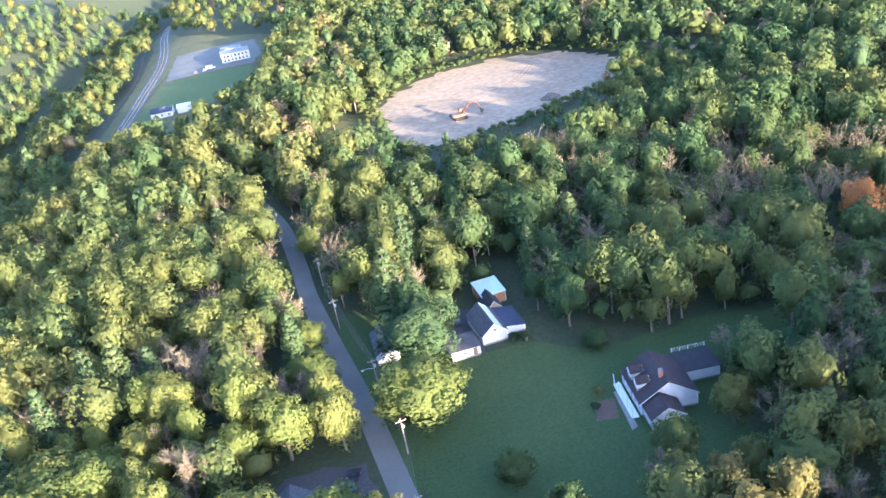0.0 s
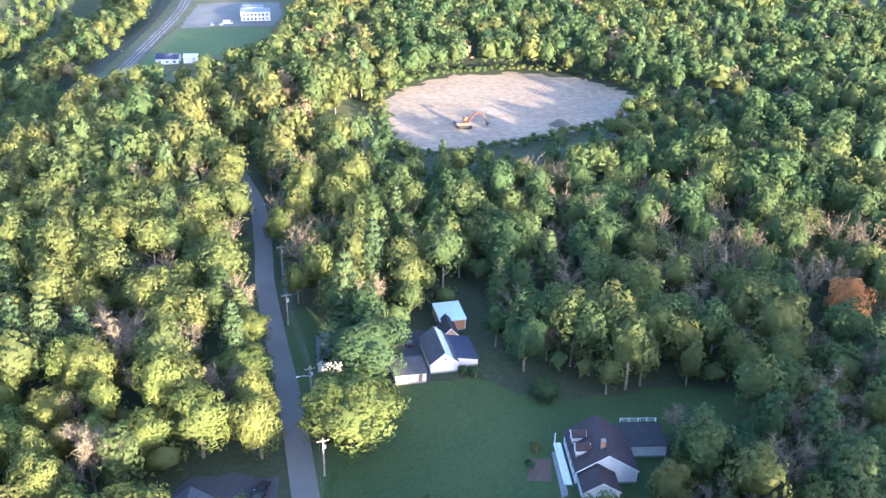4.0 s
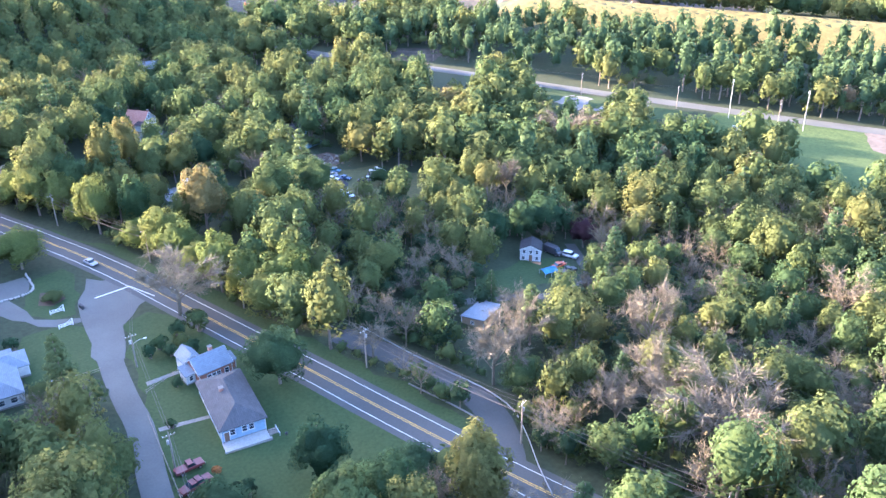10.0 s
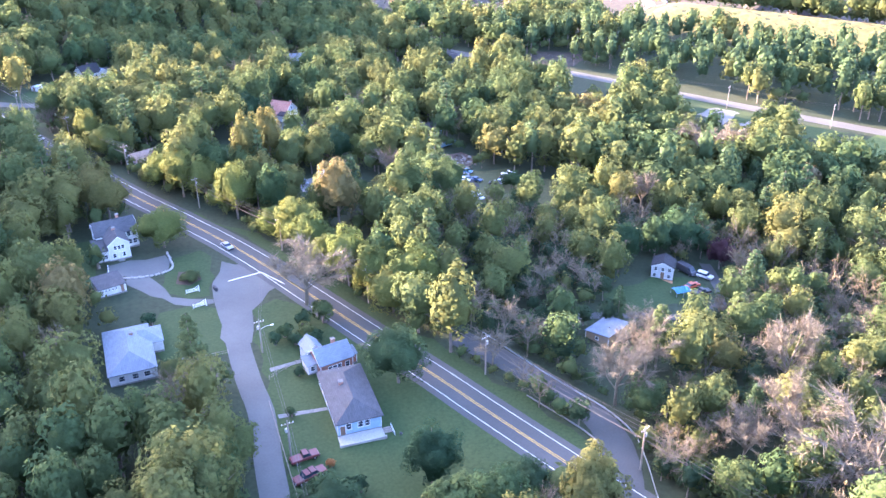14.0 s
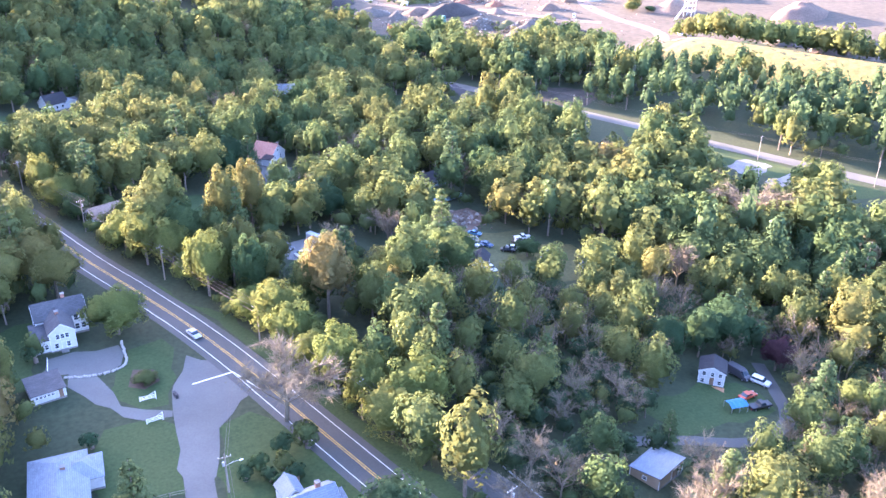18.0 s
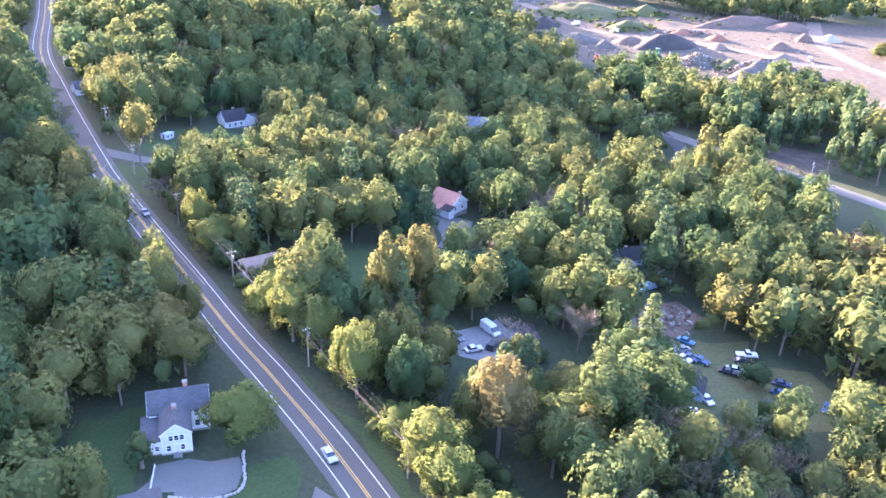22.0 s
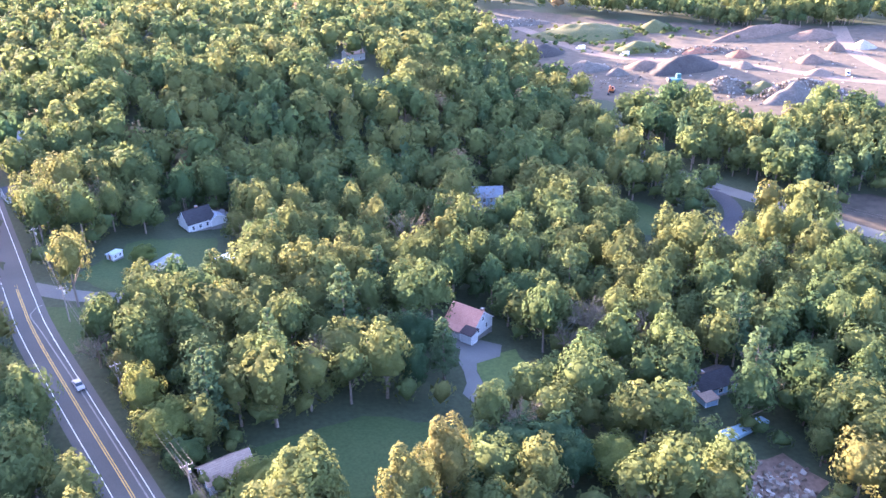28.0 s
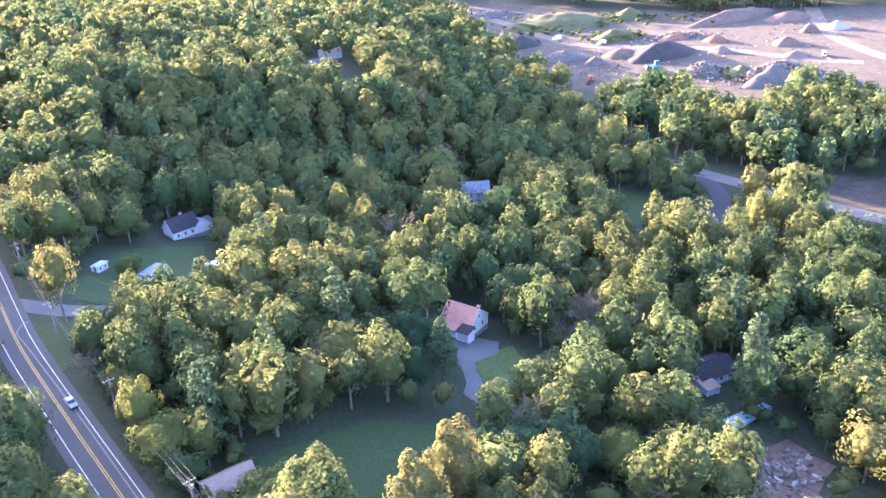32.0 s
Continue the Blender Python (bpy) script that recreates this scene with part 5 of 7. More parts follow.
def vehicle(kind, label, x, y, deg, colour, cname, category="car"):
    """A parked vehicle: body, glazed cabin, roof, bumpers, lamps and four wheels with rims."""
    s = SHAPES[kind]
    top = new({"car": "car", "suv": "suv", "pickup": "pickup_truck", "van": "van"}[kind])
    top.matrix_basis = pose(x, y, gz(x, y) + 0.13, 0, 0, deg)
    FOOT.append((x, y, 4.5))
    coat = paint(cname, colour)
    hw = s["w"] / 2
    bm = prism(s["body"], hw)
    bmesh.ops.bevel(bm, geom=bm.edges[:], offset=0.07, segments=1, affect="EDGES")
    body = part("body", bm, coat, top)
    cab = prism(s["cabin"], hw - 0.14)
    part("glazing", cab, M["glass"], body, "dark tinted glass")
    zs = max(z for _, z in s["cabin"])
    xs = [px for px, z in s["cabin"] if z > zs - .15]
    part("roof", box_bm(min(xs), max(xs), -hw + .16, hw - .16, zs - .06, zs + .04, .03), coat, body)
    for sx in (-1, 1):
        part("bumper", box_bm(sx * s["l"] / 2 - .08, sx * s["l"] / 2 + .08, -hw + .05, hw - .05, .38, .58, .03), M["wire"], top)
        for sy in (-1, 1):
            part("headlight" if sx > 0 else "tail_light", box_bm(sx * s["l"] / 2 - .05, sx * s["l"] / 2 + .04, sy * (hw - .3) - .16, sy * (hw - .3) + .16, .62, .78), M["white_paint"] if sx > 0 else paint("red lamp glass", (0.4, 0.02, 0.02)), top)
            bm = bmesh.new()
            bmesh.ops.create_cone(bm, cap_ends=True, segments=12, radius1=.34, radius2=.34, depth=.22, matrix=pose(sx * s["axle"], sy * (hw - .08), .34, 90))
            wheel = part("wheel", bm, M["rubber"], top)
            bm = bmesh.new()
            bmesh.ops.create_cone(bm, cap_ends=True, segments=10, radius1=.2, radius2=.2, depth=.25, matrix=pose(sx * s["axle"], sy * (hw - .08), .34, 90))
            part("rim", bm, M["steel"], wheel)
    return tagged(top, label, category)


WHITE, BLACK, BLUE, GREY, MAROON = (.7, .7, .7), (.02, .02, .025), (.03, .075, .17), (.2, .21, .23), (.16, .04, .04)
for spec in (
    ("van", "white panel van with a roof rack on the concrete lot", -61.0, -275.5, 118, WHITE, "white vehicle paint", "van"),
    ("suv", "black off-roader on the concrete lot", -60.2, -267.8, 232, BLACK, "black vehicle paint", "car"),
    ("car", "dark grey car parked in the shade of the lot", -52.0, -271.5, 112, GREY, "grey vehicle paint", "car"),
    ("car", "white car at the edge of the lot", -55.0, -265.6, 195, WHITE, "white vehicle paint", "car"),
    ("suv", "white car beside the lawn under trees", -43.2, -305.2, 20, WHITE, "white vehicle paint", "car"),
    ("car", "pale car half hidden by leaves", -36.5, -298.6, 20, (.5, .5, .52), "silver vehicle paint", "car"),
    ("car", "dark maroon car in the grass yard", -107.5, -274.0, 175, MAROON, "maroon vehicle paint", "car"),
    ("car", "bright blue car in the grass yard", -114.2, -277.0, 135, (.04, .16, .3), "bright blue vehicle paint", "car"),
    ("car", "grey car in a row of old cars", -111.0, -272.4, 5, GREY, "grey vehicle paint", "car"),
    ("car", "blue car with a white stripe in the yard", -106.0, -270.0, 125, BLUE, "blue vehicle paint", "car"),
    ("car", "white car in a row of old cars", -109.4, -267.6, 130, WHITE, "white vehicle paint", "car"),
    ("car", "dark blue car in a row of old cars", -111.5, -268.4, 128, (.04, .06, .12), "dark blue vehicle paint", "car"),
    ("car", "blue car with a pale roof in the yard", -114.0, -267.2, 125, BLUE, "blue vehicle paint", "car"),
    ("pickup", "white crew-cab pickup at the yard's edge", -128.6, -271.0, 170, WHITE, "white vehicle paint", "truck"),
    ("car", "black car parked beside the pickup", -126.0, -268.0, 170, BLACK, "black vehicle paint", "car"),
    ("car", "pale green old car by a bush", -121.6, -263.2, 150, (.45, .5, .45), "pale green vehicle paint", "car"),
    ("car", "black old car by a bush", -119.2, -262.0, 150, BLACK, "black vehicle paint", "car"),
    ("car", "white car with black bonnet by the cabin", -107.2, -248.6, 100, WHITE, "white vehicle paint", "car"),
    ("car", "grey old car behind the pine", -84.6, -256.2, 200, (.5, .5, .52), "silver vehicle paint", "car"),
    ("van", "white box van behind the pine", -98.6, -269.6, 155, WHITE, "white vehicle paint", "van"),
    ("car", "white car under bare trees", -78.4, -250.4, 120, WHITE, "white vehicle paint", "car"),
    ("car", "dark blue wreck under trees", -131.0, -257.4, 155, (.04, .06, .12), "dark blue vehicle paint", "car"),
    ("car", "blue wreck under trees", -128.4, -252.8, 140, BLUE, "blue vehicle paint", "car"),
    ("car", "dark wreck beside the track", -122.6, -247.4, 120, BLACK, "black vehicle paint", "car"),
    ("car", "blue car beside the track", -137.4, -247.2, 50, BLUE, "blue vehicle paint", "car"),
    ("car", "orange-red car beside the carport", -137.6, -170.6, 188, (.5, .09, .03), "orange vehicle paint", "car"),
    ("pickup", "black pickup truck beside the carport", -137.4, -166.2, 178, BLACK, "black vehicle paint", "truck"),
    ("suv", "white estate car on the drive", -145.4, -175.4, 118, WHITE, "white vehicle paint", "car"),
    ("van", "dark camper with a pale roof on the grass", -142.2, -179.6, 105, (.06, .06, .07), "charcoal vehicle paint", "van"),
    ("pickup", "old maroon pickup beside the lane", -20.6, -130.6, 188, MAROON, "maroon vehicle paint", "truck"),
    ("pickup", "maroon and white pickup with an open bed", -20.8, -125.4, 195, MAROON, "maroon vehicle paint", "truck"),
    ("pickup", "white truck parked at the barn", -213.2, -64.0, 140, WHITE, "white vehicle paint", "truck"),
    ("car", "dark car in the paved yard", -4.2, 186.4, 100, BLACK, "black vehicle paint", "car"),
    ("pickup", "black pickup truck in the yard at the lane", -31.0, 130.5, 80, BLACK, "black vehicle paint", "truck"),
    ("suv", "dark car on the parking pad of the bungalow", -1.5, -170.5, 10, GREY, "grey vehicle paint", "car"),
    ("car", "grey car driving on the highway", 31.5, -338.0, 118, (.3, .31, .33), "mid grey vehicle paint", "car"),
    ("car", "silver car driving on the highway", -20.2, -226.5, 112, (.42, .42, .43), "silver grey vehicle paint", "car"),
    ("car", "white car in the far car park", -140, 572, 90, WHITE, "white vehicle paint", "car"),
    ("car", "grey car in the far car park", -146, 572, 90, GREY, "grey vehicle paint", "car"),
    ("van", "white van in the far car park", -136, 575, 5, WHITE, "white vehicle paint", "van"),
):
    vehicle(*spec)

# ---- poles and wires ----
def utility_pole(x, y, deg, height=10.5, lamp_arm=False):
    top = new("utility_pole")
    top.matrix_basis = pose(x, y, gz(x, y), 0, 0, deg)
    v, f = tube([(0, 0, -1), (0, 0, height * .6), (0, 0, height)], [.2, .17, .13], 8)
    mesh_object("pole", v, f, M["wood"], top)
    part("crossarm", box_bm(-1.2, 1.2, -.06, .06, height - .9, height - .76, .01), M["wood"], top)
    for u in (-1.1, -.4, .4, 1.1):
        part("insulator", box_bm(u - .05, u + .05, -.05, .05, height - .76, height - .55), M["white_paint"], top)
    bm = bmesh.new()
    bmesh.ops.create_cone(bm, cap_ends=True, segments=10, radius1=.25, radius2=.25, depth=.8, matrix=pose(.35, 0, height - 2.2))
    part("transformer", bm, M["steel"], top)
    if lamp_arm:
        v, f = tube([(0, 0, height - 2.8), (-1.4, 0, height - 2.3), (-2.6, 0, height - 2.3)], [.05, .05, .05], 6)
        arm = mesh_object("lamp_arm", v, f, M["steel"], top)
        part("lamp_head", box_bm(-3.2, -2.5, -.14, .14, height - 2.4, height - 2.24, .03), M["white_paint"], arm)
    FOOT.append((x, y, 2.0))
    return tagged(top, "grey wooden utility pole with crossarm and transformer", "utility pole", "poles of one line")


def wire_run(name, spots, height, offsets, drop, sag=0.9, thick=0.032):
    """Cables slung from pole to pole."""
    top = new(name)
    for off in offsets:
        for (x0, y0), (x1, y1) in zip(spots[:-1], spots[1:]):
            d = math.hypot(x1 - x0, y1 - y0)
            nx, ny = -(y1 - y0) / d, (x1 - x0) / d
            z0, z1 = gz(x0, y0) + height - drop, gz(x1, y1) + height - drop
            pts = [(x0 + (x1 - x0) * s + nx * off, y0 + (y1 - y0) * s + ny * off, z0 + (z1 - z0) * s - sag * 4 * s * (1 - s)) for s in np.linspace(0, 1, 9)]
            v, f = tube(pts, [thick] * 9, 3)
            mesh_object("cable", v, f, M["cable"], top)
    return tagged(top, "dark overhead cables slung between utility poles", "cable")


def beside(line, off, gap, start, stop):
    """Places at even steps along a line, off metres to its left."""
    c = smooth_line(line, 2.0)
    c = c[(c[:, 1] >= min(start, stop)) & (c[:, 1] <= max(start, stop))]
    d = np.gradient(c, axis=0)
    d /= np.linalg.norm(d, axis=1)[:, None]
    run = np.concatenate([[0], np.cumsum(np.linalg.norm(np.diff(c, axis=0), axis=1))])
    out = []
    for s in np.arange(0, run[-1], gap):
        i = int(np.searchsorted(run, s))
        out.append((c[i, 0] - d[i, 1] * off, c[i, 1] + d[i, 0] * off, math.degrees(math.atan2(d[i, 1], d[i, 0]))))
    return out


line = beside(HIGHWAY, 8.6, 41.0, -405, -60)
for x, y, a in line:
    utility_pole(x, y, a + 90)
wire_run("power_line", [(x, y) for x, y, _ in line], 10.5, (-1.1, 0, 1.1), 0.6)
wire_run("telephone_line", [(x, y) for x, y, _ in line], 10.5, (0.1, 0.3), 3.2, 0.7, 0.05)
lane = [(-26.5, -205), (-19.8, -170), (-18.3, -132), (-16, -95)]
for k, (x, y) in enumerate(lane[1:]):
    utility_pole(x, y, 5, 9.0, k == 0)
wire_run("lane_line", lane, 9.0, (0, 0.5), 0.4, 0.6)
north = [(-17.5, 112), (-19.5, 136), (-25.4, 161), (-36, 194), (-42, 222)]
for k, (x, y) in enumerate(north):
    utility_pole(x, y, 20, 9.5, k == 2)
wire_run("lane_line", north, 9.5, (-.5, 0, 0.5), 0.5, 0.5)
west = beside(WEST_ROAD, -7.0, 46.0, -440, -110)
for x, y, a in west:
    utility_pole(x, y, a + 90, 11)
wire_run("power_line", [(x, y) for x, y, _ in west], 11, (-1, 1), 0.6)

# ---- guard rail, kerbs, gates, walls ----
RAIL = [(-70, -160), (-75.5, -142), (-79.5, -131), (-82.3, -123), (-83.2, -115), (-81, -107), (-77.5, -98), (-75, -90)]
top = tagged(new("guard_rail"), "pale galvanised guard rail round the curve of the side road", "guard rail")
c = smooth_line(RAIL, 2.0)
for (x0, y0), (x1, y1) in zip(c[:-1], c[1:]):
    z0, z1 = gz(x0, y0) + .75, gz(x1, y1) + .75
    part("rail", slab([(x0, y0, z0), (x1, y1, z1), (x1 + .1, y1, z1), (x0 + .1, y0, z0)], 0.34), M["steel"], top)
    part("post", box_bm(x0 - .06, x0 + .06, y0 - .06, y0 + .06, z0 - 1.4, z0 + .05), M["wood"], top)
tagged(ribbon("kerb", [(-72, -110), (-74.8, -113.5), (-75.2, -117), (-73, -124), (-69, -134)], -.12, .12, 0.28, M["concrete"], 1.5, thick=.3), "pale concrete kerb round a grass island", "kerb", kind="structure")
tagged(ribbon("kerb", [(48, -377), (50, -372.5), (44, -361), (28, -331), (10, -296)], -.15, .15, 0.26, M["concrete"], 2.0, thick=.3), "pale concrete kerb beside the highway", "kerb", kind="structure")
tagged(ribbon("stop_line", [(-17.5, -206.5), (-26.5, -208.5)], -.22, .22, 0.17, M["line_white"], 2), "white stop line at the junction", "road marking", kind="structure")
tagged(ribbon("edge_line", [(-26.5, -208.5), (-31, -200)], -.14, .14, 0.17, M["line_white"], 2), "white edge line at the junction", "road marking", kind="structure")


def gate(x, y, deg):
    top = new("gate")
    top.matrix_basis = pose(x, y, gz(x, y) + .1, 0, 0, deg)
    for u, hgt in ((-1.6, 1.2), (1.6, 1.8)):
        part("post", box_bm(u - .09, u + .09, -.09, .09, -.4, hgt, .02), M["white_paint"], top)
    for z in (.3, .65, 1.0):
        part("bar", box_bm(-1.55, 1.55, -.04, .04, z, z + .12), M["white_paint"], top)
    part("brace", solid([(-1.5, -.03, .35), (-1.35, -.03, .35), (1.55, -.03, 1.7), (1.4, -.03, 1.7), (-1.5, .03, .35), (-1.35, .03, .35), (1.55, .03, 1.7), (1.4, .03, 1.7)],
                        [(0, 1, 2, 3), (4, 7, 6, 5), (0, 4, 5, 1), (1, 5, 6, 2), (2, 6, 7, 3), (3, 7, 4, 0)]), M["white_paint"], top)
    return tagged(top, "white wooden field gate beside the drive", "gate", "gates of the drive")


gate(-8.2, -203.6, 185)
gate(-9.0, -195.6, 190)
top = tagged(new("stone_wall"), "low dry-stone wall of pale boulders round the parking pad", "wall")
sr = random.Random(3)
stones = []
for k in range(3):
    bm = bmesh.new()
    bmesh.ops.create_icosphere(bm, subdivisions=1, radius=.34)
    for v in bm.verts:
        v.co *= sr.uniform(.75, 1.2)
    me = bpy.data.meshes.new("stone")
    bm.to_mesh(me)
    bm.free()
    me.materials.append(M["stone"])
    stones.append(me)
for x, y in smooth_line([(-4, -229), (-4.6, -224), (-4.4, -219), (-1, -216.8), (4, -216.6), (8, -217.6)], .55):
    ob = new("stone", stones[sr.randrange(3)])
    ob.parent = top
    ob.matrix_basis = pose(x + sr.uniform(-.15, .15), y + sr.uniform(-.15, .15), gz(x, y) + .22, 0, 0, sr.uniform(0, 360))
h = tagged(new("fence"), "pale wooden fence panel beside the farmhouse yard", "fence")
part("panel", slab([(11.6, -226, 1.5), (11.4, -219, 1.5), (11.5, -219, 1.5), (11.7, -226, 1.5)], 1.6), M["white_paint"], h)
for k, (x, y) in enumerate(((-13.6, -203.4), (-13.9, -202.4))):
    b = tagged(new("wheelie_bin"), "black wheeled bin at the roadside", "bin")
    b.matrix_basis = pose(x, y, gz(x, y) + .1, 0, 0, 15)
    part("tub", box_bm(-.3, .3, -.35, .35, 0, .95, .04), M["wire"], b)
    part("lid", box_bm(-.33, .33, -.4, .38, .95, 1.05, .02), M["wire"], b)
for nm, poly in (("path", [(-20, -163), (-29, -164.2), (-29, -163), (-20, -161.6)]), ("path", [(-18.5, -146), (-28.6, -145), (-28.6, -143.9), (-18.5, -144.6)]), ("path", [(27.2, 145), (28.6, 145), (29, 132), (27.6, 131)])):
    tagged(patch(nm, poly, .12, M["concrete"], 5, .1), "narrow pale concrete garden path", "path", kind="structure")
tagged(patch("garden_bed", [(22.6, 142.5), (21, 136), (26, 135.5), (27, 143)], .12, M["mulch"], 4, .3), "planted bed edged with boards", "garden", kind="structure")
tagged(patch("mulch_bed", [(-6, -216), (-10, -215), (-11, -210.5), (-8, -208), (-4.5, -210)], .12, M["mulch"], 4, .4), "dark mulch bed on the lawn", "garden", kind="structure")
p = tagged(new("pool"), "blue pool cover beside the earth bank", "pool")
M["pool_cover"] = two_tone("faded blue cover", (0.16, 0.27, 0.34), (0.24, 0.35, 0.41), 0.5, 4, 0.6)
part("cover", slab([(-106, -309, gz(-112, -309) + .9), (-113, -307, gz(-112, -309) + .9), (-124, -311.5, gz(-112, -309) + .9), (-123, -313.5, gz(-112, -309) + .9), (-112, -310.5, gz(-112, -309) + .9)], 0.9), M["pool_cover"], p)
b = tagged(new("boat"), "white open motor boat on a trailer in the grass", "boat")
b.matrix_basis = pose(-101.0, -241.5, gz(-101, -241.5) + .5, 0, 0, 75)
part("hull", solid([(-2.4, -.9, .7), (1.2, -.9, .75), (2.6, 0, .9), (1.2, .9, .75), (-2.4, .9, .7), (-2.3, -.5, 0), (1.4, 0, 0), (-2.3, .5, 0)], [(0, 1, 6, 5), (1, 2, 6), (2, 3, 6), (3, 4, 7, 6), (4, 0, 5, 7), (5, 6, 7), (0, 4, 3, 2, 1)]), M["white_paint"], b)
part("seat", box_bm(-1.4, -.6, -.7, .7, .72, .95, .03), M["wire"], b)
part("windscreen", box_bm(.5, .6, -.7, .7, .75, 1.15), M["glass"], b)
part("trailer", box_bm(-2.4, 3.4, -.08, .08, -.35, -.2), M["steel"], b)

# ---- sports field ----
def light_mast(x, y):
    top = new("floodlight_mast")
    top.matrix_basis = pose(x, y, gz(x, y), 0, 0, 40)
    v, f = tube([(0, 0, -1), (0, 0, 17)], [.22, .14], 8)
    mesh_object("mast", v, f, M["steel"], top)
    part("crossbar", box_bm(-1.7, 1.7, -.08, .08, 16.5, 16.7), M["steel"], top)
    for k in range(6):
        part("floodlight", box_bm(-1.6 + k * .6, -1.2 + k * .6, -.3, .15, 16.7, 17.3, .04), M["white_paint"], top)
    return tagged(top, "tall steel floodlight mast with six lamps", "floodlight", "masts of the sports field")


for x, y in ((-311, -226), (-341, -174), (-297, -255), (-388, -147)):
    light_mast(x, y)


def bleacher(x, y, deg):
    top = new("bleacher")
    top.matrix_basis = pose(x, y, gz(x, y) + .1, 0, 0, deg)
    for k in range(4):
        part("bench", box_bm(-3, 3, -1.4 + k * .75, -1.0 + k * .75, .4 + k * .4, .46 + k * .4), M["steel"], top)
        part("footboard", box_bm(-3, 3, -1.1 + k * .75, -.7 + k * .75, .1 + k * .4, .16 + k * .4), M["steel"], top)
    for u in (-2.8, 0, 2.8):
        part("frame", solid([(u - .04, -1.4, 0), (u + .04, -1.4, 0), (u - .04, 1.3, 0), (u + .04, 1.3, 0), (u - .04, 1.3, 1.6), (u + .04, 1.3, 1.6)], [(0, 1, 3, 2), (2, 3, 5, 4), (0, 4, 5, 1), (0, 2, 4), (1, 5, 3)]), M["steel"], top)
    return tagged(top, "small aluminium bleacher on the grass", "bleacher", "bleachers of the sports field")


for x, y, a in ((-289, -241, 150), (-302, -176, 150), (-318, -129, 160)):
    bleacher(x, y, a)
h = house("dugout", "blue dugout hut with a pale roof beside the field", -338, -150, 150, 5, "hut")
block(h, 9.5, 4.2, 2.6, 1.0, M["tarp"], M["pale_metal"], over=.5)
for a, b in (((-338, -201), (-374, -148)), ((-382, -139), (-410, -95))):
    d = Vector((b[0] - a[0], b[1] - a[1], 0))
    n = Vector((-d.y, d.x, 0)).normalized()
    z = gz(*a)
    q = [(a[0], a[1]), (b[0], b[1])]
    v = [(x, y, gz(x, y) + .05) for x, y in q] + [(x - n.x * 3, y - n.y * 3, gz(x, y) + 2.6) for x, y in q] + [(x - n.x * 6, y - n.y * 6, gz(x, y) - .2) for x, y in q]
    tagged(part("bank", solid(v, [(0, 1, 3, 2), (2, 3, 5, 4), (0, 4, 5, 1), (0, 2, 4), (1, 5, 3)]), M["earth"]), "reddish earth bank below the road", "bank", kind="structure")
s = tagged(new("scoreboard"), "small white scoreboard at the end of the field", "sign")
s.matrix_basis = pose(-411, -88, gz(-411, -88), 0, 0, 60)
part("board", box_bm(-1.6, 1.6, -.1, .1, 1.5, 4.6, .03), M["white_paint"], s)
for u in (-1.2, 1.2):
    part("post", box_bm(u - .1, u + .1, .1, .3, -.5, 4.4), M["wood"], s)

# ---- quarry ----
def mound(name, label, x, y, rx, ry, height, mat, seed, rough=.25, deg=0.0, kind="thing"):
    """A heap with slumped, uneven sides."""
    n, m = 26, 12
    V, F = [], []
    for j in range(m + 1):
        t = j / m
        for i in range(n):
            a = 6.2832 * i / n
            wob = 1 + .22 * noise.noise(Vector((math.cos(a) * 1.6 + seed, math.sin(a) * 1.6, .3)))
            px, py = math.cos(a) * rx * t * wob, math.sin(a) * ry * t * wob
            c, s = math.cos(radians(deg)), math.sin(radians(deg))
            wx, wy = x + px * c - py * s, y + px * s + py * c
            z = height * max(0, 1 - t ** 1.35) * (1 + rough * noise.noise(Vector((wx * .16, wy * .16, seed)))) + rough * 1.4 * (1 - t) * noise.noise(Vector((wx * .5, wy * .5, seed)))
            V.append((wx, wy, gz(wx, wy) + .1 + z - (.4 if j == m else 0)))
    for j in range(m):
        for i in range(n):
            F.append((j * n + i, j * n + (i + 1) % n, (j + 1) * n + (i + 1) % n, (j + 1) * n + i))
    ob = mesh_object(name, V, F, mat, smooth=True)
    return tagged(ob, label, "heap")


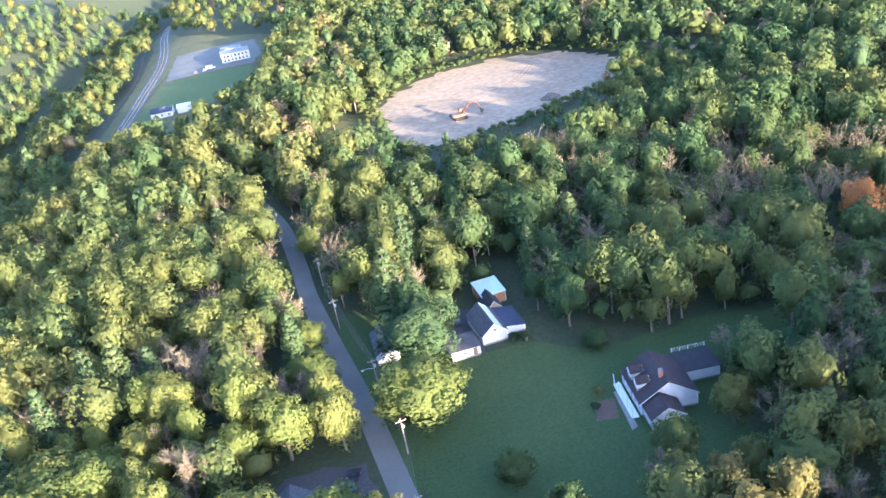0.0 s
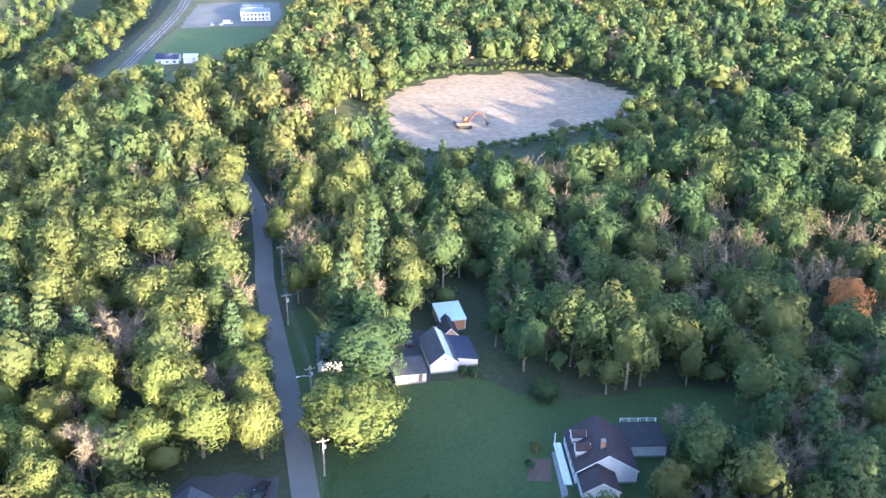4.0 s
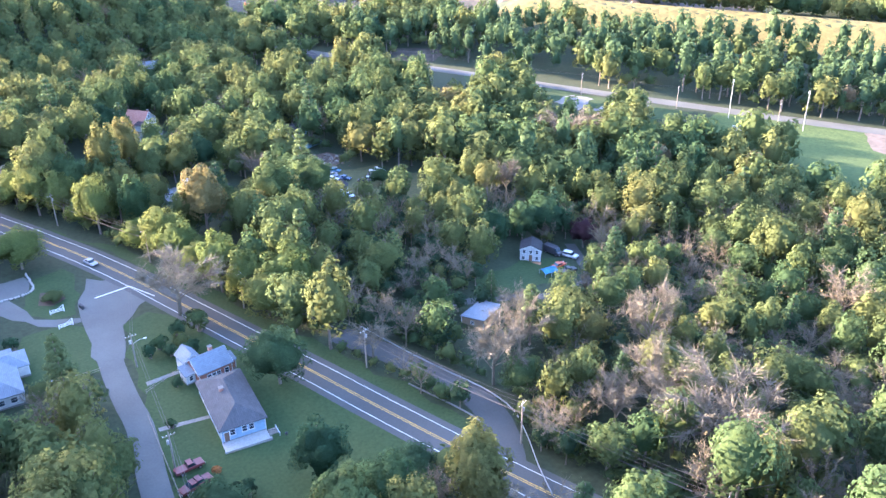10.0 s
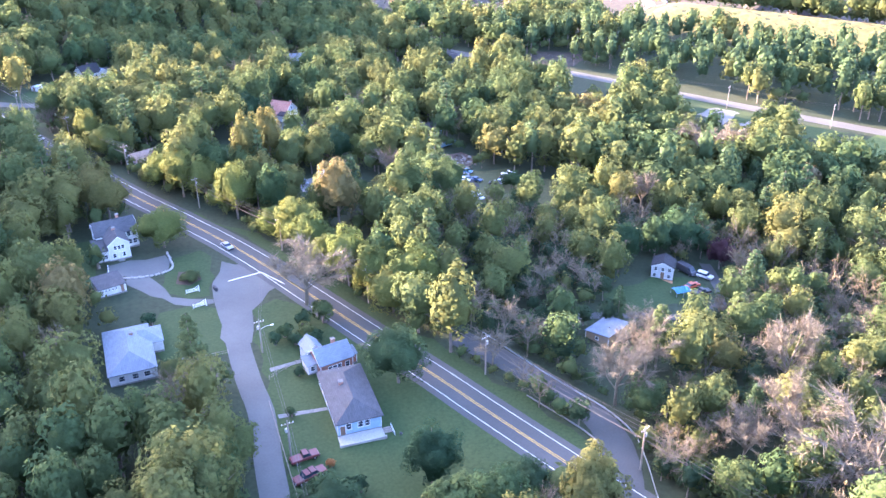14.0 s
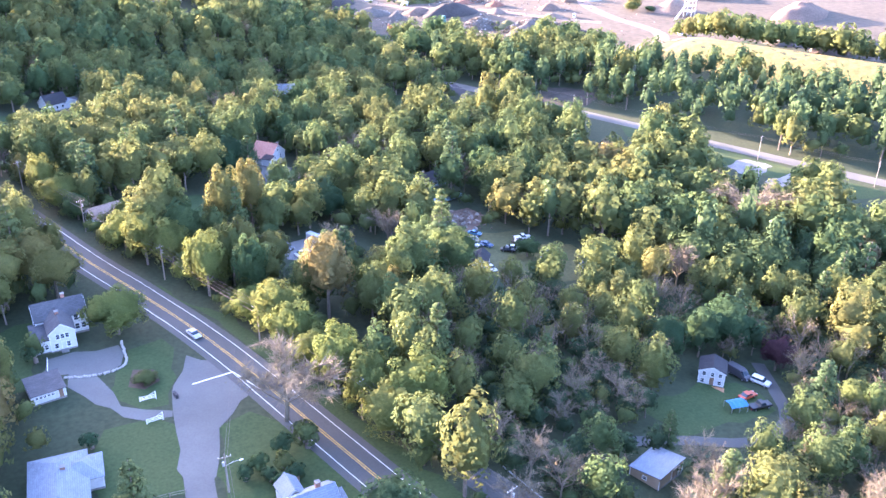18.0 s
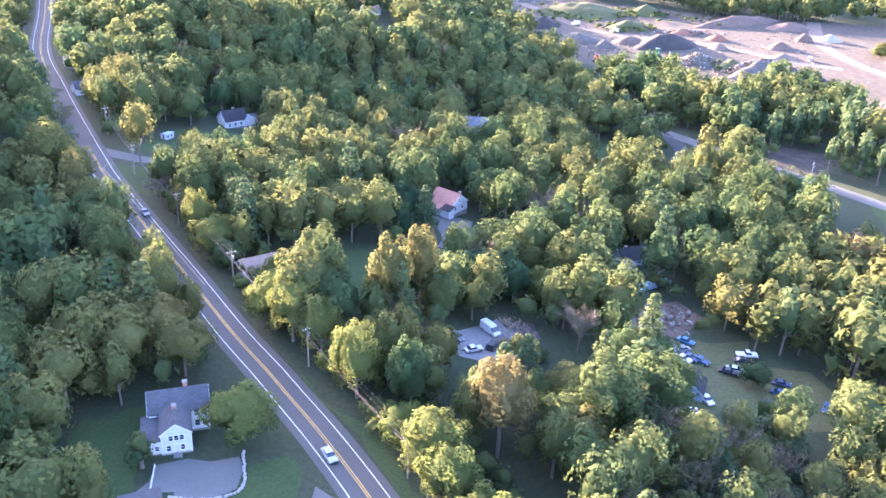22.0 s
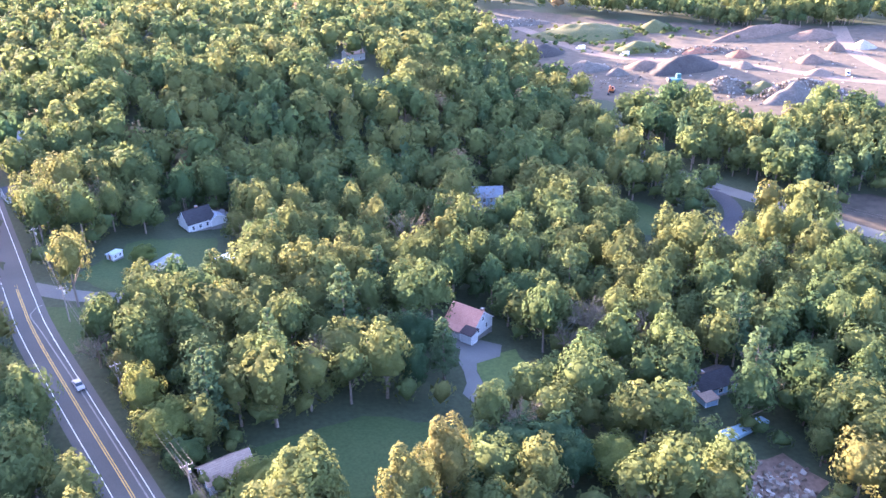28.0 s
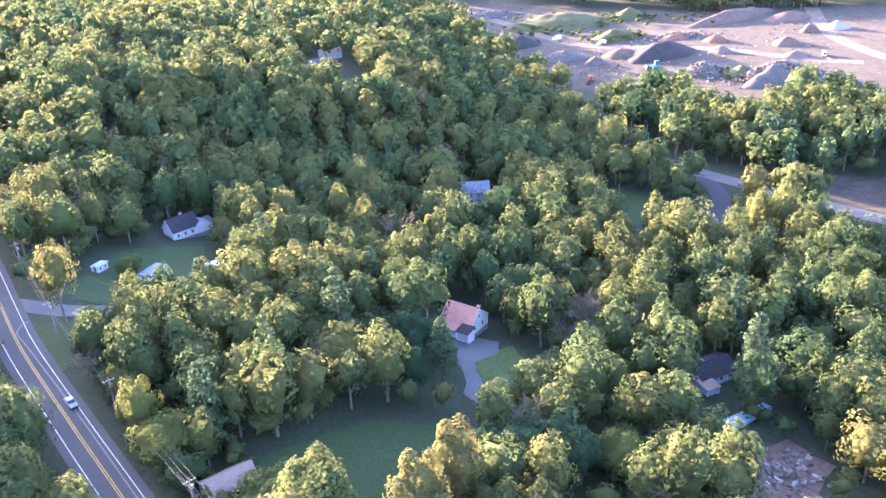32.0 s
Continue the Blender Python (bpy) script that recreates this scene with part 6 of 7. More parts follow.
for k, (x, y, rx, ry, hgt, mat, lb, deg) in enumerate((
    (-179, -694, 15, 9, 6.5, "black_heap", "black heap of asphalt millings", 20), (-193, -652, 15, 11, 5, "grey_heap", "grey heap of crushed stone", 10), (-206, -634, 7, 6, 4, "grey_heap", "small grey heap of crushed stone", 0),
    (-247, -636, 26, 12, 8.5, "black_heap", "long black heap of asphalt millings", 14), (-226, -645, 13, 8, 5, "earth", "brown heap of dug earth", 0), (-252, -592, 14, 10, 6.5, "grey_heap", "heap of broken concrete and stone", 0),
    (-284, -572, 29, 13, 8, "grey_heap", "long grey ridge of rubble with weeds", 28), (-268, -580, 12, 9, 6, "rough_grass", "weedy end of the rubble ridge", 20), (-304, -545, 11, 8, 5, "black_heap", "low dark heap of gravel", 0), (-283, -632, 7, 6, 3.6, "pink_heap", "small pale brown heap of sand", 0),
    (-327, -634, 11, 7, 4.5, "earth", "brown heap with a flat top", 15), (-316, -606, 9, 6, 3, "pink_heap", "pink sand spilled beside the road", 0), (-357, -656, 7, 5, 6, "earth", "pointed brown heap of earth", 0), (-377, -658, 9, 7, 4.5, "white_heap", "white heap of lime", 0),
    (-278, -676, 18, 6, 3, "rust_heap", "low reddish heap of scrap and earth", 20), (-293, -657, 8, 6, 4, "rust_heap", "dark reddish heap of earth", 0), (-335, -712, 44, 10, 6, "earth", "steep brown quarry face", 22), (-366, -694, 20, 9, 5, "earth", "brown end of the quarry face", 10),
    (-222, -742, 38, 22, 8, "rough_grass", "overgrown green mound in the quarry", 0), (-241, -688, 19, 10, 6, "rough_grass", "overgrown green mound in the quarry", 10), (-273, -742, 15, 11, 7, "rough_grass", "overgrown green mound in the quarry", 0), (-185, -790, 26, 10, 4, "grey_heap", "low rubble beside the haul road", 0),
    (-442, -463, 20, 13, 9, "pink_heap", "pale heap of quarry sand", 0), (-425, -490, 16, 10, 6, "grey_heap", "grey heap of loose gravel", 0),
    (-415, -600, 18, 15, 10, "pink_heap", "tall cone of sand beside the crusher", 0), (-500, -560, 42, 18, 10, "earth", "brown earth bank of the pit", 30), (-470, -480, 24, 10, 6, "earth", "low brown bank of earth", 30), (-480, -640, 30, 14, 8, "earth", "brown heap of quarry earth", 0),
    (57, 372, 5.5, 3.6, 2.6, "grey_heap", "dark grey heap in the sand pit", 20), (-248, -290, 5, 2, 1.2, "grey_heap", "row of rubble on the lot", 30), (-262, -291, 6, 2, 1.2, "grey_heap", "row of rubble on the lot", 30), (-268, -286, 6, 2, 1.2, "grey_heap", "row of rubble on the lot", 30))):
    mound("mound", lb, x, y, rx, ry, hgt, M[mat], k * 1.7, .35 if mat == "grey_heap" else .22, deg)
tagged(ribbon("haul_road", [(-195, -592), (-219, -588), (-237, -572), (-262, -552), (-290, -530)], -4, 4, .2, M["gravel"], 6), "grey haul road at the edge of the quarry", "road", kind="structure")
tagged(ribbon("haul_road", [(-330, -470), (-340, -505), (-362, -541), (-358, -598), (-366, -650), (-400, -720)], -5, 5, .2, M["pink_heap"], 6), "pale haul road through the quarry", "road", kind="structure")
tagged(ribbon("haul_road", [(-341, -580), (-323, -593), (-305, -613), (-282, -640), (-240, -662), (-216, -678), (-201, -710), (-187, -764), (-169, -819)], -4.5, 4.5, .21, M["pink_heap"], 6), "pale haul road through the quarry", "road", kind="structure")


def machine(name, label, x, y, deg, coat, tint, boom=True, size=1.0):
    """A tracked digger: tracks, deck, cab, counterweight and jointed boom with bucket."""
    top = new(name)
    top.matrix_basis = pose(x, y, gz(x, y) + .12, 0, 0, deg) @ Matrix.Scale(size, 4)
    for s in (-1, 1):
        part("track", box_bm(-2.2, 2.2, s * 1.3 - .35, s * 1.3 + .35, 0, .95, .25), M["rubber"], top)
    p = paint(coat, tint, .5)
    part("deck", box_bm(-2.4, 1.6, -1.4, 1.4, 1.0, 2.0, .12), p, top)
    cab = part("cab", box_bm(.2, 1.7, .2, 1.4, 2.0, 3.3, .1), p, top)
    part("windscreen", box_bm(1.68, 1.74, .3, 1.3, 2.3, 3.2), M["glass"], cab)
    part("counterweight", box_bm(-3.0, -2.0, -1.3, 1.3, 1.1, 2.2, .15), M["wire"], top)
    if boom:
        v, f = tube([(1.2, -.3, 1.9), (3.4, -.3, 4.6), (6.0, -.3, 4.4)], [.35, .4, .28], 4)
        mesh_object("boom", v, f, p, top)
        v, f = tube([(6.0, -.3, 4.4), (7.6, -.3, 1.6)], [.25, .2], 4)
        stick = mesh_object("stick", v, f, p, top)
        part("bucket", solid([(7.2, -.9, 1.7), (7.2, .3, 1.7), (8.3, .3, 1.5), (8.3, -.9, 1.5), (7.5, -.9, .3), (7.5, .3, .3)], [(0, 1, 2, 3), (0, 4, 5, 1), (4, 3, 2, 5), (0, 3, 4), (1, 5, 2)]), M["wire"], stick)
    return tagged(top, label, "excavator")


vehicle("car", "dark blue-grey car parked beside the cottage", -31.5, 128.5, 100, (.03, .045, .06), "dark blue-grey vehicle paint")
vehicle("pickup", "dark red and white pickup truck on the lawn", -19.9, -125.0, 15, (.12, .02, .02), "dark red vehicle paint", "truck")
grill = tagged(new("barbecue"), "small black kettle barbecue on the lawn", "barbecue")
grill.matrix_basis = pose(-39.9, -130.7, gz(-39.9, -130.7) + .08)
v, f = tube([(0, 0, .55), (0, 0, .62), (0, 0, .85), (0, 0, 1.0), (0, 0, 1.05)], [.12, .27, .33, .2, .02], 10)
mesh_object("bowl", v, f, M["wire"], grill)
for k in range(3):
    a = 2.094 * k
    v, f = tube([(.12 * math.cos(a), .12 * math.sin(a), .62), (.34 * math.cos(a), .34 * math.sin(a), 0)], [.02, .02], 4)
    mesh_object("leg", v, f, M["wire"], grill)


def picket_fence(pts, label):
    """Posts with two rails, following the ground."""
    top = tagged(new("fence"), label, "fence")
    x0, y0 = pts[0]
    top.matrix_basis = pose(x0, y0, gz(x0, y0))
    line = smooth_line(pts, 2.2)
    loc = [(x - x0, y - y0, gz(x, y) - gz(x0, y0)) for x, y in line]
    for x, y, z in loc:
        part("post", box_bm(x - .06, x + .06, y - .06, y + .06, z - .3, z + 1.1), M["wood"], top)
    for h in (.45, .95):
        v, f = tube([(x, y, z + h) for x, y, z in loc], [.045] * len(loc), 4)
        mesh_object("rail", v, f, M["wood"], top)


picket_fence([(-19.3, -158.9), (-23.5, -161.5), (-27.9, -163.6)], "weathered wooden fence between the two houses")
picket_fence([(-17.6, -150), (-17.4, -140), (-17.2, -130), (-17, -118)], "low weathered wooden fence beside the lane")
picket_fence([(-12.5, -172.2), (-6, -172), (1, -171.5)], "low wooden fence at the end of the lawn")

machine("excavator", "rusty brown excavator with its boom out in the sand pit", 14, 364, 15, "rusty machine paint", (.09, .045, .03), True, 1.4)
machine("crushing_machine", "teal and orange crushing machine in the quarry", -229.6, -606, 175, "teal machine paint", (.03, .13, .14), False, 1.7)
machine("excavator", "orange excavator among scrap in the quarry", -190, -600, 60, "orange machine paint", (.5, .15, .04))
c = tagged(new("crusher_tower"), "tall pale steel crusher tower with a conveyor in the quarry", "crusher")
c.matrix_basis = pose(-415, -580, gz(-415, -580), 0, 0, 30)
for sx in (-3, 3):
    for sy in (-3, 3):
        part("leg", box_bm(sx - .3, sx + .3, sy - .3, sy + .3, -.5, 12), M["steel"], c)
for z in (4, 8, 12):
    part("platform", box_bm(-3.6, 3.6, -3.6, 3.6, z, z + .4), M["steel"], c)
part("hopper", solid([(-3, -3, 16), (3, -3, 16), (3, 3, 16), (-3, 3, 16), (-1, -1, 12.4), (1, -1, 12.4), (1, 1, 12.4), (-1, 1, 12.4)], [(0, 1, 5, 4), (1, 2, 6, 5), (2, 3, 7, 6), (3, 0, 4, 7), (4, 5, 6, 7), (0, 3, 2, 1)]), M["steel"], c)
part("conveyor", slab([(3, -.8, 12), (24, -.8, 1.5), (24, .8, 1.5), (3, .8, 12)], .6), M["steel"], c)
for x, y, a in ((-226, -676, 20), (-330, -600, 60), (-372, -530, 80), (-205, -700, 10)):
    vehicle("van", "white site lorry in the quarry", x, y, a, WHITE, "white vehicle paint", "truck")

for pts in ([(-14, 350), (14, 372), (48, 392), (86, 420)], [(-10, 372), (20, 382), (52, 384), (80, 398)], [(-5, 400), (22, 398), (44, 408), (60, 440)]):
    for off in (-1.1, 1.1):
        tagged(ribbon("wheel_track", pts, off - .45, off + .45, .17, M["track_sand"], 5), "darker wheel track across the pale sand", "track", kind="structure")

# loose blocks of stone and concrete on the rubble heaps and beside the roads
qs = np.random.default_rng(41)
V, F = [], []
for cx, cy, sx, sy, n in ((-252, -592, 7, 5, 420), (-284, -572, 14, 6, 900), (-185, -790, 14, 6, 160), (-278, -676, 12, 5, 200), (-215, -650, 9, 6, 60), (-300, -600, 40, 30, 150), (-205, -620, 18, 12, 90), (-330, -650, 40, 25, 130), (-113, -291, 6, 5, 150)):
    for x, y in qs.normal((cx, cy), (sx, sy), (n, 2)):
        q = qs.uniform(.25, .95)
        rise = max((hh * max(0, 1 - math.hypot((x - mx) / ax, (y - my) / ay) ** 1.35) for mx, my, ax, ay, hh in ((-252, -592, 14, 10, 6.5), (-284, -572, 26, 12, 8), (-185, -790, 26, 10, 4), (-278, -676, 18, 6, 3))), default=0)
        c = np.array([x, y, gz(x, y) + .15 + rise])
        m = np.array(Euler(qs.uniform(0, 6.28, 3)).to_matrix())
        b = len(V)
        V += [tuple(c + (m @ (np.array(k) * q * qs.uniform(.5, 1, 3)))) for k in ((-1, -1, -.6), (1, -1, -.6), (1, 1, -.6), (-1, 1, -.6), (-.8, -.8, .6), (.8, -.8, .6), (.8, .8, .6), (-.8, .8, .6))]
        F += [tuple(b + k for k in f) for f in ((3, 2, 1, 0), (4, 5, 6, 7), (0, 1, 5, 4), (1, 2, 6, 5), (2, 3, 7, 6), (3, 0, 4, 7))]
tagged(mesh_object("rubble", V, F, M["rubble"]), "scattered blocks of broken concrete and stone", "rubble", kind="stuff")

# ---- railway bridge over the river ----
b = tagged(new("railway_bridge"), "dark steel girder bridge on a pale stone pier across the river", "bridge")
zb = -13.0
for off in (-1.8, 1.8):
    part("girder", slab([(-290 + off, 34, zb + 1), (-300 + off, 82, zb + 1), (-300.4 + off, 82, zb + 1), (-290.4 + off, 34, zb + 1)], 1.9), M["wire"], b)
part("deck", slab([(-288.4, 34, zb), (-298.4, 82, zb), (-301.8, 82, zb), (-291.8, 34, zb)], .5), M["wire"], b)
part("pier", box_bm(-296.6, -293.4, 56.6, 60.6, zb - 20, zb - .9, .2), M["gravel"], b)
for x, y in ((-290, 33), (-300, 83)):
    part("abutment", box_bm(x - 3, x + 3, y - 3, y + 3, zb - 12, zb - .9, .2), M["gravel"], b)

# ---- trees that stand out ----
HEROES = [
    ("broadleaf", -45.1, -148.0, 1.0, 1.35, "round dark green maple beside the long bungalow"), ("broadleaf", -3.6, -233, .85, 1.35, "yellow-green ash with thinning limbs beside the parking pad"),
    ("bare", -34, -187.5, 1.2, 2.0, "large bare grey tree at the junction"), ("bare", -81.5, -267.5, .8, 1.0, "leafless pale tree beside the car lot"),
    ("bare", -124, 57, 0.95, 1.25, "twiggy pinkish-grey bare tree beside the highway"), ("bare", -117, 73, 1.01, 1.38, "twiggy pinkish-grey bare tree beside the highway"), ("bare", -113, 88, 1.01, 1.31, "twiggy pinkish-grey bare tree beside the highway"), ("bare", -126, 99, 0.95, 1.31, "twiggy pinkish-grey bare tree beside the highway"), ("bare", -108, 106, 1.12, 1.62, "twiggy pinkish-grey bare tree beside the highway"), ("bare", -115, 20, 0.90, 1.38, "twiggy pinkish-grey bare tree beside the highway"), ("bare", -62, 128, .9, 1.0, "twiggy pinkish-grey bare tree beside the lane"), ("bare", -144, 157, 1.01, 1.38, "twiggy pinkish-grey bare tree beside the woods"), ("bare", -136, 208, 1.01, 1.38, "twiggy pinkish-grey bare tree beside the woods"), ("bare", -122, -117, 1.06, 1.50, "twiggy pinkish-grey bare tree beside the ramp"), ("bare", -110, -83, 0.95, 1.38, "twiggy pinkish-grey bare tree beside the ramp"), ("bare", -96, -131, 1.01, 1.50, "twiggy pinkish-grey bare tree beside the ramp"), ("bare", -85, -125, 0.90, 1.38, "twiggy pinkish-grey bare tree beside the ramp"), ("bare", -205, -255, 1.01, 1.50, "twiggy pinkish-grey bare tree beside the woods"), ("bare", -156, -225, 1.01, 1.50, "twiggy pinkish-grey bare tree beside the woods"), ("bare", -107, -99, 0.95, 1.38, "twiggy pinkish-grey bare tree beside the ramp"),
    ("broadleaf", -154, -180, .7, .9, "dark purple tree behind the parked camper"), ("broadleaf", -148, -193, 1.0, 1.1, "round dark green maple behind the white house"), ("broadleaf", -127, -189, .95, .9, "dark green tree beside the white house"), ("broadleaf", -138, -190, 1.0, .9, "dark green tree behind the white house"),
    ("broadleaf", -45, -292, .85, 1.15, "broad dark maple beside the lawn"), ("broadleaf", -52, -299, .9, 1.2, "broad dark maple beside the lawn"), ("broadleaf", -71, -294, .85, 1.1, "dark maple beside the dark drive"),
    ("broadleaf", -46, -344, 1.05, .9, "tall dark green tree beside the grey drive"), ("pine", -52, -337, .95, 1.1, "dark spruce beside the grey drive"), ("broadleaf", -44, -331, .95, .9, "dark green tree beside the grey drive"), ("broadleaf", -64, -321, .5, .7, "low green tree beside the grey drive"),
    ("broadleaf", -80.1, -295.3, .9, .9, "slender yellow-green ash beside the dark drive"), ("pine", -89.2, -245.5, 1.0, 1.95, "broad golden-green pine beside the old cars"), ("broadleaf", -14.2, 170.5, 1.25, 1.6, "dense dark green tree between the buildings"),
    ("broadleaf", -14.8, 146, 1.35, 1.55, "tree with a yellow crown beside the lane"), ("broadleaf", -45, 141, 1.2, 1.5, "broad yellow-green maple beside the lane"), ("broadleaf", -33, 141, 1.1, 1.15, "yellow-green maple leaning over the lane"), ("broadleaf", -41, 164, 1.0, 1.0, "yellow-green tree beside the lane"),
    ("broadleaf", 24, 175, 1.1, 1.35, "tall dark green tree at the edge of the lawn"), ("broadleaf", 27.5, 163.5, .85, .95, "green tree at the edge of the lawn"), ("broadleaf", 33, 119, .8, .95, "green tree before the house with dormers"), ("broadleaf", 48, 128, .85, 1.0, "green tree beside the house with dormers"), ("bare", 27.5, 107, .8, .9, "half-bare tree before the house with dormers"), ("broadleaf", 45, 110, .9, 1.0, "green tree before the house with dormers"), ("broadleaf", 63, 133, .95, 1.15, "dark green tree beside the house with dormers"), ("orange", 109, 192.6, 1.25, 1.25, "bright orange autumn tree in the woods"),
    ("broadleaf", -44.5, 240, 1.15, .8, "tall yellow-green tree above the lane"), ("pine", -46.5, 187, .8, 1.1, "tan pine tree beside the lane"), ("pine", -101, -311, .72, 1.25, "silvery blue spruce beside the dark bungalow"),
    ("pine", 30.5, -369, .5, .9, "dark spruce on the corner lawn"), ("broadleaf", -60, -179.5, .95, 1.0, "golden-green tree beside the highway"), ("broadleaf", -41, -116, .85, .8, "dark green tree on the lawn"),
    ("broadleaf", -55, -106, .65, 1.05, "dark thinning tree beside the highway"), ("broadleaf", -59.5, -297.5, .9, 1.7, "broad dark maple beside the lawn"), ("broadleaf", -68, -302, .85, 1.2, "dark maple beside the lawn"),
    ("broadleaf", -11, -293, .8, 1.15, "yellow-green tree in front of the roadside house"), ("broadleaf", -70.5, -249.5, .4, .7, "small orange-tinted tree beside the lot"), ("broadleaf", -70.5, -263, .5, .75, "small green tree at the lot"),
    ("broadleaf", 1.8, 121, .7, .85, "round green tree on the wide lawn"), ("broadleaf", -123.5, -257, .55, .85, "green tree among the wrecks"), ("bare", -97, -99.5, .9, 1.1, "half-bare tree beside the ramp"),
    ("bare", -150, -43, 1.0, 1.2, "half-bare pale tree beside the road"), ("bare", -154, -28, 1.0, 1.2, "half-bare pale tree beside the road"), ("bare", -127.5, -1, .85, 1.2, "half-bare pinkish tree beside the lawn"),
    ("broadleaf", -8.2, -210.5, .22, .55, "low round bush on the mulch bed"), ("bare", -99, 52, .9, 1.1, "bleached bare tree beside the highway"), ("bare", -92, 60, .85, 1.1, "bleached bare tree beside the highway"),
    ("broadleaf", -112, -16, .6, .8, "dark purple tree before the low house"), ("broadleaf", 26, -403, .3, .6, "yellow bush beside the shed"), ("broadleaf", -20, -112, .7, 1.0, "dark green tree beside the lane"),
    ("broadleaf", -385, -610, .7, 1.2, "green tree standing in the quarry"), ("broadleaf", -392, -618, .7, 1.2, "green tree standing in the quarry"), ("broadleaf", -399, -606, .65, 1.2, "green tree standing in the quarry"),
]
wr = random.Random(17)
row_side = np.array([(HIGHWAY[i][0], HIGHWAY[i][1]) for i in range(len(HIGHWAY)) if -345 < HIGHWAY[i][1] < -150], float)
row_line = smooth_line([tuple(p) for p in row_side], 7.5)
for (x0, y0), (x1, y1) in zip(row_line[:-1], row_line[1:]):
    d = math.hypot(x1 - x0, y1 - y0)
    off = wr.uniform(9.5, 13.0)
    x, y = x0 - (y1 - y0) / d * off, y0 + (x1 - x0) / d * off
    if all(math.hypot(x - h[1], y - h[2]) > 5 for h in HEROES) and math.hypot(x + 3, y + 302.5) > 8:
        gold = wr.random() < 0.55
        HEROES.append(("broadleaf", round(x, 1), round(y, 1), wr.uniform(.72, 1.08), wr.uniform(.7, 1.0), "yellow-green tree in the row along the highway" if gold else "green tree in the row along the highway"))
HEROES = [(k, x, y, tall * 1.12, min(wide, 1.2), lb) if k == "bare" and "large" not in lb else (k, x, y, tall, wide, lb) for k, x, y, tall, wide, lb in HEROES]
for _, x, y, tall, wide, _ in HEROES:
    FOOT.append((x, y, 2.5 + 3.4 * wide))


def is_pine(X, Y, r):
    """Pines line the west road and dot the far woods."""
    belt = inside(X, Y, [(-205, -440), (-240, -392), (-300, -292), (-345, -215), (-385, -165), (-430, -110), (-470, -170), (-447, -228), (-422, -268), (-372, -333), (-332, -400), (-292, -440), (-280, -470)])
    north = (X < -290) & (Y > 20)
    p = np.where(belt, 0.8, np.where(north, 0.45, 0.05))
    return r.random(X.shape) < p


def is_bare(X, Y, r):
    """Thin brown trees come in drifts."""
    v = np.array([noise.noise(Vector((x * 0.018, y * 0.018, 3.3))) for x, y in zip(X, Y)])
    q = r.random(X.shape)
    beside = (line_distance(X, Y, HIGHWAY) < 38) & (Y > -130) & (Y < 330)
    hollow = (np.hypot(X + 118, (Y + 150) * 0.8) < 62) & (q < 0.45)
    grove = (Y > 150) & (X > 20) & (q < 0.3)
    return hollow | grove | (q < 0.06) | ((v > 0.12) & (q < 0.3) & (Y > -140)) | (beside & (q < 0.22))


def scatter(protos, X, Y, tint, r, size):
    """All trees of one class as one heap of triangles; crowns and trunks apart."""
    out = {0: ([], [], [], []), 1: ([], [], [], [])}
    base = [0, 0]
    pick = r.integers(0, len(protos), X.shape)
    turn = r.uniform(0, 6.283, X.shape)
    tall = r.triangular(0.58, 1.0, 1.3, X.shape) * size * vigour(X, Y)
    wide = tall ** 0.8 * r.uniform(0.85, 1.2, X.shape)
    Z = ground_z(X, Y)
    for k, proto in enumerate(protos):
        w = np.where(pick == k)[0]
        if not len(w):
            continue
        c, s = np.cos(turn[w])[:, None], np.sin(turn[w])[:, None]
        for h in (0, 1):
            if proto[h] is None:
                continue
            V, F = proto[h][:2]
            P = np.stack([(V[:, 0] * c - V[:, 1] * s) * wide[w][:, None] + X[w][:, None], (V[:, 0] * s + V[:, 1] * c) * wide[w][:, None] + Y[w][:, None],
                          V[:, 2] * tall[w][:, None] + Z[w][:, None]], -1)
            n = len(V)
            out[h][0].append(P.reshape(-1, 3))
            out[h][1].append((F[None] + (np.arange(len(w)) * n + base[h])[:, None, None]).reshape(-1, 3))
            out[h][2].append(np.repeat(tint[w], n))
            if h == 0:
                N = proto[0][2]
                out[0][3].append(np.stack([N[:, 0] * c - N[:, 1] * s, N[:, 0] * s + N[:, 1] * c, np.broadcast_to(N[:, 2], (len(w), n))], -1).reshape(-1, 3))
            base[h] += n * len(w)
    return [tuple(np.concatenate(q) for q in out[h] if q) if out[h][0] else None for h in (0, 1)]


def heap(kind, protos, X, Y, r, leaf, label, size=1.0, trunks=True):
    if not len(X):
        return
    drift = np.array([noise.noise(Vector((a * 0.03, b * 0.03, 8.1))) for a, b in zip(X, Y)])
    # the north-east gets darker tints: its shade is put into the colour
    tint = np.clip(0.44 + 0.5 * drift + 0.45 * (r.random(X.shape) - 0.5) - 0.16 * ((X > -20) & (Y > 100)), 0, 1)
    crown, wood = scatter(protos, X, Y, tint, r, size)
    top = new(kind)
    tagged(top, label, "woods", kind="stuff")
    if crown:
        o = new("crowns", tri_mesh("crowns", crown[0], crown[1], M[leaf], crown[2], crown[3]))
        o.parent = top
        tagged(o, kind="stuff")
    if wood and trunks:
        o = new("trunks", tri_mesh("trunks", wood[0], wood[1], M["pale_bark" if kind.startswith("thin") else "bark"]))
        o.parent = top
        tagged(o, kind="stuff")


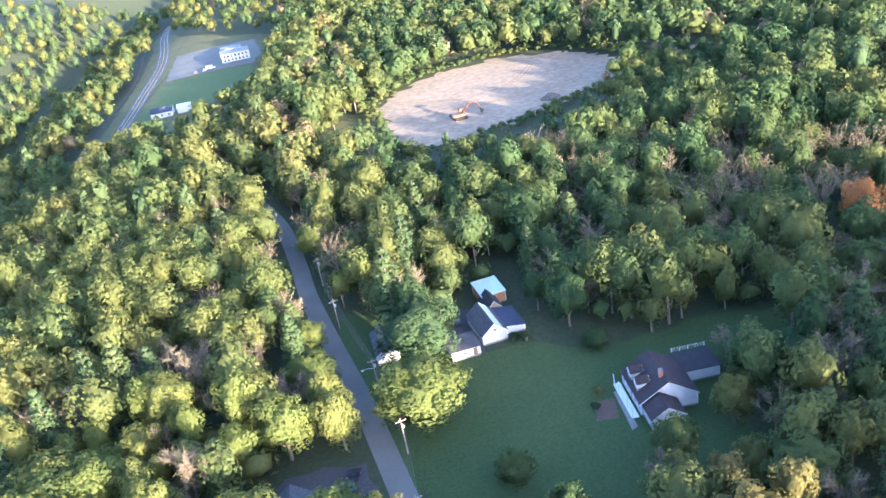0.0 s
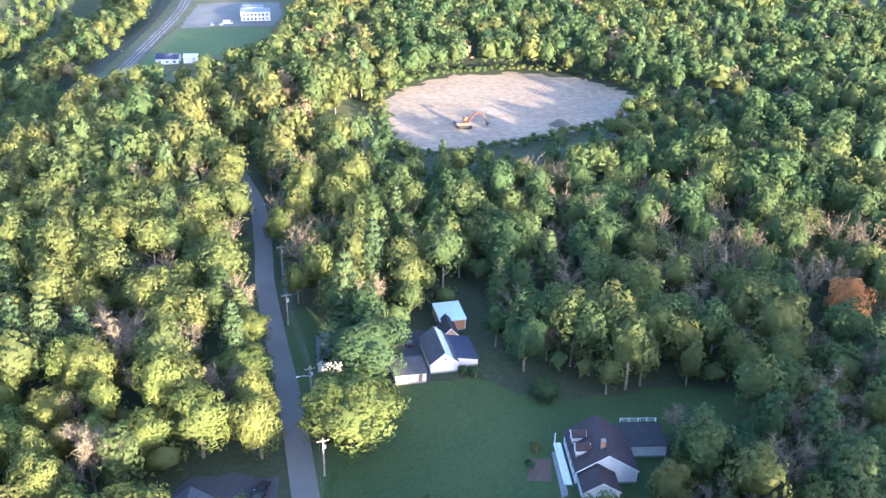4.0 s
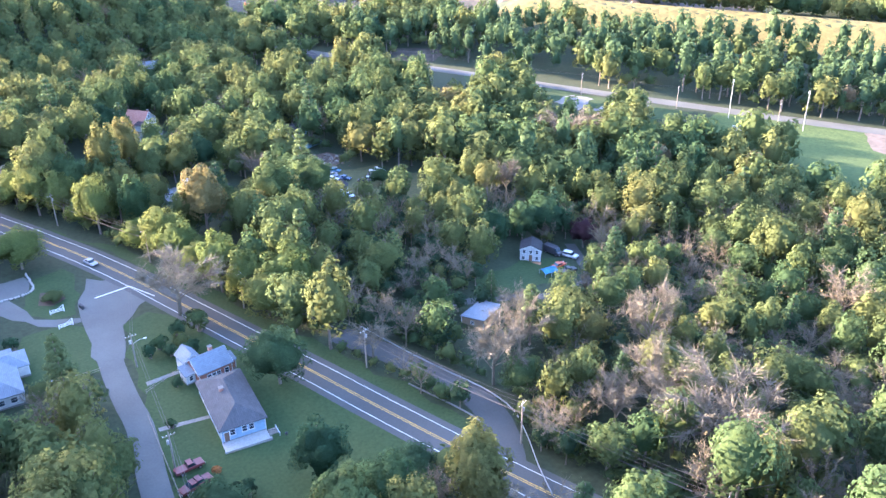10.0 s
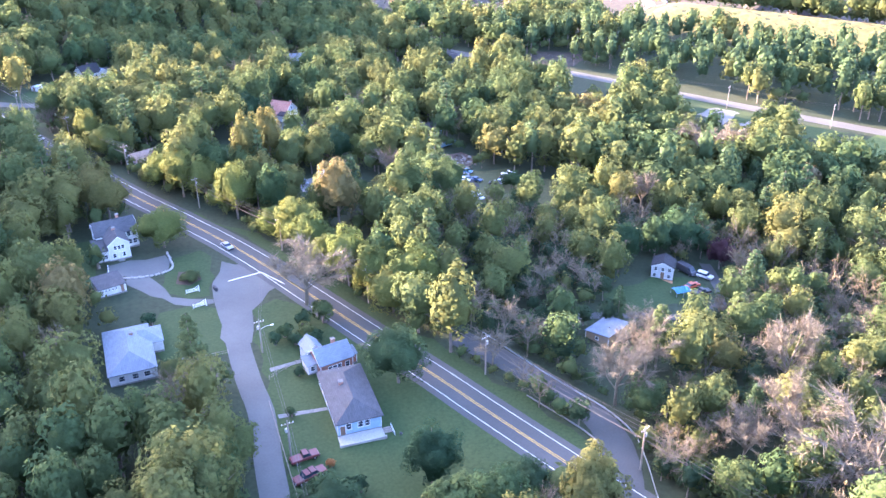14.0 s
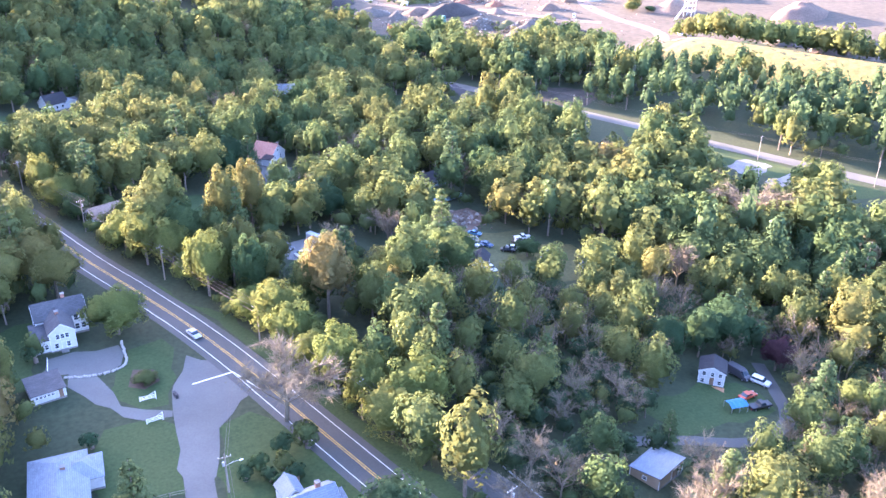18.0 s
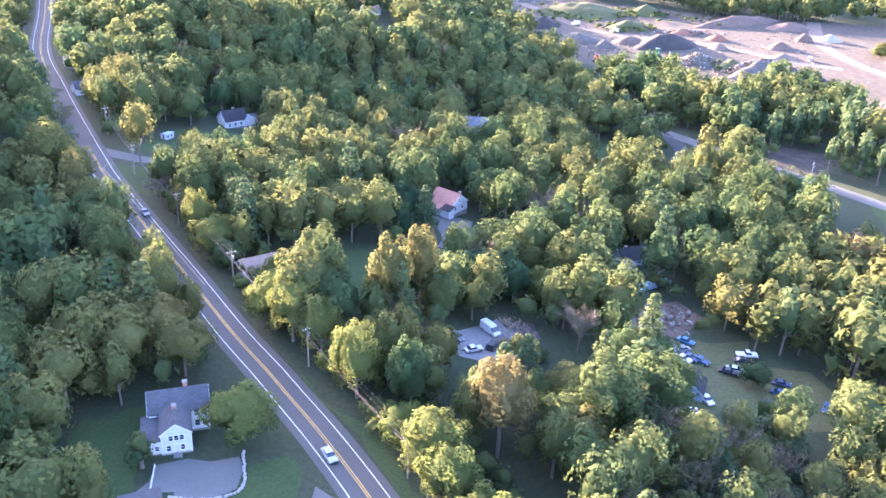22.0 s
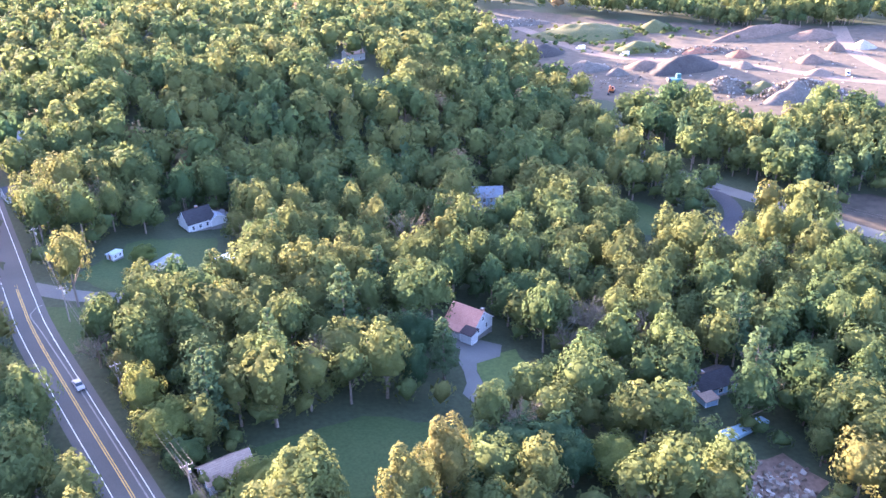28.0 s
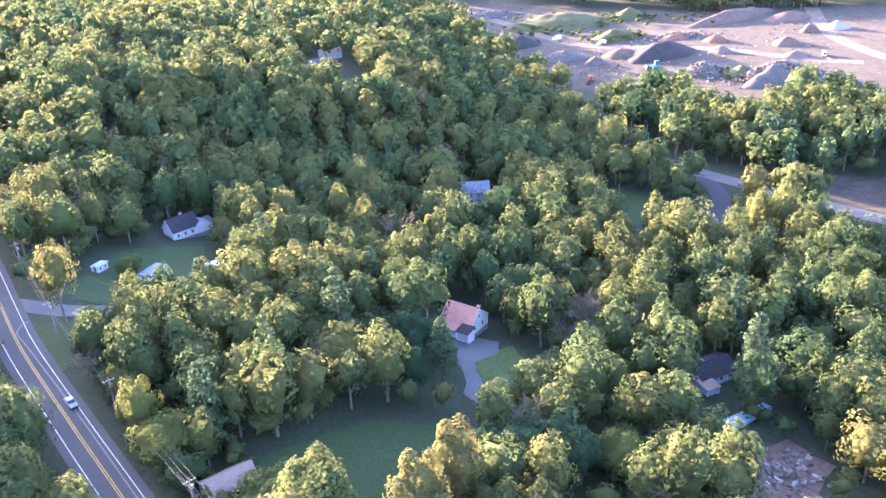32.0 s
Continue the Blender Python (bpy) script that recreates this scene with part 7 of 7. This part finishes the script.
def tree_thing(kind, proto, leaf, bark, label, group):
    """One tree as a thing with its trunk and crown; placed later by copies."""
    top = new(kind)
    crown, wood = proto
    if wood is not None:
        new("trunk", tri_mesh("trunk", wood[0], wood[1], M[bark])).parent = top
    if crown is not None:
        new("crown", tri_mesh("crown", crown[0], crown[1], M[leaf], None, crown[2])).parent = top
    return tagged(top, label, "tree", group)


def at_ground(x, y, turn=0.0, wide=1.0, tall=1.0, sink=0.0):
    return Matrix.Translation((x, y, gz(x, y) - sink)) @ Matrix.Rotation(turn, 4, "Z") @ Matrix.Diagonal((wide, wide, tall, 1))


def put_trees(masters, spots, r):
    """The master stands at the first place, copies at the others."""
    used = set()
    for x, y in spots:
        k = int(r.integers(0, len(masters)))
        tall = r.triangular(0.62, 1.0, 1.28) * float(vigour(x, y))
        m = at_ground(x, y, r.uniform(0, 6.28), tall ** 0.8 * r.uniform(0.88, 1.2), tall)
        if k in used:
            copy_thing(masters[k], m)
        else:
            masters[k].matrix_basis = m
            used.add(k)


near_leaf = [broadleaf(11 + k, 18 + 4 * (k % 3), 3000, 0.29, h, w, 2) for k, (h, w) in enumerate(((16, 9), (18, 10.5), (19, 12), (17, 13.5), (18.5, 11), (17, 15), (21, 10), (20, 13)))]
near_pine = [pine(31 + k, 40, 1500, 0.32) for k in range(3)]
near_bare = [bare(51 + k, 260, 0.17, 15, 11, 38) for k in range(4)]
grade_leaf = [[broadleaf(71 + k, 16, 960, 0.43, 16.5 + 1.7 * (k % 3), 10 + 1.6 * (k % 4)) for k in range(7)], [broadleaf(81 + k, 12, 300, 0.72, 16 + k % 4, 10.5 + k % 3) for k in range(6)], [broadleaf(91 + k, 12, 105, 1.12, 17, 12) for k in range(6)]]
grade_pine = [[pine(101 + k, 28, 600, 0.46) for k in range(3)], [broadleaf(111 + k, 18, 210, 0.66, 20, 7.5) for k in range(3)], [broadleaf(121 + k, 14, 90, 0.95, 20, 8) for k in range(3)]]
grade_bare = [[bare(131 + k, 150, 0.24, 15, 11, 7) for k in range(3)], [broadleaf(141 + k, 14, 170, 0.7, 15, 10.5) for k in range(2)], [broadleaf(151 + k, 10, 80, 1.1, 15, 12) for k in range(2)]]
shrub = [broadleaf(161 + k, 6, 64, 0.34, 4.8, 5.4) for k in range(3)]

tr = np.random.default_rng(5)
rings = stand(9, [(60, 290, 8.3), (290, 430, 8.8), (430, 700, 10.2), (700, 1080, 17.0)])
X, Y, D = rings[0]
# two rows that close over the north highway
row = smooth_line(HIGHWAY, 6.5)
row = row[(row[:, 1] > 64) & (row[:, 1] < 408)]
jit = tr.uniform(-1.2, 1.2, (2, len(row)))
X = np.concatenate([X, row[:, 0] + 7.2 + jit[0], row[:, 0] - 7.6 + jit[1]])
Y = np.concatenate([Y, row[:, 1] + jit[1], row[:, 1] + jit[0]])
D = np.concatenate([D, np.hypot(row[:, 0], row[:, 1]), np.hypot(row[:, 0], row[:, 1]) + 30])
pn = is_pine(X, Y, tr)
br = is_bare(X, Y, tr) & ~pn
lf = ~pn & ~br
# most north-west trees take the yellow leaf, which paints sunlight on them
gold = (X < -24) & (Y > 60) & (Y < 330) & (tr.random(X.shape) < 0.75)
things = [
    ("broadleaf_tree", lf & ~gold, 210, near_leaf, "leaf", "bark", "tall broadleaf tree with a rounded green crown, in the woods", "broadleaf trees of the woods"),
    ("broadleaf_tree", lf & gold, 90, near_leaf[1:6], "leaf_yellow", "bark", "broadleaf tree with a crown coloured yellow-green as if sunlit, in the woods", "yellow-green trees of the woods"),
    ("pine_tree", pn, 110, near_pine, "pine", "bark", "tall dark green pine with tiered boughs", "pines of the woods"),
    ("thin_tree", br, 190, near_bare, "twig", "pale_bark", "thin half-bare tree with pale limbs and sparse brown leaves", "half-bare trees of the woods"),
]
for kind, mask, limit, protos, leaf, bark, label, group in things:
    idx = np.where(mask)[0]
    idx = idx[np.argsort(D[idx])]
    masters = [tree_thing(kind, p, leaf, bark, label, group) for p in protos]
    put_trees(masters, [(X[i], Y[i]) for i in idx[:limit]], tr)
    rest = idx[limit:]
    grade = {"broadleaf_tree": grade_leaf, "pine_tree": grade_pine, "thin_tree": grade_bare}[kind][0]
    heap(kind.replace("tree", "woods"), grade, X[rest], Y[rest], tr, leaf + "_far", {"leaf": "dense green broadleaf woods", "leaf_yellow": "dense broadleaf woods coloured yellow-green as if sunlit", "pine": "dark pine woods", "twig": "drifts of thin half-bare brown trees"}[leaf])
for g, ring in ((1, 1), (2, 2), (2, 3)):
    X, Y, D = rings[ring]
    pn = is_pine(X, Y, tr)
    br = is_bare(X, Y, tr) & ~pn & (tr.random(X.shape) < 0.4)
    lf = ~pn & ~br
    heap("far_broadleaf_woods", grade_leaf[g], X[lf], Y[lf], tr, "leaf_far", "far green broadleaf woods with touches of yellow", 1.08, g < 2)
    heap("far_pine_woods", grade_pine[g], X[pn], Y[pn], tr, "pine_far", "far dark pine woods", 1.05, g < 2)
    heap("far_brown_woods", grade_bare[g], X[br], Y[br], tr, "twig_far", "far brown thinning woods", 1.0, g < 2)

# thicket of bare trees in the hollow
hx, hy = np.meshgrid(np.arange(-172, -66, 6.4), np.arange(-232, -92, 6.4))
hx, hy = (hx + tr.uniform(-2.6, 2.6, hx.shape)).ravel(), (hy + tr.uniform(-2.6, 2.6, hy.shape)).ravel()
ok = free_of(hx, hy) & (np.hypot(hx + 118, (hy + 158) * 0.8) < 58) & (tr.random(hx.shape) < 0.3)
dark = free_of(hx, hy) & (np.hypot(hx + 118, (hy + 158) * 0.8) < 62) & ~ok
# undergrowth in the darkened leaf colour, for the shade under the thicket
heap("hollow_undergrowth", grade_leaf[1], hx[dark], hy[dark], tr, "leaf_dark_far", "young green trees under the thicket, darkened to stand for shade", 0.55)
heap("thin_thicket", grade_bare[0], hx[ok], hy[ok], tr, "twig_far", "thicket of half-bare grey trees in the hollow", 0.8)

# woods out of view behind the flight, also over the added shade hills
ux, uy = np.meshgrid(np.arange(-60, 330, 14), np.arange(-420, 130, 14))
ux = (ux + tr.uniform(-5, 5, ux.shape)).ravel()
uy = (uy + tr.uniform(-5, 5, uy.shape)).ravel()
ok = free_of(ux, uy) & ((ux > 66) | ((uy > -88) & (uy < 92) & (ux > -52)))
for X, Y, D in rings[:2]:
    ok &= np.array([np.min(np.abs(X - a) + np.abs(Y - b)) > 9 for a, b in zip(ux, uy)])
heap("hillside_woods", grade_leaf[2], ux[ok], uy[ok], tr, "leaf_far", "green broadleaf woods out of view, also on the added hills", 0.9)

under = stand(23, [(60, 290, 7.6), (290, 430, 9.0)])
under = [np.concatenate(q) for q in zip(*under)]
heap("undergrowth", shrub, under[0], under[1], tr, "leaf_far", "green undergrowth and saplings that fill the gaps of the woods", 1.75, False)
edge = smooth_line(HIGHWAY, 3.1)
edge = edge[(edge[:, 1] > -345) & (edge[:, 1] < 60)]
side = np.gradient(edge, axis=0)
side = np.stack([-side[:, 1], side[:, 0]], 1) / np.linalg.norm(side, axis=1)[:, None]
hx, hy = [], []
for off in (10.5, 13.5, 17.5, 22.0):
    p = edge + side * off * (1 if side[len(side) // 2, 0] < 0 else -1) + tr.normal(0, 0.8, edge.shape)
    ok = (line_distance(p[:, 0], p[:, 1], RAMP) > 5) & (line_distance(p[:, 0], p[:, 1], BEND_ROAD) > 6) & (line_distance(p[:, 0], p[:, 1], MINOR_ROAD) > 5)
    for poly in CLEAR:
        ok &= ~inside(p[:, 0], p[:, 1], poly)
    for fx, fy, fr in FOOT:
        ok &= np.hypot(p[:, 0] - fx, p[:, 1] - fy) > fr * 0.6
    hx.append(p[ok, 0])
    hy.append(p[ok, 1])
heap("hedgerow", shrub, np.concatenate(hx), np.concatenate(hy), tr, "leaf_far", "dense green shrubs along the highway verge", 0.95, False)

# ---- the trees that stand out, on lawns and beside the roads ----
hero_leaf = [broadleaf(201 + k, 24, 3800, 0.26, 16.5, 12, 2) for k in range(3)]
hero_pine = [pine(211 + k, 44, 1800, 0.3) for k in range(2)]
hero_bare = [bare(221 + k, 160, 0.13, 15.5, 11, 84) for k in range(3)]
masters = {}
for k, (kind, x, y, tall, wide, label) in enumerate(HEROES):
    pool_of = {"broadleaf": hero_leaf, "orange": hero_leaf, "pine": hero_pine, "bare": hero_bare}[kind]
    leaf = {"broadleaf": "leaf", "orange": "rust", "pine": "pine", "bare": "twig"}[kind]
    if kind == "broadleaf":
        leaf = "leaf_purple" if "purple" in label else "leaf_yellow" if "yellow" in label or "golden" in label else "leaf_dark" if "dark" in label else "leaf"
    key = (leaf, k % len(pool_of))
    m = at_ground(x, y, k * 1.3, wide, tall, 1.6 * tall if kind in ("broadleaf", "orange") else 0.0)
    if key in masters:
        ob = copy_thing(masters[key], m)
    else:
        ob = tree_thing({"broadleaf": "broadleaf_tree", "orange": "autumn_tree", "pine": "pine_tree", "bare": "bare_tree"}[kind], pool_of[key[1]], leaf, "pale_bark" if kind == "bare" else "bark", label, "")
        ob.matrix_basis = m
        masters[key] = ob
    tagged(ob, label, "tree")

# ---- growth in and behind the quarry ----
qr = np.random.default_rng(77)
spots = np.concatenate([qr.normal((cx, cy), (sx, sy), (n, 2)) for cx, cy, sx, sy, n in ((-222, -742, 17, 10, 210), (-241, -688, 9, 5, 80), (-273, -742, 7, 5, 50), (-268, -580, 6, 4, 16), (-205, -715, 12, 16, 30), (-300, -720, 20, 8, 22), (-284, -572, 12, 5, 8))])
heap("quarry_shrubs", shrub, spots[:, 0], spots[:, 1], qr, "leaf_far", "green shrubs growing over the quarry mounds", 0.8, False)
u = qr.random(46)
heap("quarry_trees", grade_leaf[1], -320 - 95 * u + qr.normal(0, 5, 46), -748 + 26 * u + qr.normal(0, 7, 46), qr, "leaf_far", "yellow-green trees behind the quarry face", 0.8)

# ---- garden bushes ----
bush_kinds = [broadleaf(301 + k, 14, 420, 0.2, 2.6, 3.0) for k in range(3)]
bush_masters = {}
for k, (x, y, q, leaf, label) in enumerate([(-23.1, -172.1, 1.3, "leaf_dark", "thick green shrub beside the lane"), (-26, -174.7, 1.5, "leaf", "thick green shrub beside the lane"), (-27.6, -170.5, 1.2, "leaf_dark", "thick green shrub behind the cottage"),
                                            (-30.7, -173.1, 1.6, "leaf", "thick green shrub under the bare tree"), (-32.2, -169, 1.4, "leaf_dark", "thick green shrub under the bare tree"), (-28.9, -167.7, 1.1, "leaf_dark", "thick green shrub behind the cottage"),
                                            (-36, -178, 1.4, "leaf", "thick green shrub under the bare tree"), (-31, -178.5, 1.2, "leaf_dark", "thick green shrub under the bare tree"), (-24.9, -126.8, .7, "rust", "small red autumn bush on the lawn"),
                                            (-26.6, -119.9, .8, "leaf_dark", "dark garden bush on the lawn"), (-28, -118, 1.0, "leaf_dark", "dark garden bush on the lawn"), (-24.7, -118.3, .8, "leaf", "green garden bush on the lawn"), (-21, -144.4, .55, "leaf", "small garden bush beside the path"),
                                            (-25.5, -158, .7, "leaf_dark", "dark bush beside the cottage"), (3, -191, 1.1, "leaf_dark", "dark bush beside the bungalow lawn"), (-2, -244, 1.3, "leaf_dark", "dark bush behind the farmhouse"), (14, -226, 1.3, "leaf_dark", "round dark bush beside the farmhouse"),
                                            (-70.5, -251.3, 1.2, "rust", "small orange bush beside the lot"), (22, 140, .6, "leaf_dark", "low garden bush beside the house with dormers"), (24, 145, .6, "leaf", "low garden bush beside the house with dormers"), (9, 173, .8, "leaf_dark", "dark hedge bush before the white barn"), (12, 172, .9, "leaf_dark", "dark hedge bush before the white barn")]):
    key = (leaf, k % 3)
    m = at_ground(x, y, k * 1.1, q, q)
    if key in bush_masters:
        ob = copy_thing(bush_masters[key], m)
    else:
        ob = bush_masters[key] = tree_thing("bush", bush_kinds[key[1]], leaf, "bark", label, "")
        ob.matrix_basis = m
    tagged(ob, label, "bush")

# ---- scrub round the sand pit ----
pit = np.array([c[2] for c in COVER if c[0] == "sand_pit"][0], float)
mid = pit.mean(axis=0)
rim = smooth_line([tuple(p) for p in pit] + [tuple(pit[0])], 3.2)
rim = np.concatenate([mid + (rim - mid) * q + qr.normal(0, 1.2, rim.shape) for q in (1.03, 1.08, 1.13)])
heap("pit_scrub", shrub, rim[:, 0], rim[:, 1], qr, "leaf_far", "low green scrub round the sand pit", 0.75, False)
